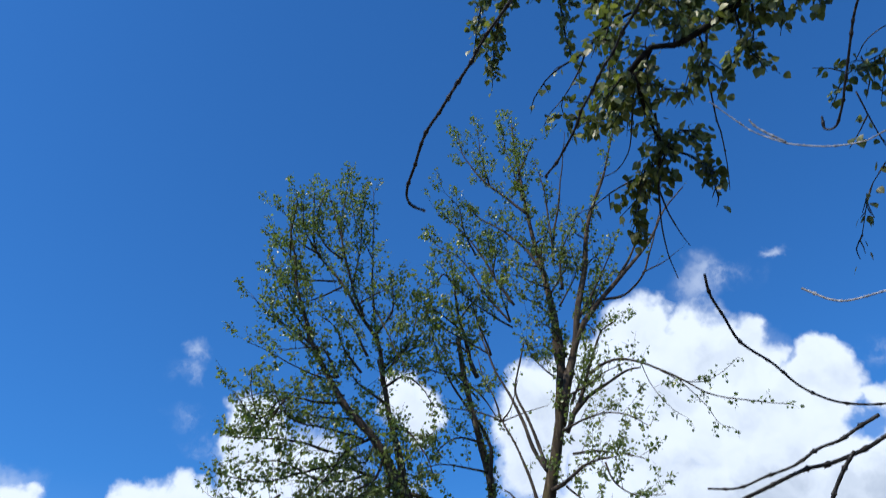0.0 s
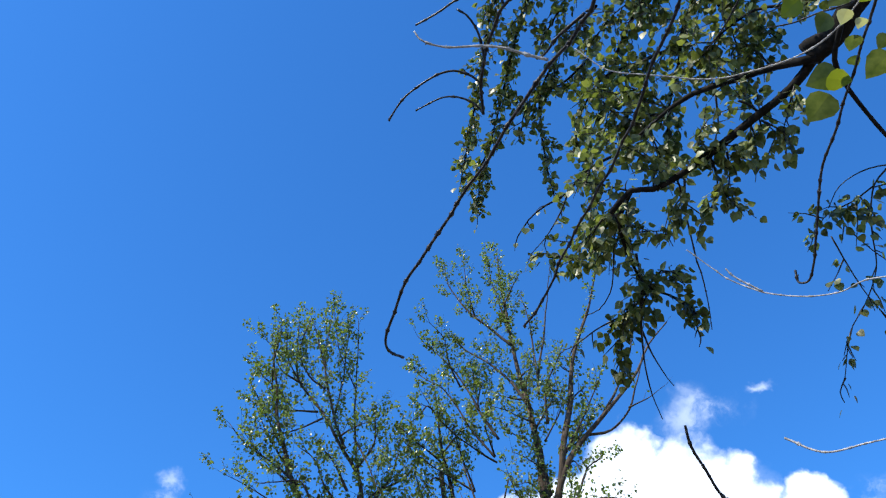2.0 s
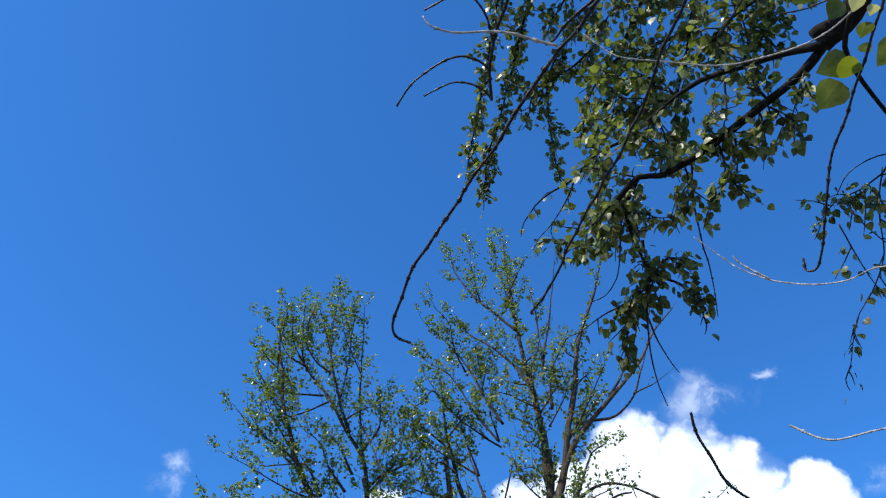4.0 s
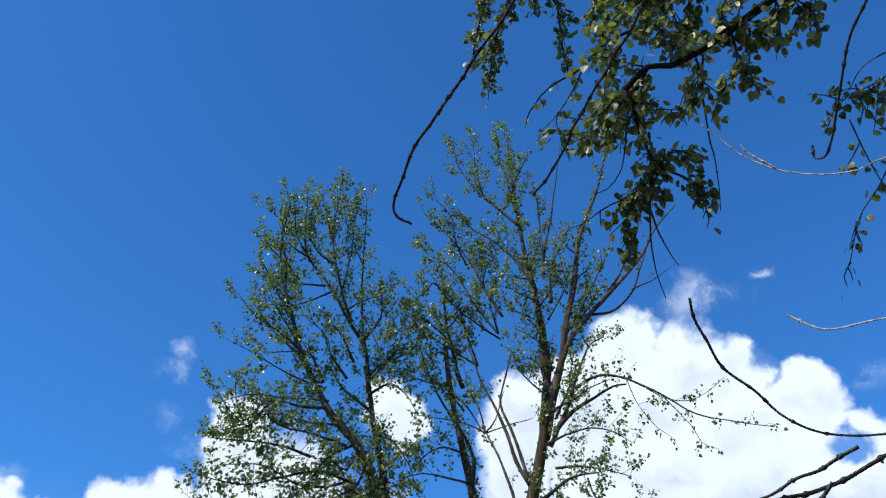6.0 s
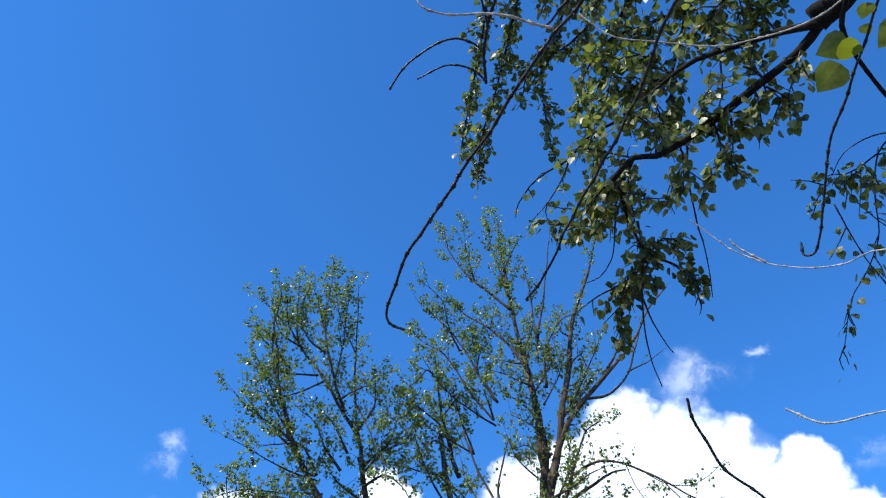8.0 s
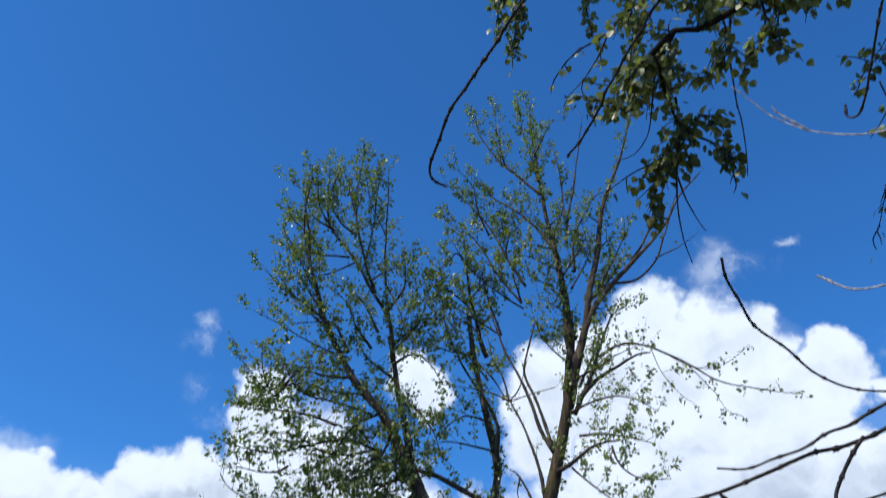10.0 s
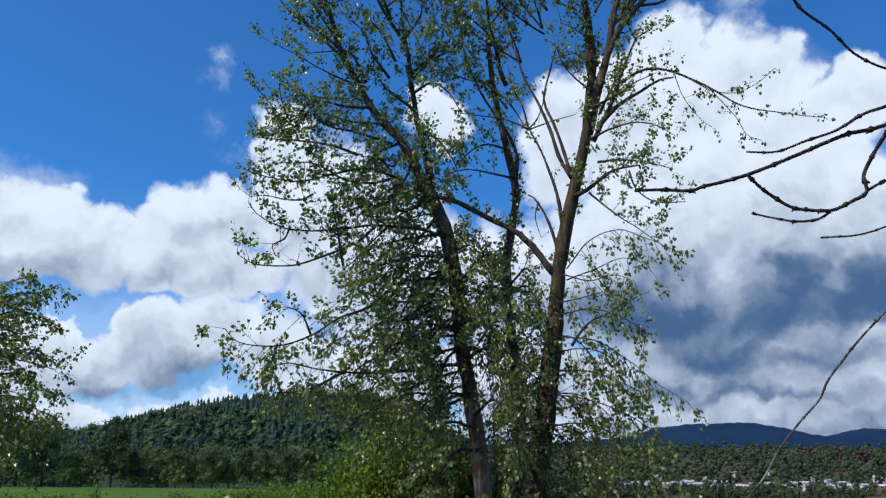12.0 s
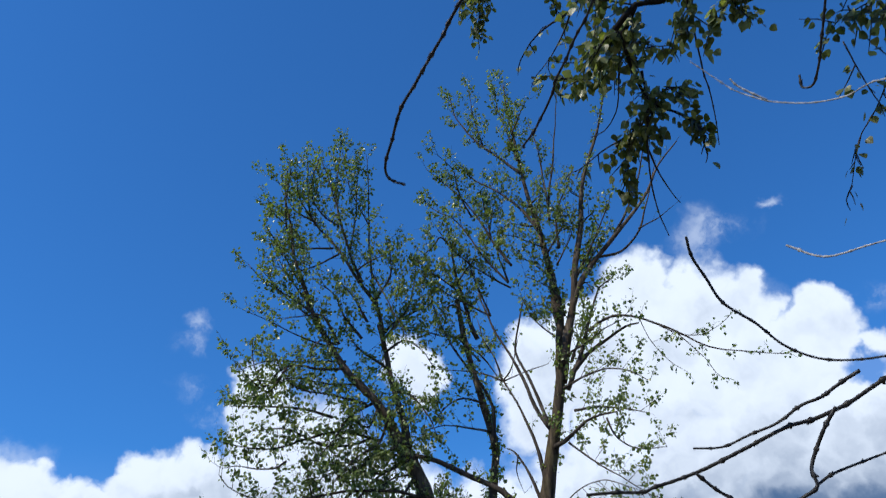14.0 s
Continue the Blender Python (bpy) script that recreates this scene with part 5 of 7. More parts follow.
limb(poplar_left, "limb", 0.03, 0.006, "full", [(-1.88, 14.00, 9.21), (-2.35, 13.88, 9.59), (-2.71, 13.75, 9.78), (-2.96, 13.62, 9.96), (-3.16, 13.50, 10.17)])
limb(poplar_left, "limb", 0.025, 0.006, "full", [(-1.72, 14.60, 11.15), (-2.26, 14.40, 11.05), (-2.68, 14.20, 11.08), (-2.99, 14.00, 11.23)])
limb(poplar_left, "limb", 0.02, 0.006, "full", [(-2.28, 14.50, 11.25), (-2.62, 14.37, 11.60), (-2.83, 14.23, 11.73), (-2.96, 14.10, 11.92)])
limb(poplar_left, "limb", 0.03, 0.006, "full", [(-0.88, 14.80, 10.02), (-0.60, 14.93, 10.61), (-0.59, 15.07, 11.24), (-0.61, 15.20, 11.69)])
limb(poplar_left, "limb", 0.03, 0.006, "full", [(-0.73, 14.80, 9.14), (-0.28, 15.00, 9.84), (-0.09, 15.20, 10.61), (-0.07, 15.40, 11.28)])
limb(poplar_left, "limb", 0.025, 0.006, "full", [(-0.51, 15.00, 9.60), (0.07, 15.17, 10.05), (0.33, 15.33, 10.66), (0.46, 15.50, 11.03)])
limb(poplar_left, "limb", 0.03, 0.006, "full", [(-1.51, 14.00, 8.67), (-1.80, 13.80, 9.16), (-2.18, 13.60, 9.07), (-2.45, 13.40, 8.92)])
limb(poplar_left, "limb", 0.03, 0.006, "full", [(-1.12, 14.30, 8.91), (-1.43, 14.13, 9.32), (-1.62, 13.97, 9.72), (-1.93, 13.80, 9.89)])
limb(poplar_left, "limb", 0.03, 0.006, "full", [(-1.03, 14.50, 9.37), (-1.33, 14.25, 9.87), (-1.63, 14.00, 10.11)])
limb(poplar_left, "limb", 0.02, 0.008, "bare_tip", [(-1.57, 14.10, 8.71), (-1.79, 13.97, 8.75), (-1.92, 13.83, 8.61), (-1.98, 13.70, 8.29)])
limb(poplar_left, "limb", 0.03, 0.006, "dense", [(-1.44, 14.10, 8.23), (-1.82, 13.95, 8.16), (-2.20, 13.80, 8.20), (-2.47, 13.65, 8.07), (-2.72, 13.50, 7.68), (-2.91, 13.35, 8.14), (-2.91, 13.20, 8.48)])
limb(poplar_left, "limb", 0.025, 0.006, "dense", [(-2.37, 13.60, 8.05), (-2.65, 13.40, 7.54), (-2.85, 13.20, 7.65), (-3.06, 13.00, 7.86)])
limb(poplar_left, "limb", 0.03, 0.006, "dense", [(-1.61, 14.00, 7.27), (-2.14, 13.60, 7.31), (-2.64, 13.20, 7.19), (-3.11, 12.80, 7.07)])
limb(poplar_left, "limb", 0.03, 0.006, "dense", [(-1.02, 14.10, 7.52), (-1.60, 13.88, 7.64), (-2.07, 13.65, 7.65), (-2.33, 13.42, 7.75), (-2.49, 13.20, 8.06)])
limb(poplar_left, "limb", 0.03, 0.006, "dense", [(-0.82, 14.20, 6.87), (-1.39, 13.88, 6.96), (-2.02, 13.56, 6.73), (-2.43, 13.24, 6.48), (-2.92, 12.92, 6.44), (-3.16, 12.60, 6.41)])
limb(poplar_left, "limb", 0.03, 0.006, "dense", [(-0.92, 14.20, 6.92), (-1.39, 13.90, 6.71), (-1.74, 13.60, 6.65), (-2.27, 13.30, 6.83), (-2.77, 13.00, 6.71)])
limb(poplar_left, "limb", 0.035, 0.006, "mid", [(-0.07, 14.30, 5.86), (-0.36, 14.06, 5.89), (-0.59, 13.83, 5.87), (-1.24, 13.59, 5.84), (-1.77, 13.35, 5.70), (-2.19, 13.11, 5.60), (-2.60, 12.88, 5.57), (-3.00, 12.64, 5.73), (-3.08, 12.40, 5.83)])
limb(poplar_left, "limb", 0.02, 0.005, "mid", [(-2.23, 13.20, 6.25), (-2.39, 13.05, 6.10), (-2.63, 12.90, 6.05), (-2.87, 12.75, 6.05), (-3.10, 12.60, 5.99)])
limb(poplar_left, "limb", 0.02, 0.006, "mid", [(-2.54, 13.00, 5.61), (-2.59, 12.87, 5.38), (-2.73, 12.73, 5.25), (-2.65, 12.60, 5.03)])
limb(poplar_left, "limb", 0.03, 0.006, "mid", [(-1.26, 13.80, 5.88), (-1.51, 13.48, 5.52), (-2.01, 13.16, 5.19), (-2.48, 12.84, 4.94), (-2.93, 12.52, 4.88), (-3.13, 12.20, 4.94)])
limb(poplar_left, "limb", 0.025, 0.008, "mid", [(-1.72, 13.60, 5.07), (-1.85, 13.57, 5.69), (-1.93, 13.53, 6.07), (-1.97, 13.50, 6.46)])
limb(poplar_left, "limb", 0.035, 0.006, "droop", [(0.08, 14.30, 5.10), (-0.40, 13.99, 5.04), (-0.86, 13.68, 4.85), (-1.28, 13.36, 4.40), (-1.69, 13.05, 4.16), (-2.07, 12.74, 3.83), (-2.51, 12.43, 3.61), (-3.01, 12.11, 3.62), (-3.12, 11.80, 3.75)])
limb(poplar_left, "limb", 0.02, 0.006, "droop", [(-2.09, 12.90, 3.86), (-2.25, 12.75, 4.18), (-2.49, 12.60, 4.24)])
limb(poplar_left, "limb", 0.02, 0.006, "droop", [(-2.46, 12.20, 3.61), (-2.51, 12.10, 3.31), (-2.64, 12.00, 3.22)])
limb(poplar_left, "limb", 0.035, 0.006, "droop", [(0.23, 14.30, 3.63), (-0.20, 13.95, 3.56), (-0.56, 13.60, 3.45), (-1.25, 13.25, 3.34), (-1.90, 12.90, 3.34), (-2.35, 12.55, 3.38), (-2.65, 12.20, 3.24)])
limb(poplar_left, "limb", 0.03, 0.006, "droop", [(-1.59, 13.20, 3.36), (-1.90, 12.93, 3.13), (-2.19, 12.67, 2.97), (-2.51, 12.40, 2.94)])
limb(poplar_left, "limb", 0.03, 0.006, "dense", [(-0.32, 14.30, 6.54), (-0.80, 13.93, 6.21), (-1.34, 13.57, 6.18), (-1.67, 13.20, 5.96)])
limb(poplar_left, "limb", 0.03, 0.006, "dense", [(-0.42, 14.30, 6.86), (-0.81, 14.07, 6.56), (-1.28, 13.83, 6.38), (-1.92, 13.60, 6.39)])
limb(poplar_left, "limb", 0.03, 0.006, "dense", [(-0.83, 14.30, 7.50), (-1.01, 13.95, 7.04), (-1.37, 13.60, 7.21)])
limb(poplar_left, "limb", 0.03, 0.006, "dense", [(-0.55, 14.70, 8.00), (-0.23, 14.53, 7.82), (0.08, 14.37, 7.31), (0.18, 14.20, 6.92)])
limb(poplar_left, "limb", 0.03, 0.006, "dense", [(-0.66, 14.70, 8.46), (-0.97, 14.53, 8.61), (-1.27, 14.37, 8.86), (-1.47, 14.20, 9.12)])
limb(poplar_left, "limb", 0.03, 0.006, "full", [(-0.72, 14.80, 8.85), (-0.34, 14.73, 9.05), (-0.02, 14.67, 8.79), (0.19, 14.60, 8.41)])
limb(poplar_left, "limb", 0.03, 0.006, "full", [(-0.78, 14.90, 9.25), (-0.46, 14.93, 9.63), (-0.14, 14.97, 9.89), (0.08, 15.00, 10.27)])
limb(poplar_left, "limb", 0.03, 0.006, "dense", [(-0.02, 14.20, 5.48), (-0.49, 13.80, 5.37), (-0.94, 13.40, 5.16), (-1.44, 13.00, 4.87)])
limb(poplar_left, "limb", 0.03, 0.006, "dense", [(0.17, 14.20, 4.48), (-0.21, 13.85, 4.51), (-0.56, 13.50, 4.24), (-1.08, 13.15, 4.09), (-1.56, 12.80, 3.67)])
limb(poplar_left, "limb", 0.03, 0.006, "dense", [(0.22, 14.20, 4.09), (-0.11, 13.87, 4.03), (-0.47, 13.53, 3.79), (-0.81, 13.20, 3.83)])
limb(poplar_left, "limb", 0.03, 0.006, "dense", [(0.14, 14.30, 5.00), (0.46, 14.13, 5.26), (0.65, 13.97, 5.02), (0.73, 13.80, 4.59)])
limb(poplar_left, "limb", 0.03, 0.006, "dense", [(0.20, 14.20, 4.29), (0.55, 14.00, 4.44), (0.72, 13.80, 4.21), (0.80, 13.60, 3.80)])
limb(poplar_left, "limb", 0.03, 0.006, "droop", [(0.37, 14.20, 3.10), (-0.02, 13.87, 3.11), (-0.37, 13.53, 2.89), (-0.71, 13.20, 2.56)])
limb(poplar_left, "limb", 0.03, 0.006, "dense", [(0.17, 14.00, 3.87), (-0.20, 13.60, 3.71), (-0.81, 13.20, 3.47), (-1.20, 12.80, 2.99)])
limb(poplar_left, "limb", 0.03, 0.006, "dense", [(0.35, 14.00, 3.12), (-0.02, 13.70, 2.91), (-0.37, 13.40, 3.05), (-0.88, 13.10, 2.93), (-1.27, 12.80, 2.65)])
limb(poplar_left, "limb", 0.03, 0.006, "dense", [(0.07, 14.00, 4.73), (-0.39, 13.70, 4.66), (-0.74, 13.40, 4.50), (-1.17, 13.10, 4.53), (-1.67, 12.80, 4.64)])
limb(poplar_left, "limb", 0.03, 0.006, "droop", [(0.17, 14.30, 4.50), (-0.11, 13.87, 4.22), (-0.38, 13.43, 3.77), (-0.53, 13.00, 3.27)])
limb(poplar_left, "limb", 0.03, 0.006, "droop", [(0.22, 14.30, 3.92), (-0.02, 13.87, 3.66), (-0.15, 13.43, 3.06), (-0.19, 13.00, 2.50)])
limb(poplar_left, "limb", 0.03, 0.006, "droop", [(0.45, 14.30, 2.59), (0.07, 13.87, 2.65), (-0.28, 13.43, 2.45), (-0.52, 13.00, 2.00)])
limb(poplar_left, "limb", 0.03, 0.006, "droop", [(0.49, 14.30, 2.23), (0.16, 13.87, 2.21), (-0.10, 13.43, 1.85), (-0.27, 13.00, 1.51)])
limb(poplar_left, "limb", 0.03, 0.006, "droop", [(-0.02, 14.30, 5.30), (-0.40, 13.87, 4.99), (-0.74, 13.43, 4.32), (-0.89, 13.00, 3.70)])
limb(poplar_left, "limb", 0.03, 0.006, "droop", [(-0.22, 14.30, 6.22), (-0.59, 13.87, 5.58), (-0.84, 13.43, 4.98), (-0.90, 13.00, 4.41)])
limb(poplar_left, "limb", 0.03, 0.006, "droop", [(0.17, 14.30, 4.80), (-0.30, 13.87, 4.60), (-0.83, 13.43, 4.14), (-1.23, 13.00, 3.70)])
limb(poplar_left, "limb", 0.03, 0.006, "droop", [(-0.12, 14.30, 5.91), (-0.79, 13.87, 5.68), (-1.31, 13.43, 5.36), (-1.62, 13.00, 4.96)])
limb(poplar_left, "limb", 0.03, 0.006, "droop", [(0.31, 14.30, 3.53), (-0.11, 13.87, 3.38), (-0.73, 13.43, 3.06), (-1.21, 13.00, 2.67)])
limb(poplar_left, "limb", 0.03, 0.006, "droop", [(0.17, 14.30, 4.31), (-0.58, 13.87, 4.03), (-1.18, 13.43, 3.59), (-1.65, 13.00, 3.18)])
limb(poplar_left, "limb", 0.03, 0.006, "droop", [(-0.42, 14.30, 6.54), (-0.89, 13.87, 6.08), (-1.22, 13.43, 5.55), (-1.45, 13.00, 5.14)])
limb(poplar_left, "limb", 0.03, 0.006, "droop", [(0.43, 14.30, 2.78), (0.71, 13.87, 3.01), (0.87, 13.43, 2.79), (0.92, 13.00, 2.33)])
limb(poplar_left, "limb", 0.03, 0.006, "droop", [(0.28, 14.30, 3.72), (0.63, 13.87, 3.85), (0.79, 13.43, 3.41), (0.84, 13.00, 2.92)])
limb(poplar_left, "limb", 0.03, 0.006, "droop", [(-0.94, 14.30, 7.61), (-1.30, 13.87, 7.22), (-1.53, 13.43, 6.63), (-1.74, 13.00, 6.18)])
limb(poplar_left, "limb", 0.03, 0.006, "droop", [(-0.68, 14.30, 7.28), (-0.80, 13.87, 6.70), (-1.15, 13.43, 6.34), (-1.46, 13.00, 5.80)])
limb(poplar_right, "limb", 0.014, 0.004, "trail", [(1.80, 13.80, 4.59), (2.18, 13.50, 4.62), (2.49, 13.20, 4.64), (2.70, 12.90, 4.48)])
limb(poplar_right, "limb", 0.014, 0.004, "trail", [(1.69, 13.80, 3.74), (2.06, 13.50, 3.79), (2.45, 13.20, 3.65), (2.73, 12.90, 3.34)])
limb(poplar_right, "limb", 0.014, 0.004, "trail", [(1.60, 13.80, 3.10), (2.03, 13.50, 3.06), (2.41, 13.20, 2.77), (2.59, 12.90, 2.33)])
limb(poplar_right, "limb", 0.014, 0.004, "trail", [(1.47, 13.80, 2.56), (1.83, 13.50, 2.36), (2.21, 13.20, 2.01), (2.39, 12.90, 1.51)])
limb(poplar_right, "limb", 0.014, 0.004, "trail", [(1.75, 13.80, 4.21), (1.43, 13.50, 3.97), (1.17, 13.20, 3.74), (1.01, 12.90, 3.25)])
limb(poplar_right, "limb", 0.014, 0.004, "trail", [(1.57, 13.80, 3.01), (1.27, 13.50, 2.80), (1.06, 13.20, 2.52), (0.90, 12.90, 2.00)])
limb(poplar_right, "limb", 0.014, 0.004, "trail", [(1.47, 13.80, 2.38), (1.17, 13.50, 2.28), (0.92, 13.20, 1.92), (0.81, 12.90, 1.51)])
limb(poplar_right, "limb", 0.014, 0.004, "trail", [(1.91, 13.80, 5.07), (2.28, 13.50, 4.90), (2.64, 13.20, 4.92), (2.88, 12.90, 4.75)])
limb(poplar_right, "limb", 0.014, 0.004, "trail", [(1.41, 13.80, 2.03), (1.73, 13.50, 1.85), (2.01, 13.20, 1.43), (2.12, 12.90, 1.04)])
limb(poplar_right, "limb", 0.014, 0.004, "trail", [(1.52, 13.80, 2.65), (1.94, 13.58, 2.54), (2.41, 13.35, 2.18), (2.95, 13.12, 1.92), (3.37, 12.90, 1.43)])
limb(poplar_middle, "limb", 0.03, 0.006, "full", [(1.15, 15.20, 4.06), (0.77, 14.90, 3.81), (0.56, 14.60, 3.38)])
limb(poplar_middle, "limb", 0.03, 0.006, "full", [(1.23, 15.20, 3.05), (0.96, 14.90, 2.83), (0.65, 14.60, 2.43)])
limb(poplar_middle, "limb", 0.03, 0.006, "full", [(1.11, 15.20, 4.90), (1.28, 14.90, 4.42), (1.44, 14.60, 3.97)])
limb(poplar_middle, "limb", 0.03, 0.006, "full", [(1.07, 15.20, 5.54), (0.79, 14.90, 5.25), (0.57, 14.60, 4.87)])
limb(poplar_right, "limb", 0.02, 0.006, "mid", [(2.51, 14.10, 10.59), (2.22, 13.97, 10.65), (1.94, 13.83, 10.71), (1.66, 13.70, 10.70)])
limb(poplar_right, "limb", 0.02, 0.006, "mid", [(2.68, 14.10, 10.19), (2.87, 13.97, 10.48), (2.98, 13.83, 10.65), (3.06, 13.70, 10.95)])
limb(poplar_right, "limb", 0.02, 0.006, "mid", [(3.04, 14.10, 10.04), (3.23, 13.90, 10.03), (3.43, 13.70, 10.41)])
limb(poplar_right, "limb", 0.02, 0.006, "mid", [(2.47, 14.10, 10.72), (2.40, 13.90, 11.27), (2.47, 13.70, 11.53)])
limb(poplar_right, "limb", 0.02, 0.006, "mid", [(3.25, 14.10, 10.95), (3.05, 13.90, 11.09), (2.95, 13.70, 11.37)])
limb(poplar_right, "limb", 0.02, 0.006, "mid", [(2.12, 14.10, 13.50), (2.34, 13.90, 13.95), (2.46, 13.70, 14.09)])
limb(poplar_right, "limb", 0.02, 0.006, "mid", [(2.70, 14.10, 9.07), (2.57, 13.97, 9.48), (2.26, 13.83, 9.67), (1.99, 13.70, 9.73)])
limb(poplar_right, "limb", 0.02, 0.006, "mid", [(2.92, 14.10, 9.54), (3.13, 13.90, 9.66), (3.20, 13.70, 9.30)])
limb(poplar_right, "limb", 0.02, 0.006, "mid", [(2.53, 14.10, 8.60), (2.23, 13.97, 8.79), (2.03, 13.83, 8.96), (1.89, 13.70, 9.25)])
limb(poplar_left, "limb", 0.022, 0.006, "full", [(-1.49, 14.30, 8.70), (-2.14, 14.07, 8.85), (-2.74, 13.83, 9.11), (-3.06, 13.60, 9.18)])
limb(poplar_left, "limb", 0.022, 0.006, "dense", [(-1.41, 14.30, 8.46), (-2.13, 14.07, 8.39), (-2.79, 13.83, 8.32), (-3.18, 13.60, 8.07)])
limb(poplar_left, "limb", 0.022, 0.006, "full", [(-1.98, 14.30, 9.32), (-2.47, 13.95, 9.64), (-2.91, 13.60, 10.07)])
limb(poplar_left, "limb", 0.022, 0.006, "full", [(-2.12, 14.30, 9.69), (-2.55, 13.95, 10.26), (-2.78, 13.60, 10.69)])
limb(poplar_left, "limb", 0.022, 0.006, "full", [(-2.33, 14.30, 10.20), (-2.68, 13.95, 10.78), (-2.91, 13.60, 11.09)])
limb(poplar_left, "limb", 0.022, 0.006, "full", [(-2.40, 14.30, 10.60), (-2.55, 14.07, 11.12), (-2.59, 13.83, 11.64), (-2.48, 13.60, 12.45)])
limb(poplar_left, "limb", 0.022, 0.006, "full", [(-2.03, 14.30, 11.52), (-2.34, 13.95, 11.99), (-2.36, 13.60, 12.30)])
limb(poplar_left, "limb", 0.022, 0.006, "full", [(-1.57, 14.30, 10.81), (-1.98, 14.07, 10.43), (-2.37, 13.83, 10.18), (-2.75, 13.60, 10.19)])
limb(poplar_left, "limb", 0.022, 0.006, "dense", [(-1.12, 14.30, 8.00), (-1.71, 14.07, 7.93), (-2.28, 13.83, 7.97), (-2.91, 13.60, 7.69)])
limb(poplar_left, "limb", 0.022, 0.006, "full", [(-1.58, 14.30, 11.49), (-1.89, 14.07, 11.63), (-2.10, 13.83, 12.03), (-1.92, 13.60, 12.71)])
limb(poplar_left, "limb", 0.022, 0.006, "full", [(-0.95, 14.30, 10.38), (-0.67, 14.07, 9.72), (-0.46, 13.83, 9.10), (-0.26, 13.60, 8.62)])
limb(poplar_left, "limb", 0.022, 0.006, "full", [(-1.23, 14.30, 10.40), (-0.87, 13.95, 10.42), (-0.53, 13.60, 10.31)])
limb(poplar_middle, "limb", 0.022, 0.006, "mid", [(1.88, 15.20, 10.36), (1.27, 15.07, 10.72), (0.71, 14.93, 11.22), (0.38, 14.80, 11.72)])
limb(poplar_middle, "limb", 0.022, 0.006, "mid", [(1.84, 15.20, 10.50), (1.67, 15.00, 11.07), (1.75, 14.80, 11.64)])
limb(poplar_middle, "limb", 0.022, 0.006, "mid", [(1.52, 15.20, 11.64), (1.64, 15.00, 12.08), (1.85, 14.80, 12.15)])
limb(poplar_middle, "limb", 0.022, 0.006, "mid", [(1.20, 15.20, 12.17), (0.95, 15.07, 12.77), (0.84, 14.93, 13.30), (0.54, 14.80, 13.61)])
limb(poplar_middle, "limb", 0.022, 0.006, "mid", [(1.40, 15.20, 9.73), (0.65, 15.07, 10.15), (0.20, 14.93, 10.43), (-0.01, 14.80, 10.63)])
limb(poplar_middle, "limb", 0.022, 0.006, "mid", [(0.97, 15.20, 9.75), (0.64, 15.07, 9.96), (0.39, 14.93, 9.64), (0.25, 14.80, 9.08)])
limb(poplar_middle, "limb", 0.022, 0.006, "mid", [(1.12, 15.20, 8.74), (0.70, 15.00, 9.16), (0.37, 14.80, 9.20)])
limb(poplar_middle, "limb", 0.022, 0.006, "mid", [(0.79, 15.20, 10.56), (1.04, 15.00, 10.83), (1.28, 14.80, 10.97)])
limb(poplar_right, "limb", 0.02, 0.006, "mid", [(2.54, 14.10, 9.94), (2.17, 13.95, 10.19), (1.84, 13.80, 10.30)])
limb(poplar_right, "limb", 0.02, 0.006, "mid", [(2.52, 14.10, 10.45), (2.73, 13.95, 10.74), (2.92, 13.80, 11.03)])
limb(poplar_right, "limb", 0.02, 0.006, "mid", [(3.10, 14.10, 10.03), (3.36, 13.95, 10.25), (3.72, 13.80, 10.78)])
limb(poplar_right, "limb", 0.02, 0.006, "mid", [(2.40, 14.10, 11.13), (2.15, 13.95, 11.04), (1.86, 13.80, 11.02)])
limb(poplar_right, "limb", 0.02, 0.006, "mid", [(3.27, 14.10, 11.08), (3.48, 13.95, 11.24), (3.56, 13.80, 10.86)])
limb(poplar_right, "limb", 0.02, 0.006, "mid", [(3.38, 14.10, 11.77), (3.16, 13.95, 11.82), (3.05, 13.80, 12.00)])
limb(poplar_right, "limb", 0.02, 0.006, "mid", [(2.35, 14.10, 11.69), (2.58, 13.95, 11.85), (2.61, 13.80, 12.02)])
limb(poplar_right, "limb", 0.02, 0.006, "mid", [(2.54, 14.10, 9.08), (2.28, 13.95, 9.25), (2.04, 13.80, 9.12)])
limb(poplar_middle, "limb", 0.03, 0.006, "droop", [(1.11, 15.20, 5.00), (0.78, 14.67, 5.09), (0.51, 14.13, 4.76), (0.35, 13.60, 4.17)])
limb(poplar_middle, "limb", 0.03, 0.006, "droop", [(1.19, 15.20, 3.76), (0.86, 14.67, 3.98), (0.59, 14.13, 3.89), (0.39, 13.60, 3.44)])
limb(poplar_middle, "limb", 0.03, 0.006, "droop", [(1.21, 15.20, 3.25), (1.46, 14.40, 3.35), (1.52, 13.60, 3.44)])
limb(poplar_middle, "limb", 0.03, 0.006, "droop", [(1.08, 15.20, 5.00), (1.33, 14.67, 5.09), (1.47, 14.13, 4.76), (1.49, 13.60, 4.26)])
limb(poplar_middle, "limb", 0.03, 0.006, "droop", [(1.02, 15.20, 5.75), (0.67, 14.40, 5.58), (0.40, 13.60, 5.21)])
limb(poplar_middle, "limb", 0.03, 0.006, "droop", [(1.22, 15.20, 2.66), (1.40, 14.40, 2.69), (1.40, 13.60, 2.37)])
limb(poplar_middle, "limb", 0.03, 0.006, "droop", [(1.18, 15.20, 4.06), (1.38, 14.40, 4.13), (1.45, 13.60, 4.36)])
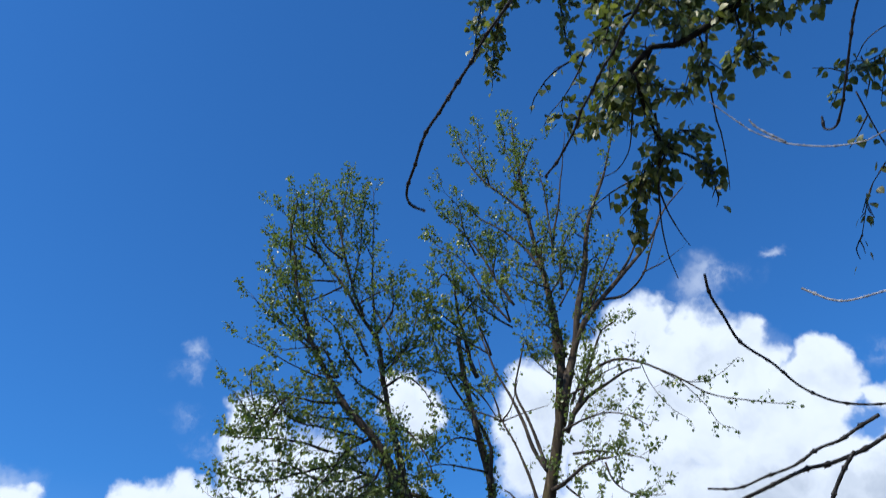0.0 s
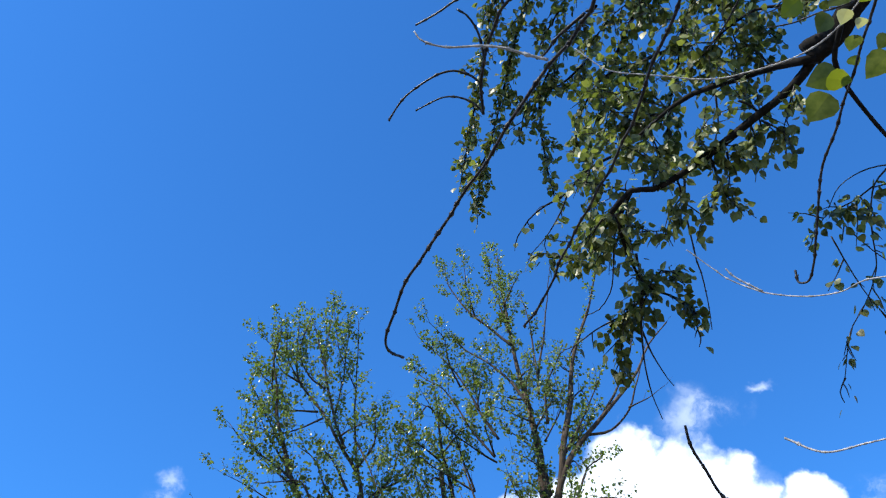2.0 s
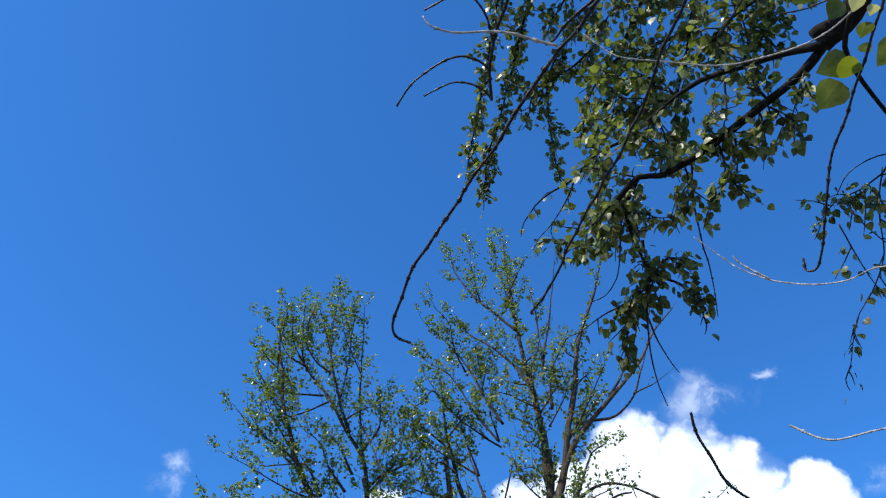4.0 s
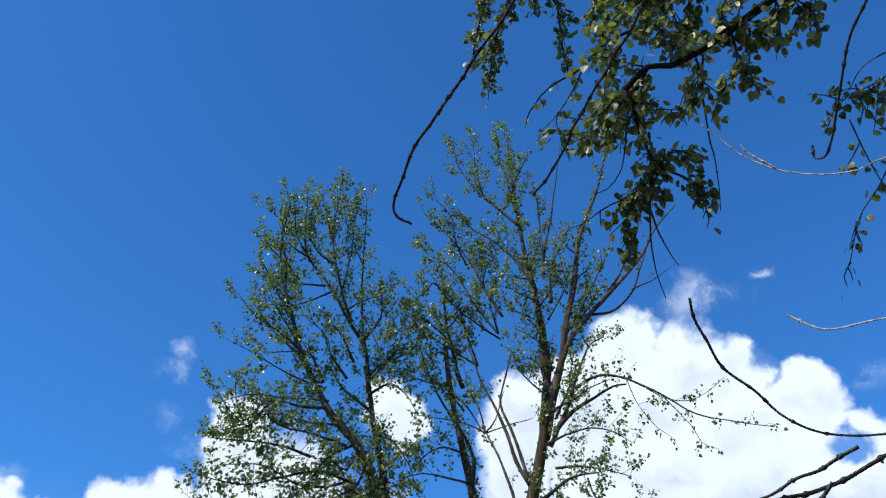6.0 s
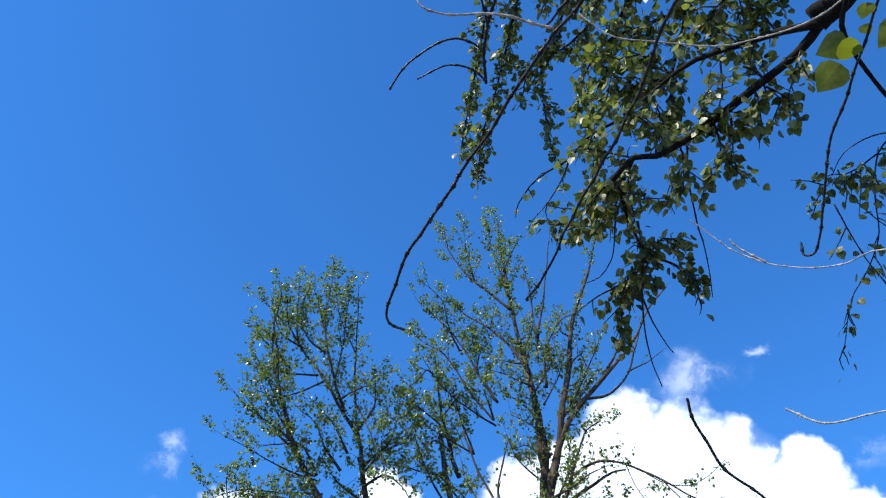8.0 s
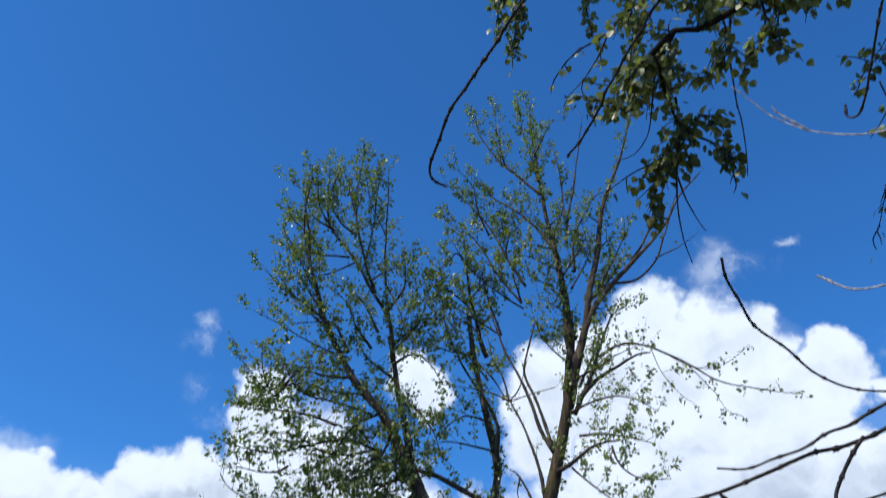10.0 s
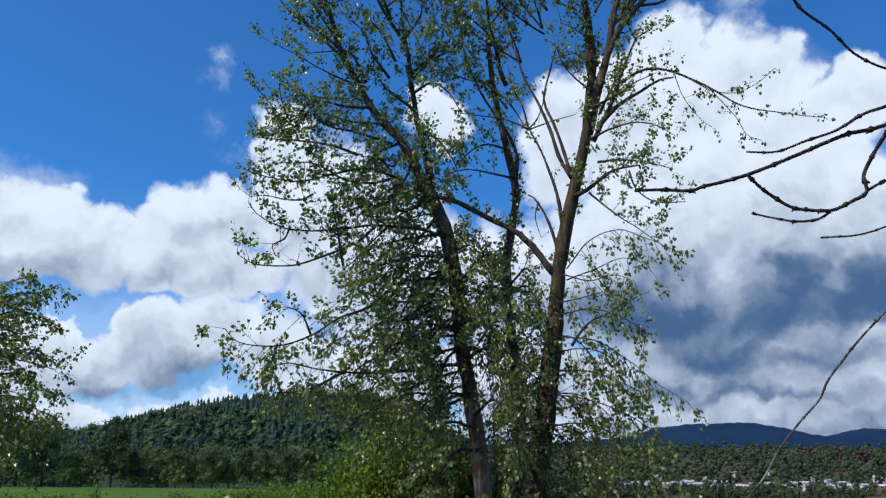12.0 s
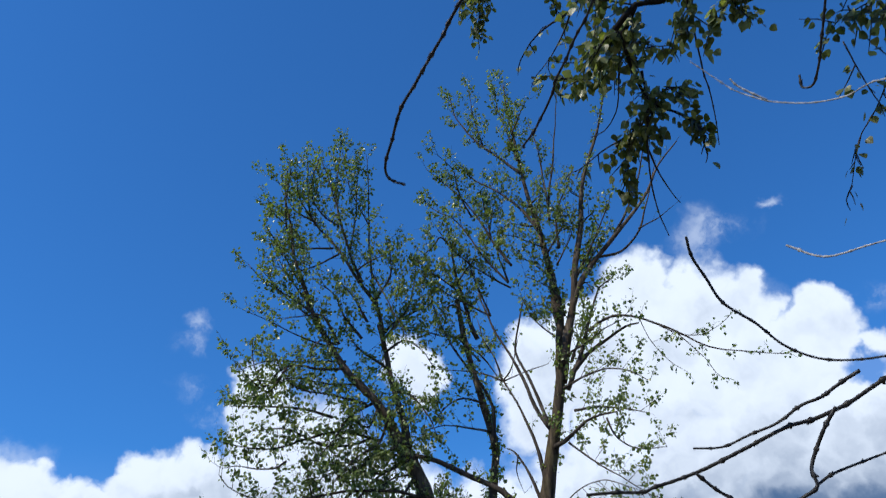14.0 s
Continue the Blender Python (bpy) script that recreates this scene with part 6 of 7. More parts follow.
limb(poplar_middle, "limb", 0.03, 0.006, "droop", [(1.23, 15.20, 2.86), (0.88, 14.40, 2.69), (0.65, 13.60, 2.28)])
limb(poplar_left, "pale_twig", 0.016, 0.007, None, [(0.42, 14.25, 3.95), (0.66, 13.95, 3.70), (0.74, 13.90, 3.20), (0.76, 13.90, 2.50)], label="pale bare twig beside the trunk")
# leafy boughs that fill the lower crown between the trunks and the meadow
limb(poplar_left, "limb", 0.018, 0.005, "dense", [(0.17, 14.30, 4.70), (-0.41, 14.12, 4.96), (-0.97, 13.95, 4.72), (-1.50, 13.78, 4.21), (-1.84, 13.60, 3.80)])
limb(poplar_left, "limb", 0.018, 0.005, "low_leaf", [(0.22, 14.30, 4.21), (-0.31, 14.18, 4.28), (-0.87, 14.05, 3.88), (-1.31, 13.93, 3.30), (-1.56, 13.80, 2.83)])
limb(poplar_left, "limb", 0.018, 0.005, "dense", [(0.25, 14.40, 3.93), (-0.12, 14.57, 3.86), (-0.51, 14.73, 3.40), (-0.80, 14.90, 2.73)])
limb(poplar_left, "limb", 0.018, 0.005, "low_leaf", [(0.05, 14.40, 5.53), (-0.52, 14.57, 5.68), (-1.03, 14.73, 5.41), (-1.44, 14.90, 4.93)])
limb(poplar_left, "limb", 0.018, 0.005, "dense", [(0.17, 14.40, 4.82), (-0.12, 14.17, 4.47), (-0.35, 13.93, 3.86), (-0.47, 13.70, 3.09)])
limb(poplar_left, "limb", 0.018, 0.005, "low_leaf", [(0.36, 14.40, 3.35), (-0.02, 14.25, 3.15), (-0.39, 14.10, 2.67), (-0.74, 13.95, 2.21), (-1.09, 13.80, 1.94)])
limb(poplar_left, "limb", 0.018, 0.005, "dense", [(0.13, 14.50, 5.25), (-0.32, 14.65, 4.88), (-0.82, 14.80, 4.40), (-1.22, 14.95, 3.72), (-1.42, 15.10, 3.14)])
limb(poplar_left, "limb", 0.018, 0.005, "low_leaf", [(0.25, 14.40, 3.93), (0.45, 14.20, 3.90), (0.63, 14.00, 3.49), (0.75, 13.80, 2.92)])
limb(poplar_left, "limb", 0.018, 0.005, "dense", [(0.17, 14.40, 4.82), (0.46, 14.27, 4.89), (0.65, 14.13, 4.57), (0.75, 14.00, 4.06)])
limb(poplar_left, "limb", 0.018, 0.005, "low_leaf", [(0.08, 14.40, 5.63), (0.37, 14.30, 5.71), (0.61, 14.20, 5.38), (0.71, 14.10, 4.85)])
limb(poplar_left, "limb", 0.018, 0.005, "dense", [(-0.17, 14.40, 6.31), (-0.61, 14.23, 6.20), (-0.90, 14.07, 5.84), (-1.07, 13.90, 5.29)])
limb(poplar_left, "limb", 0.018, 0.005, "low_leaf", [(0.17, 14.40, 4.52), (-0.16, 14.23, 4.10), (-0.30, 14.07, 3.50), (-0.25, 13.90, 2.75)])
limb(poplar_left, "limb", 0.018, 0.005, "dense", [(0.29, 14.40, 3.74), (0.07, 14.27, 3.34), (-0.11, 14.13, 2.77), (-0.15, 14.00, 2.21)])
limb(poplar_left, "limb", 0.018, 0.005, "low_leaf", [(-0.42, 14.30, 6.64), (-0.81, 14.10, 6.57), (-1.28, 13.90, 6.20), (-1.72, 13.70, 5.63)])
limb(poplar_left, "limb", 0.018, 0.005, "dense", [(0.22, 14.50, 4.15), (-0.61, 14.60, 4.56), (-1.40, 14.70, 3.98), (-1.88, 14.80, 3.40), (-2.18, 14.90, 3.02)])
limb(poplar_left, "limb", 0.018, 0.005, "low_leaf", [(0.18, 14.50, 5.05), (-0.62, 14.57, 5.37), (-1.32, 14.65, 5.19), (-1.92, 14.73, 4.79), (-2.32, 14.80, 4.50)])
limb(poplar_left, "limb", 0.018, 0.005, "dense", [(0.36, 14.40, 3.16), (-0.12, 14.53, 3.08), (-0.70, 14.65, 3.00), (-1.28, 14.78, 2.72), (-1.67, 14.90, 2.44)])
limb(poplar_right, "limb", 0.016, 0.005, "low_leaf", [(1.55, 14.00, 3.03), (1.77, 13.88, 3.11), (2.06, 13.75, 2.82), (2.29, 13.62, 2.37), (2.43, 13.50, 1.93)])
limb(poplar_right, "limb", 0.016, 0.005, "low_leaf", [(1.75, 14.00, 4.06), (2.03, 13.90, 4.04), (2.37, 13.80, 3.65), (2.60, 13.70, 3.09), (2.69, 13.60, 2.54)])
limb(poplar_right, "limb", 0.016, 0.005, "low_leaf", [(1.45, 14.00, 2.57), (1.61, 13.85, 2.65), (1.81, 13.70, 2.37), (1.91, 13.55, 1.85), (1.96, 13.40, 1.43)])
limb(poplar_right, "limb", 0.016, 0.005, "low_leaf", [(1.24, 15.20, 3.66), (1.43, 15.00, 3.73), (1.60, 14.80, 3.40), (1.66, 14.60, 2.80)])
limb(poplar_right, "limb", 0.016, 0.005, "low_leaf", [(1.55, 14.00, 3.12), (1.35, 13.83, 3.10), (1.19, 13.67, 2.73), (1.08, 13.50, 2.19)])
limb(poplar_beside, "trunk", 0.16, 0.05, None, [(-8.6, 12.0, -0.05), (-8.5, 12.0, 2.0), (-8.7, 12.1, 4.5), (-8.6, 12.0, 7.0)])
limb(poplar_beside, "limb", 0.03, 0.005, "hung", [(-8.60, 12.05, 4.61), (-6.83, 12.00, 4.11), (-6.13, 11.87, 4.25), (-5.74, 11.73, 4.23), (-5.42, 11.60, 4.33)])
limb(poplar_beside, "limb", 0.03, 0.005, "hung", [(-8.60, 12.05, 4.36), (-6.79, 12.00, 3.86), (-6.18, 11.87, 4.00), (-5.79, 11.73, 3.93), (-5.35, 11.60, 3.72)])
limb(poplar_beside, "limb", 0.03, 0.005, "hung", [(-8.60, 12.05, 4.78), (-6.85, 12.00, 4.28), (-6.31, 11.87, 4.41), (-6.08, 11.73, 4.42), (-5.86, 11.60, 4.43)])
limb(poplar_beside, "limb", 0.03, 0.005, "hung", [(-8.60, 12.05, 3.88), (-6.73, 12.00, 3.38), (-6.10, 11.87, 3.36), (-5.73, 11.73, 3.42), (-5.32, 11.60, 3.25)])
limb(poplar_beside, "limb", 0.03, 0.005, "hung", [(-8.60, 12.05, 4.04), (-6.75, 12.00, 3.54), (-6.17, 11.80, 3.55), (-5.84, 11.60, 3.55)])
limb(poplar_beside, "limb", 0.03, 0.005, "hung", [(-8.60, 12.05, 3.56), (-6.69, 12.00, 3.06), (-5.99, 11.87, 3.12), (-5.51, 11.73, 2.87), (-5.15, 11.60, 2.78)])
limb(poplar_beside, "limb", 0.03, 0.005, "hung", [(-8.60, 12.05, 3.24), (-6.64, 12.00, 2.74), (-6.03, 11.87, 2.81), (-5.55, 11.73, 2.60), (-5.21, 11.60, 2.49)])
limb(poplar_beside, "limb", 0.03, 0.005, "hung", [(-8.60, 12.05, 4.20), (-6.77, 12.00, 3.70), (-6.32, 11.87, 3.84), (-6.04, 11.73, 4.06), (-5.90, 11.60, 4.11)])
limb(poplar_beside, "limb", 0.03, 0.005, "hung", [(-8.60, 12.05, 2.93), (-6.68, 12.00, 2.43), (-6.08, 11.87, 2.57), (-5.69, 11.73, 2.41), (-5.33, 11.60, 2.48)])
limb(poplar_beside, "limb", 0.03, 0.005, "hung", [(-8.60, 12.05, 2.62), (-6.64, 12.00, 2.12), (-6.00, 11.80, 2.19), (-5.66, 11.60, 2.10)])
for z, y, tip in ((3.3, 12.3, -5.55), (2.9, 11.5, -5.75), (2.5, 12.2, -5.60), (2.2, 11.6, -5.80), (1.9, 12.0, -5.70), (3.7, 11.8, -5.85)):
    limb(poplar_beside, "limb", 0.028, 0.005, "low_leaf", [(-8.60, 12.05, z + 0.7), (-7.2, y, z + 0.25), (-6.4, y - 0.1, z + 0.1), (tip, y - 0.2, z - 0.1)])
for one in (poplar_right, poplar_middle, poplar_left, poplar_beside):
    leafed(one, clear=(0.62, 14.4, 3.9))

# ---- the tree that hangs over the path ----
overhanging_poplar = tree("overhanging_poplar", (3.10, 0.60, 0), "overhanging poplar, bark painted shade-dark, with drooping leaf clusters and bare budded shoots", dict([("", BARK_TWIG_SHADED), ("trunk", BARK_NEAR_SHADED), ("limb", BARK_NEAR_SHADED), ("branch", BARK_NEAR_SHADED), ("pale_shoot", BARK_PALE_SUNLIT), ("grey_shoot", BARK_GREY_SUNLIT)]), LEAF_NEAR, LEAF_FINE, 0.039)

def big_leaf(at, toward, size, mat=None, label=""):
    p = np.array([at]) - STORE[overhanging_poplar.name]["base"]
    up = nrg.normal(0, 0.22, (1, 3)) + np.array((-0.4, -0.25, -0.85)) * rng.choice((-1, 1))
    return part("leaf", leaf_mesh(p, np.array([toward]), up, np.array([size]), LEAF_FINE), mat or LEAF_NEAR, overhanging_poplar, label)


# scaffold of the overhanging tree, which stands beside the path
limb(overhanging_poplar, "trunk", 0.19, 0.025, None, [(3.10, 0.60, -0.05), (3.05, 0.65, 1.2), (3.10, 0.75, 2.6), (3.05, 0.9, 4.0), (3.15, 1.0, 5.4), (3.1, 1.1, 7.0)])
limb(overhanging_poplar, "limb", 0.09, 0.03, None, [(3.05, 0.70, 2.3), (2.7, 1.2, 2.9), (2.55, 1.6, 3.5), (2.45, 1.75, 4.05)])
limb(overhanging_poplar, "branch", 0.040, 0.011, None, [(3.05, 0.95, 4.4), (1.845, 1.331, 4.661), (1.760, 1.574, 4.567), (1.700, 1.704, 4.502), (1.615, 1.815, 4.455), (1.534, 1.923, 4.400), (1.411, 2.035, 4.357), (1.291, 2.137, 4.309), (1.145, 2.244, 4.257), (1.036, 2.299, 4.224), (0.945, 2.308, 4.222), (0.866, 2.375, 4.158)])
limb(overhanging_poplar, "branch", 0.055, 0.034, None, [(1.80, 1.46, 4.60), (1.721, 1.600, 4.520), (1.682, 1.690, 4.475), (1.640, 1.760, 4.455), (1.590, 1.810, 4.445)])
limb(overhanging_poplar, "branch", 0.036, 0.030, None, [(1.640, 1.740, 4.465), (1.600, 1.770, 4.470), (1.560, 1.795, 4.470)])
limb(overhanging_poplar, "branch", 0.02, 0.006, "few", [(1.598, 1.795, 4.425), (1.496, 1.890, 4.496), (1.385, 1.997, 4.557), (1.240, 2.114, 4.615), (1.130, 2.251, 4.635), (1.034, 2.395, 4.635)])
limb(overhanging_poplar, "branch", 0.016, 0.006, "tuft", [(1.758, 1.621, 4.568), (1.706, 1.635, 4.718), (1.600, 1.617, 4.906), (1.493, 1.668, 5.050)])
limb(overhanging_poplar, "branch", 0.014, 0.004, "tuft", [(1.493, 1.668, 5.050), (1.353, 1.828, 5.096), (1.287, 2.040, 5.073), (1.295, 2.222, 5.030), (1.280, 2.476, 4.932), (1.332, 2.653, 4.850)])
limb(overhanging_poplar, "branch", 0.014, 0.004, "tuft", [(1.529, 1.710, 5.133), (1.317, 1.818, 5.281), (1.213, 1.994, 5.341), (1.126, 2.219, 5.358), (1.082, 2.444, 5.350), (1.031, 2.676, 5.328)])
limb(overhanging_poplar, "branch", 0.012, 0.004, "tuft", [(1.378, 1.904, 5.451), (1.145, 1.940, 5.623), (0.958, 2.081, 5.713), (0.875, 2.287, 5.736), (0.798, 2.498, 5.744), (0.771, 2.632, 5.784)])
limb(overhanging_poplar, "branch", 0.012, 0.004, "hang", [(0.998, 2.171, 5.888), (0.683, 2.214, 6.015), (0.517, 2.475, 5.987), (0.471, 2.787, 5.894), (0.421, 3.130, 5.752), (0.366, 3.471, 5.578)])
limb(overhanging_poplar, "branch", 0.01, 0.003, "hang", [(0.761, 2.170, 5.935), (0.665, 2.465, 5.857), (0.606, 2.762, 5.749), (0.542, 3.061, 5.614), (0.472, 3.333, 5.476), (0.458, 3.548, 5.361)])
limb(overhanging_poplar, "branch", 0.008, 0.003, "hang", [(1.023, 2.319, 5.684), (0.841, 2.587, 5.607), (0.765, 2.793, 5.529), (0.795, 3.012, 5.406), (0.838, 3.179, 5.310), (0.879, 3.284, 5.260)])
limb(overhanging_poplar, "branch", 0.008, 0.003, "hang", [(1.010, 2.544, 5.549), (0.867, 2.724, 5.541), (0.712, 2.856, 5.560), (0.680, 3.050, 5.500)])
limb(overhanging_poplar, "branch", 0.01, 0.003, "tuft", [(1.307, 2.167, 5.086), (1.160, 2.302, 5.143), (0.999, 2.438, 5.191), (0.914, 2.654, 5.151), (0.906, 2.839, 5.103)])
limb(overhanging_poplar, "branch", 0.01, 0.003, "tuft", [(1.250, 2.372, 4.838), (1.149, 2.460, 4.907), (1.041, 2.569, 4.955), (0.956, 2.739, 4.941), (0.919, 2.859, 4.949)])
limb(overhanging_poplar, "branch", 0.01, 0.003, "few", [(1.108, 2.457, 4.692), (0.967, 2.533, 4.698), (0.871, 2.608, 4.684), (0.800, 2.699, 4.644), (0.700, 2.773, 4.623), (0.624, 2.842, 4.596), (0.574, 2.916, 4.555)])
limb(overhanging_poplar, "twig", 0.005, 0.002, "few", [(0.791, 2.666, 4.608), (0.754, 2.748, 4.541), (0.691, 2.831, 4.473), (0.627, 2.894, 4.423)])
limb(overhanging_poplar, "twig", 0.005, 0.002, "tuft", [(0.877, 2.585, 4.657), (0.905, 2.668, 4.574), (0.895, 2.765, 4.485), (0.820, 2.832, 4.440)])
limb(overhanging_poplar, "branch", 0.012, 0.003, "tuft", [(0.965, 2.361, 4.279), (0.924, 2.506, 4.226), (0.880, 2.618, 4.201), (0.821, 2.699, 4.209), (0.660, 2.742, 4.281)])
limb(overhanging_poplar, "branch", 0.01, 0.003, "sparse", [(0.912, 2.439, 4.225), (0.963, 2.560, 4.114), (1.047, 2.652, 4.009), (1.139, 2.670, 3.978), (1.220, 2.703, 3.931), (1.267, 2.780, 3.843)])
limb(overhanging_poplar, "twig", 0.006, 0.002, "tuft", [(1.049, 2.660, 4.015), (1.097, 2.583, 4.041), (1.143, 2.560, 4.006)])
limb(overhanging_poplar, "twig", 0.006, 0.002, "tuft", [(1.137, 2.662, 3.972), (1.193, 2.651, 3.917), (1.216, 2.646, 3.869)])
limb(overhanging_poplar, "twig", 0.006, 0.002, "hang", [(0.991, 2.539, 4.094), (1.020, 2.662, 3.985), (0.960, 2.740, 3.958), (0.952, 2.864, 3.846), (0.957, 2.939, 3.784)])
limb(overhanging_poplar, "twig", 0.007, 0.002, "few", [(1.049, 2.667, 4.006), (0.992, 2.763, 3.978), (0.885, 2.859, 3.962), (0.775, 2.961, 3.932), (0.746, 3.003, 3.948)])
limb(overhanging_poplar, "twig", 0.006, 0.002, None, [(1.014, 2.644, 3.970), (1.019, 2.751, 3.878), (1.034, 2.853, 3.780), (1.069, 2.946, 3.676), (1.111, 3.013, 3.598)])
limb(overhanging_poplar, "twig", 0.005, 0.002, None, [(1.021, 2.771, 3.893), (1.072, 2.844, 3.803), (1.129, 2.899, 3.728), (1.160, 2.925, 3.705)])
limb(overhanging_poplar, "twig", 0.005, 0.002, None, [(1.004, 2.558, 4.145), (0.939, 2.546, 4.199), (0.909, 2.724, 4.037), (0.866, 2.788, 3.996), (0.811, 2.823, 3.993)])
limb(overhanging_poplar, "twig", 0.006, 0.002, None, [(1.261, 2.454, 4.498), (1.276, 2.575, 4.409), (1.320, 2.705, 4.290), (1.372, 2.825, 4.163), (1.396, 2.900, 4.095), (1.412, 2.967, 4.037)], buds=2)
limb(overhanging_poplar, "twig", 0.005, 0.002, None, [(1.270, 2.562, 4.395), (1.224, 2.673, 4.382), (1.181, 2.783, 4.363)])
limb(overhanging_poplar, "twig", 0.006, 0.002, "tuft", [(1.259, 2.193, 4.305), (1.286, 2.238, 4.254), (1.289, 2.305, 4.192), (1.256, 2.363, 4.154)])
limb(overhanging_poplar, "twig", 0.006, 0.002, "tuft", [(1.319, 2.161, 4.303), (1.333, 2.226, 4.241), (1.325, 2.295, 4.183)])
limb(overhanging_poplar, "twig", 0.006, 0.002, "tuft", [(1.430, 2.035, 4.346), (1.490, 2.045, 4.307), (1.529, 2.059, 4.273)])
limb(overhanging_poplar, "twig", 0.006, 0.002, "few", [(1.347, 1.995, 4.418), (1.421, 2.024, 4.405), (1.460, 2.134, 4.345), (1.434, 2.181, 4.367)])
limb(overhanging_poplar, "twig", 0.005, 0.002, "few", [(1.299, 2.051, 4.531), (1.317, 2.139, 4.458), (1.292, 2.253, 4.377)])
limb(overhanging_poplar, "branch", 0.01, 0.003, "tuft", [(1.662, 1.593, 4.638), (1.565, 1.718, 4.683), (1.449, 1.792, 4.759), (1.332, 1.942, 4.782), (1.290, 2.059, 4.787)])
limb(overhanging_poplar, "branch", 0.008, 0.003, "tuft", [(1.334, 1.801, 5.046), (1.393, 1.913, 4.961), (1.551, 1.939, 4.875), (1.598, 1.968, 4.834)])
limb(overhanging_poplar, "branch", 0.012, 0.006, None, [(1.611, 1.635, 4.386), (1.643, 1.778, 4.383), (1.732, 1.890, 4.361), (1.839, 1.987, 4.333), (1.963, 2.086, 4.283), (2.121, 2.177, 4.205)])
limb(overhanging_poplar, "twig", 0.005, 0.002, "few", [(2.059, 2.136, 4.439), (2.045, 2.250, 4.356), (1.998, 2.339, 4.314), (1.998, 2.478, 4.184), (2.014, 2.586, 4.058), (1.975, 2.697, 3.965), (1.924, 2.794, 3.890), (1.897, 2.918, 3.747)])
limb(overhanging_poplar, "twig", 0.004, 0.002, "sparse", [(1.924, 2.794, 3.890), (1.912, 2.842, 3.838), (1.929, 2.856, 3.804)])
limb(overhanging_poplar, "twig", 0.004, 0.002, "sparse", [(1.900, 2.917, 3.746), (1.878, 2.960, 3.704), (1.890, 2.980, 3.662)])
limb(overhanging_poplar, "twig", 0.004, 0.002, "few", [(1.815, 2.485, 4.155), (1.882, 2.556, 4.029), (1.937, 2.603, 3.932), (2.022, 2.646, 3.805)])
limb(overhanging_poplar, "twig", 0.004, 0.002, "tuft", [(1.998, 2.339, 4.314), (1.926, 2.420, 4.295), (1.849, 2.483, 4.289), (1.801, 2.553, 4.255)])
limb(overhanging_poplar, "twig", 0.004, 0.002, "few", [(1.867, 2.441, 4.316), (1.909, 2.496, 4.234), (2.041, 2.542, 4.083), (2.113, 2.543, 4.021)])
limb(overhanging_poplar, "twig", 0.004, 0.002, None, [(2.103, 2.227, 4.332), (1.977, 2.294, 4.370), (1.885, 2.382, 4.358), (1.848, 2.466, 4.306)])
limb(overhanging_poplar, "twig", 0.005, 0.002, "tuft", [(1.534, 1.901, 4.389), (1.522, 1.966, 4.349), (1.509, 2.040, 4.301)])
limb(overhanging_poplar, "twig", 0.005, 0.002, "tuft", [(1.467, 2.074, 4.434), (1.402, 2.027, 4.501), (1.356, 1.982, 4.554)])
limb(overhanging_poplar, "twig", 0.005, 0.002, "tuft", [(1.218, 2.220, 4.301), (1.213, 2.133, 4.374), (1.251, 2.071, 4.406)])
limb(overhanging_poplar, "twig", 0.005, 0.002, "tuft", [(1.052, 2.338, 4.267), (1.049, 2.257, 4.339), (1.004, 2.230, 4.378), (0.914, 2.211, 4.425)])
limb(overhanging_poplar, "twig", 0.005, 0.002, "tuft", [(0.990, 2.426, 4.351), (0.875, 2.428, 4.387), (0.781, 2.425, 4.417)])
limb(overhanging_poplar, "twig", 0.005, 0.002, "tuft", [(0.943, 2.382, 4.267), (0.968, 2.445, 4.199), (1.034, 2.465, 4.153), (1.099, 2.451, 4.141)])
limb(overhanging_poplar, "twig", 0.005, 0.002, "tuft", [(0.923, 2.437, 4.223), (0.856, 2.465, 4.217), (0.812, 2.523, 4.174)])
limb(overhanging_poplar, "twig", 0.005, 0.002, "tuft", [(1.137, 2.282, 4.283), (1.160, 2.337, 4.223), (1.141, 2.392, 4.180)])
limb(overhanging_poplar, "twig", 0.005, 0.002, "tuft", [(1.392, 2.054, 4.352), (1.415, 2.100, 4.303), (1.359, 2.150, 4.292)])
limb(overhanging_poplar, "twig", 0.005, 0.002, "tuft", [(1.532, 1.972, 4.606), (1.487, 1.936, 4.652), (1.422, 1.913, 4.698)])
limb(overhanging_poplar, "twig", 0.005, 0.002, "tuft", [(1.343, 2.147, 4.705), (1.314, 2.074, 4.767), (1.264, 2.024, 4.820), (1.236, 1.970, 4.865)])
limb(overhanging_poplar, "twig", 0.005, 0.002, "tuft", [(1.221, 2.315, 4.762), (1.145, 2.269, 4.824), (1.072, 2.261, 4.854)])
limb(overhanging_poplar, "twig", 0.005, 0.002, "tuft", [(1.102, 2.334, 4.660), (1.153, 2.401, 4.587), (1.180, 2.453, 4.533)])
limb(overhanging_poplar, "twig", 0.005, 0.002, "tuft", [(1.035, 2.470, 4.706), (0.960, 2.463, 4.736), (0.883, 2.434, 4.780)])
limb(overhanging_poplar, "twig", 0.005, 0.002, "tuft", [(1.428, 2.098, 4.701), (1.441, 2.007, 4.757), (1.411, 1.934, 4.816)])
limb(overhanging_poplar, "twig", 0.005, 0.002, "tuft", [(1.123, 2.373, 5.011), (1.022, 2.411, 5.015), (0.949, 2.509, 4.963)])
limb(overhanging_poplar, "twig", 0.005, 0.002, "tuft", [(1.299, 2.082, 5.142), (1.175, 2.081, 5.185), (1.069, 2.032, 5.246)])
limb(overhanging_poplar, "twig", 0.005, 0.002, "tuft", [(1.245, 2.085, 5.399), (1.094, 2.154, 5.406), (0.995, 2.261, 5.369), (0.948, 2.360, 5.319)])
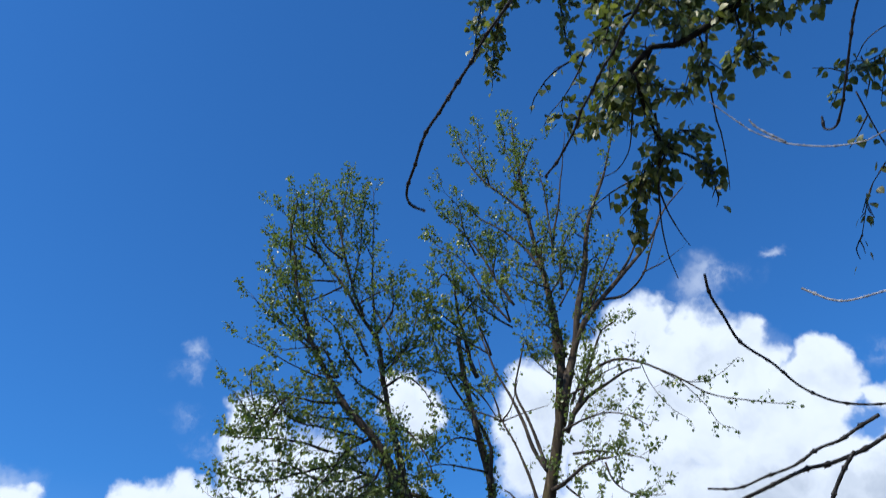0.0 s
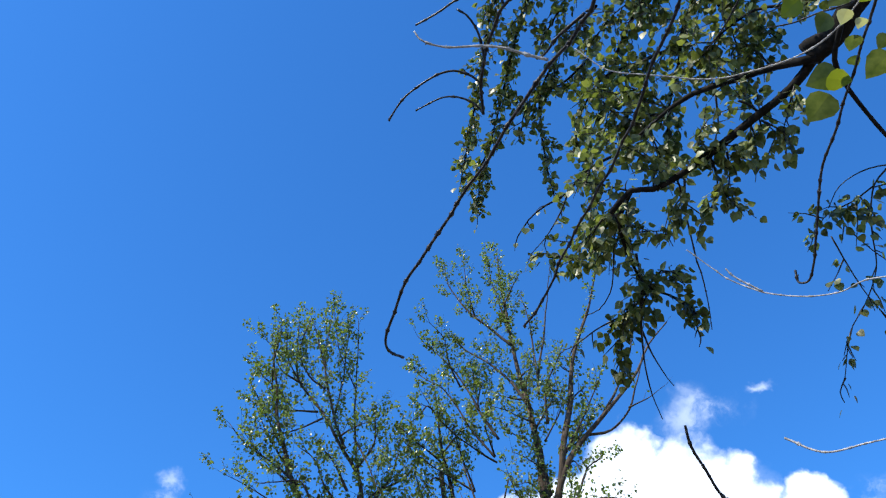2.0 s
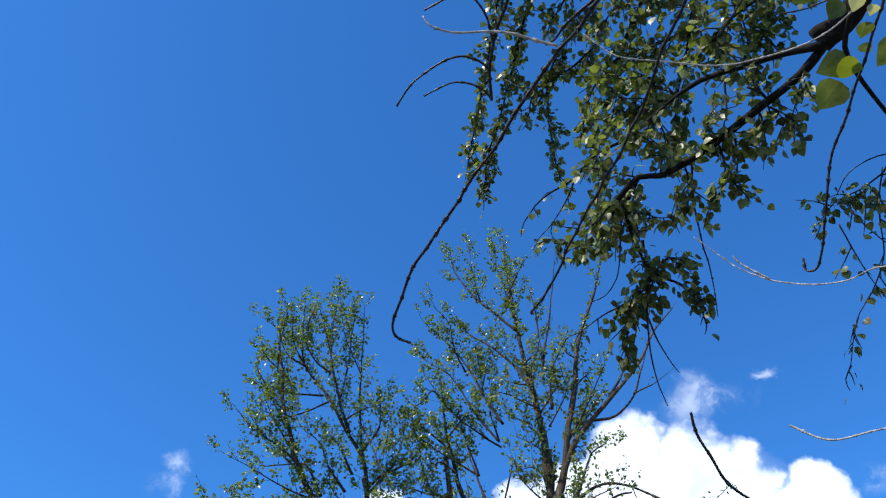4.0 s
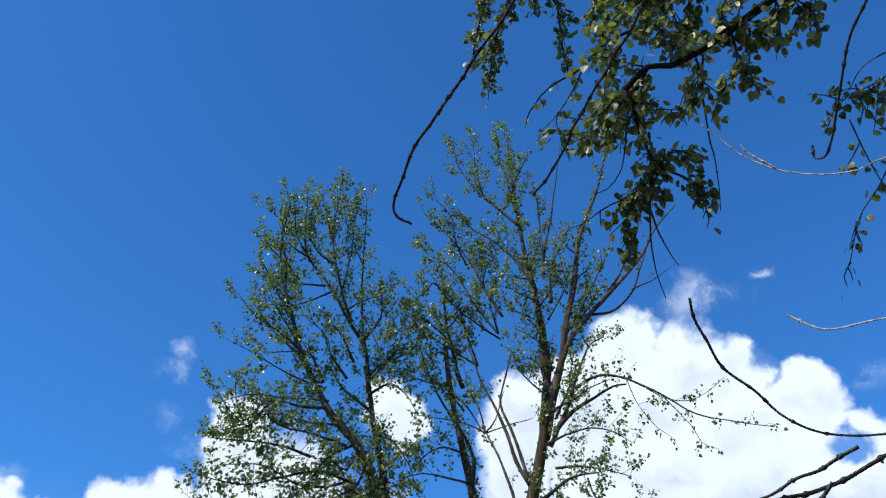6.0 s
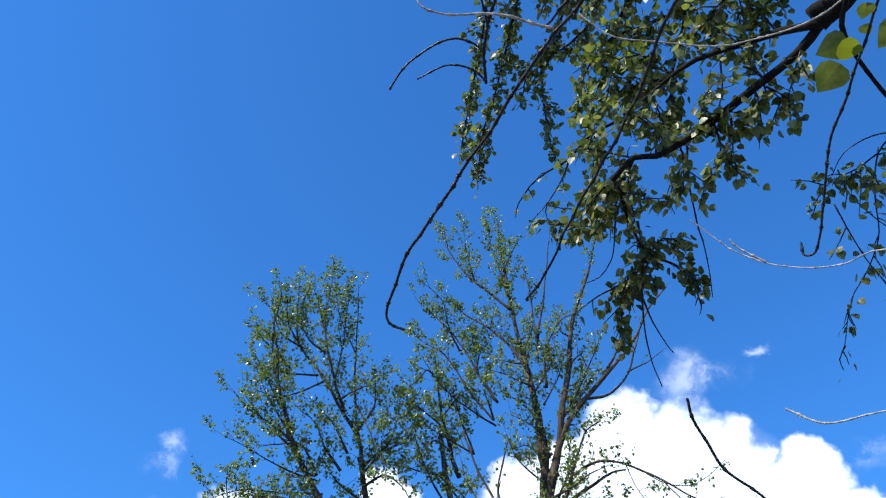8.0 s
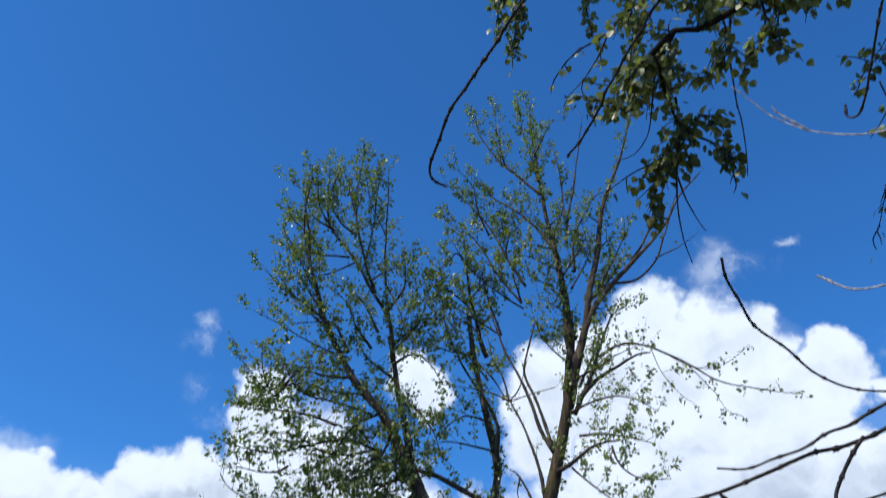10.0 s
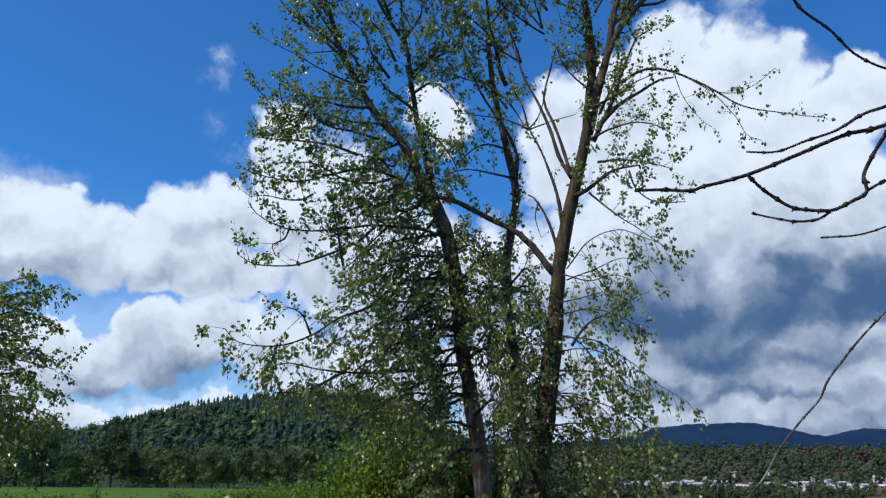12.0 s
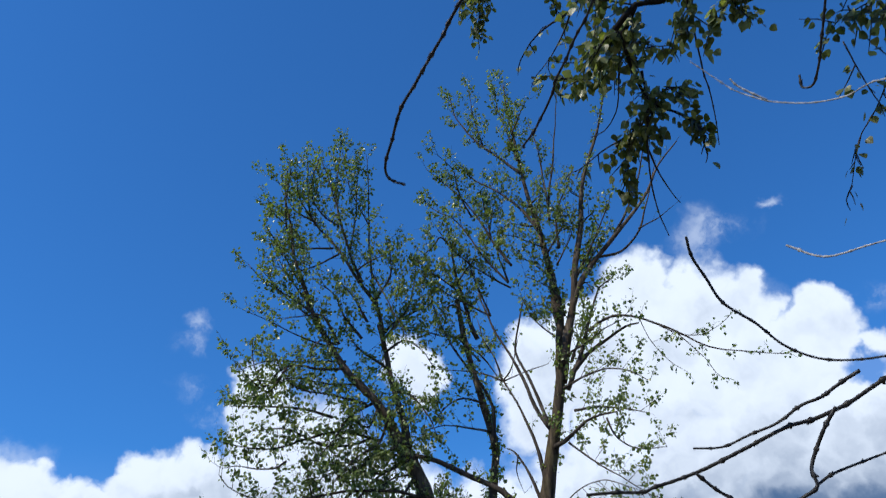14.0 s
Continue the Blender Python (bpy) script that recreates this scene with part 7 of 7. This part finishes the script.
limb(overhanging_poplar, "twig", 0.005, 0.002, "tuft", [(0.971, 2.441, 5.008), (1.053, 2.492, 4.946), (1.157, 2.496, 4.909)])
# bare shoots that hang close over the path, knobbly with buds
limb(overhanging_poplar, "shoot", 0.0064, 0.0021, None, [(3.05, 0.8, 3.6), (2.2, 0.15, 3.25), (1.2, -0.15, 2.95), (0.309, 0.432, 2.633), (0.293, 0.502, 2.635), (0.273, 0.571, 2.634), (0.260, 0.617, 2.642), (0.238, 0.665, 2.648), (0.191, 0.747, 2.630), (0.156, 0.816, 2.613), (0.098, 0.903, 2.574), (0.054, 0.970, 2.544), (0.029, 1.029, 2.516), (0.016, 1.077, 2.498), (0.025, 1.109, 2.501), (0.045, 1.135, 2.512)], buds=1)
limb(overhanging_poplar, "pale_shoot", 0.0023, 0.0013, None, [(0.232, 0.655, 2.644), (0.186, 0.657, 2.667), (0.149, 0.662, 2.685), (0.096, 0.673, 2.698), (0.065, 0.674, 2.715), (0.055, 0.672, 2.733)], buds=0.9)
limb(overhanging_poplar, "shoot", 0.0025, 0.0014, None, [(0.270, 0.585, 2.644), (0.246, 0.617, 2.649), (0.229, 0.650, 2.652), (0.220, 0.666, 2.662)], buds=0.9)
limb(overhanging_poplar, "shoot", 0.0052, 0.0018, None, [(3.05, 0.8, 3.4), (2.1, 0.2, 3.1), (1.2, 0.0, 2.85), (0.395, 0.438, 2.637), (0.384, 0.515, 2.635), (0.382, 0.576, 2.635), (0.367, 0.648, 2.628), (0.357, 0.720, 2.614), (0.322, 0.816, 2.581), (0.290, 0.893, 2.556), (0.255, 0.980, 2.511), (0.230, 1.033, 2.494)], buds=1)
limb(overhanging_poplar, "shoot", 0.0053, 0.0026, None, [(3.1, 0.85, 4.4), (2.0, -0.1, 3.6), (0.8, -0.25, 3.0), (0.229, 0.526, 2.799), (0.203, 0.619, 2.786), (0.180, 0.669, 2.793), (0.165, 0.730, 2.790), (0.159, 0.791, 2.782), (0.167, 0.846, 2.776)], buds=1)
limb(overhanging_poplar, "shoot", 0.0021, 0.0014, None, [(0.160, 0.791, 2.780), (0.142, 0.784, 2.794), (0.116, 0.784, 2.803), (0.077, 0.801, 2.800), (0.042, 0.826, 2.790), (0.017, 0.859, 2.771)], buds=1.2)
limb(overhanging_poplar, "shoot", 0.002, 0.0012, None, [(0.167, 0.845, 2.777), (0.154, 0.837, 2.790), (0.131, 0.833, 2.802), (0.105, 0.836, 2.807), (0.060, 0.858, 2.798)], buds=1.2)
limb(overhanging_poplar, "shoot", 0.0021, 0.0014, None, [(0.183, 0.659, 2.792), (0.177, 0.650, 2.805), (0.155, 0.651, 2.813), (0.115, 0.669, 2.813), (0.091, 0.687, 2.811), (0.057, 0.707, 2.806)], buds=1.2)
limb(overhanging_poplar, "shoot", 0.0021, 0.0014, None, [(0.162, 0.745, 2.775), (0.151, 0.715, 2.804), (0.133, 0.698, 2.824), (0.119, 0.695, 2.834)], buds=1.2)
limb(overhanging_poplar, "pale_shoot", 0.0034, 0.0012, None, [(3.05, 0.75, 2.9), (2.2, 1.0, 2.75), (1.012, 1.094, 2.693), (0.942, 1.165, 2.728), (0.916, 1.208, 2.751), (0.895, 1.254, 2.765), (0.833, 1.306, 2.800), (0.785, 1.340, 2.841), (0.733, 1.360, 2.897), (0.665, 1.359, 2.978)], buds=1.3, label="bare shoot with sunlight painted pale")
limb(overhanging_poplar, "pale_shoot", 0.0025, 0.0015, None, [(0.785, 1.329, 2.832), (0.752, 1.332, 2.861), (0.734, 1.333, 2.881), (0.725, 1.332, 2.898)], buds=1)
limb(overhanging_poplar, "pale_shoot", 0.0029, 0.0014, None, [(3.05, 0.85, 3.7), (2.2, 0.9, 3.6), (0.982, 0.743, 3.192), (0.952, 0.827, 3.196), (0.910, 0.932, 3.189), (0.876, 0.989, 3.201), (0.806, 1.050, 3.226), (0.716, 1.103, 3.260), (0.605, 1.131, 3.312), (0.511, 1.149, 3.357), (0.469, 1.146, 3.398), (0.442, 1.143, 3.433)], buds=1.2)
limb(overhanging_poplar, "shoot", 0.0041, 0.0019, None, [(3.05, 0.8, 3.2), (2.0, 0.6, 3.0), (0.753, 0.559, 2.851), (0.744, 0.644, 2.825), (0.736, 0.730, 2.791), (0.730, 0.788, 2.769), (0.726, 0.839, 2.747), (0.716, 0.898, 2.720), (0.716, 0.979, 2.659), (0.716, 1.025, 2.626), (0.713, 1.053, 2.614), (0.705, 1.066, 2.622), (0.704, 1.061, 2.645)], buds=1)
limb(overhanging_poplar, "pale_shoot", 0.0025, 0.0014, None, [(0.860, 1.587, 2.642), (0.895, 1.566, 2.603), (0.920, 1.539, 2.581), (0.972, 1.488, 2.570), (1.007, 1.445, 2.560), (1.097, 1.359, 2.549)], buds=1.4)
limb(overhanging_poplar, "shoot", 0.0025, 0.0014, None, [(0.658, 0.746, 3.115), (0.661, 0.797, 3.106), (0.645, 0.862, 3.096), (0.621, 0.921, 3.089)], buds=1.2)
limb(overhanging_poplar, "shoot", 0.0021, 0.0012, None, [(0.857, 0.735, 3.017), (0.827, 0.776, 3.029), (0.785, 0.811, 3.048), (0.757, 0.839, 3.062), (0.718, 0.864, 3.082)], buds=1.2)
limb(overhanging_poplar, "shoot", 0.0025, 0.0017, None, [(0.516, 1.236, 2.451), (0.524, 1.257, 2.425), (0.547, 1.276, 2.391), (0.572, 1.295, 2.353), (0.622, 1.301, 2.313), (0.662, 1.309, 2.275), (0.716, 1.303, 2.244), (0.776, 1.282, 2.232), (0.868, 1.236, 2.222)], buds=1.6)
limb(overhanging_poplar, "shoot", 0.0078, 0.0026, None, [(3.05, 0.65, 2.3), (2.2, 0.95, 2.25), (0.819, 1.236, 2.201), (0.762, 1.264, 2.178), (0.720, 1.278, 2.158), (0.679, 1.287, 2.145), (0.626, 1.301, 2.132), (0.561, 1.322, 2.107), (0.478, 1.348, 2.079), (0.398, 1.362, 2.063), (0.308, 1.368, 2.062)], buds=1.3)
limb(overhanging_poplar, "shoot", 0.003, 0.0017, None, [(0.730, 1.233, 2.191), (0.695, 1.255, 2.175), (0.674, 1.265, 2.164), (0.645, 1.277, 2.156), (0.608, 1.298, 2.137), (0.569, 1.314, 2.127), (0.528, 1.329, 2.114), (0.482, 1.339, 2.118)], buds=1.2)
limb(overhanging_poplar, "shoot", 0.0034, 0.0024, None, [(0.683, 1.248, 2.140), (0.667, 1.261, 2.118), (0.648, 1.280, 2.082), (0.638, 1.287, 2.059), (0.639, 1.290, 2.035), (0.621, 1.297, 2.023), (0.590, 1.309, 2.010), (0.535, 1.323, 2.022), (0.494, 1.322, 2.051), (0.471, 1.317, 2.071)], buds=1)
limb(overhanging_poplar, "shoot", 0.0025, 0.0017, None, [(0.640, 1.291, 2.036), (0.666, 1.293, 2.050), (0.699, 1.291, 2.061), (0.754, 1.273, 2.075)], buds=1.2)
limb(overhanging_poplar, "shoot", 0.0023, 0.0014, None, [(0.592, 1.313, 2.010), (0.575, 1.318, 2.000), (0.543, 1.326, 1.998), (0.511, 1.332, 2.005), (0.480, 1.335, 2.014)], buds=1)
limb(overhanging_poplar, "shoot", 0.0018, 0.0012, None, [(0.644, 1.470, 2.016), (0.684, 1.439, 2.010), (0.709, 1.412, 2.012), (0.738, 1.379, 2.019), (0.795, 1.327, 2.031)], buds=1.4)
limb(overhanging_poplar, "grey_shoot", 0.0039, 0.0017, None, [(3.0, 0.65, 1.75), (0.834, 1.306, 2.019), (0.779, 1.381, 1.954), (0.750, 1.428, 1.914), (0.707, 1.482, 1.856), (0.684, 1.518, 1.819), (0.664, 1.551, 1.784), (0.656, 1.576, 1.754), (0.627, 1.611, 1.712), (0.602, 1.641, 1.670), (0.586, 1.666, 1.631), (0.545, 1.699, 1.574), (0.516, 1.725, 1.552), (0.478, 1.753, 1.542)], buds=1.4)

# the large leaves nearest the path, one by one
big_leaf((0.696, 0.779, 2.755), (-0.35, 0.92, -0.17), 0.055)
big_leaf((0.690, 0.761, 2.771), (0.98, 0.02, -0.22), 0.040, LEAF_FRESH)
big_leaf((0.711, 0.760, 2.787), (-0.69, 0.69, 0.21), 0.049)
big_leaf((0.739, 0.684, 2.725), (-0.40, 0.92, -0.00), 0.048)
big_leaf((0.719, 0.699, 2.795), (0.05, 0.99, -0.13), 0.029)
big_leaf((0.664, 0.697, 2.892), (-0.49, 0.87, 0.09), 0.041, LEAF_FRESH)
big_leaf((0.705, 0.706, 2.865), (-0.22, 0.97, -0.03), 0.036)
big_leaf((0.724, 0.664, 2.878), (-0.37, 0.93, 0.06), 0.041)
big_leaf((0.615, 0.675, 2.928), (0.57, 0.73, -0.38), 0.043, LEAF_CREAM, "pale cream leaf")
big_leaf((0.665, 0.685, 2.923), (-0.51, 0.83, 0.22), 0.033, LEAF_CREAM, "pale cream leaf")
big_leaf((0.705, 0.671, 2.820), (-0.04, 1.00, -0.06), 0.026, LEAF_CREAM, "pale cream leaf")
big_leaf((0.726, 0.676, 2.805), (-0.02, 0.99, 0.10), 0.020, LEAF_CREAM, "pale cream leaf")
big_leaf((0.597, 0.677, 2.935), (0.14, 0.97, -0.20), 0.032, LEAF_FRESH)
big_leaf((0.743, 0.673, 2.756), (-0.12, 0.99, 0.03), 0.026)
big_leaf((0.750, 0.650, 2.845), (-0.44, 0.86, 0.25), 0.030, LEAF_FRESH)
big_leaf((0.731, 0.741, 2.801), (0.73, 0.66, -0.19), 0.022)
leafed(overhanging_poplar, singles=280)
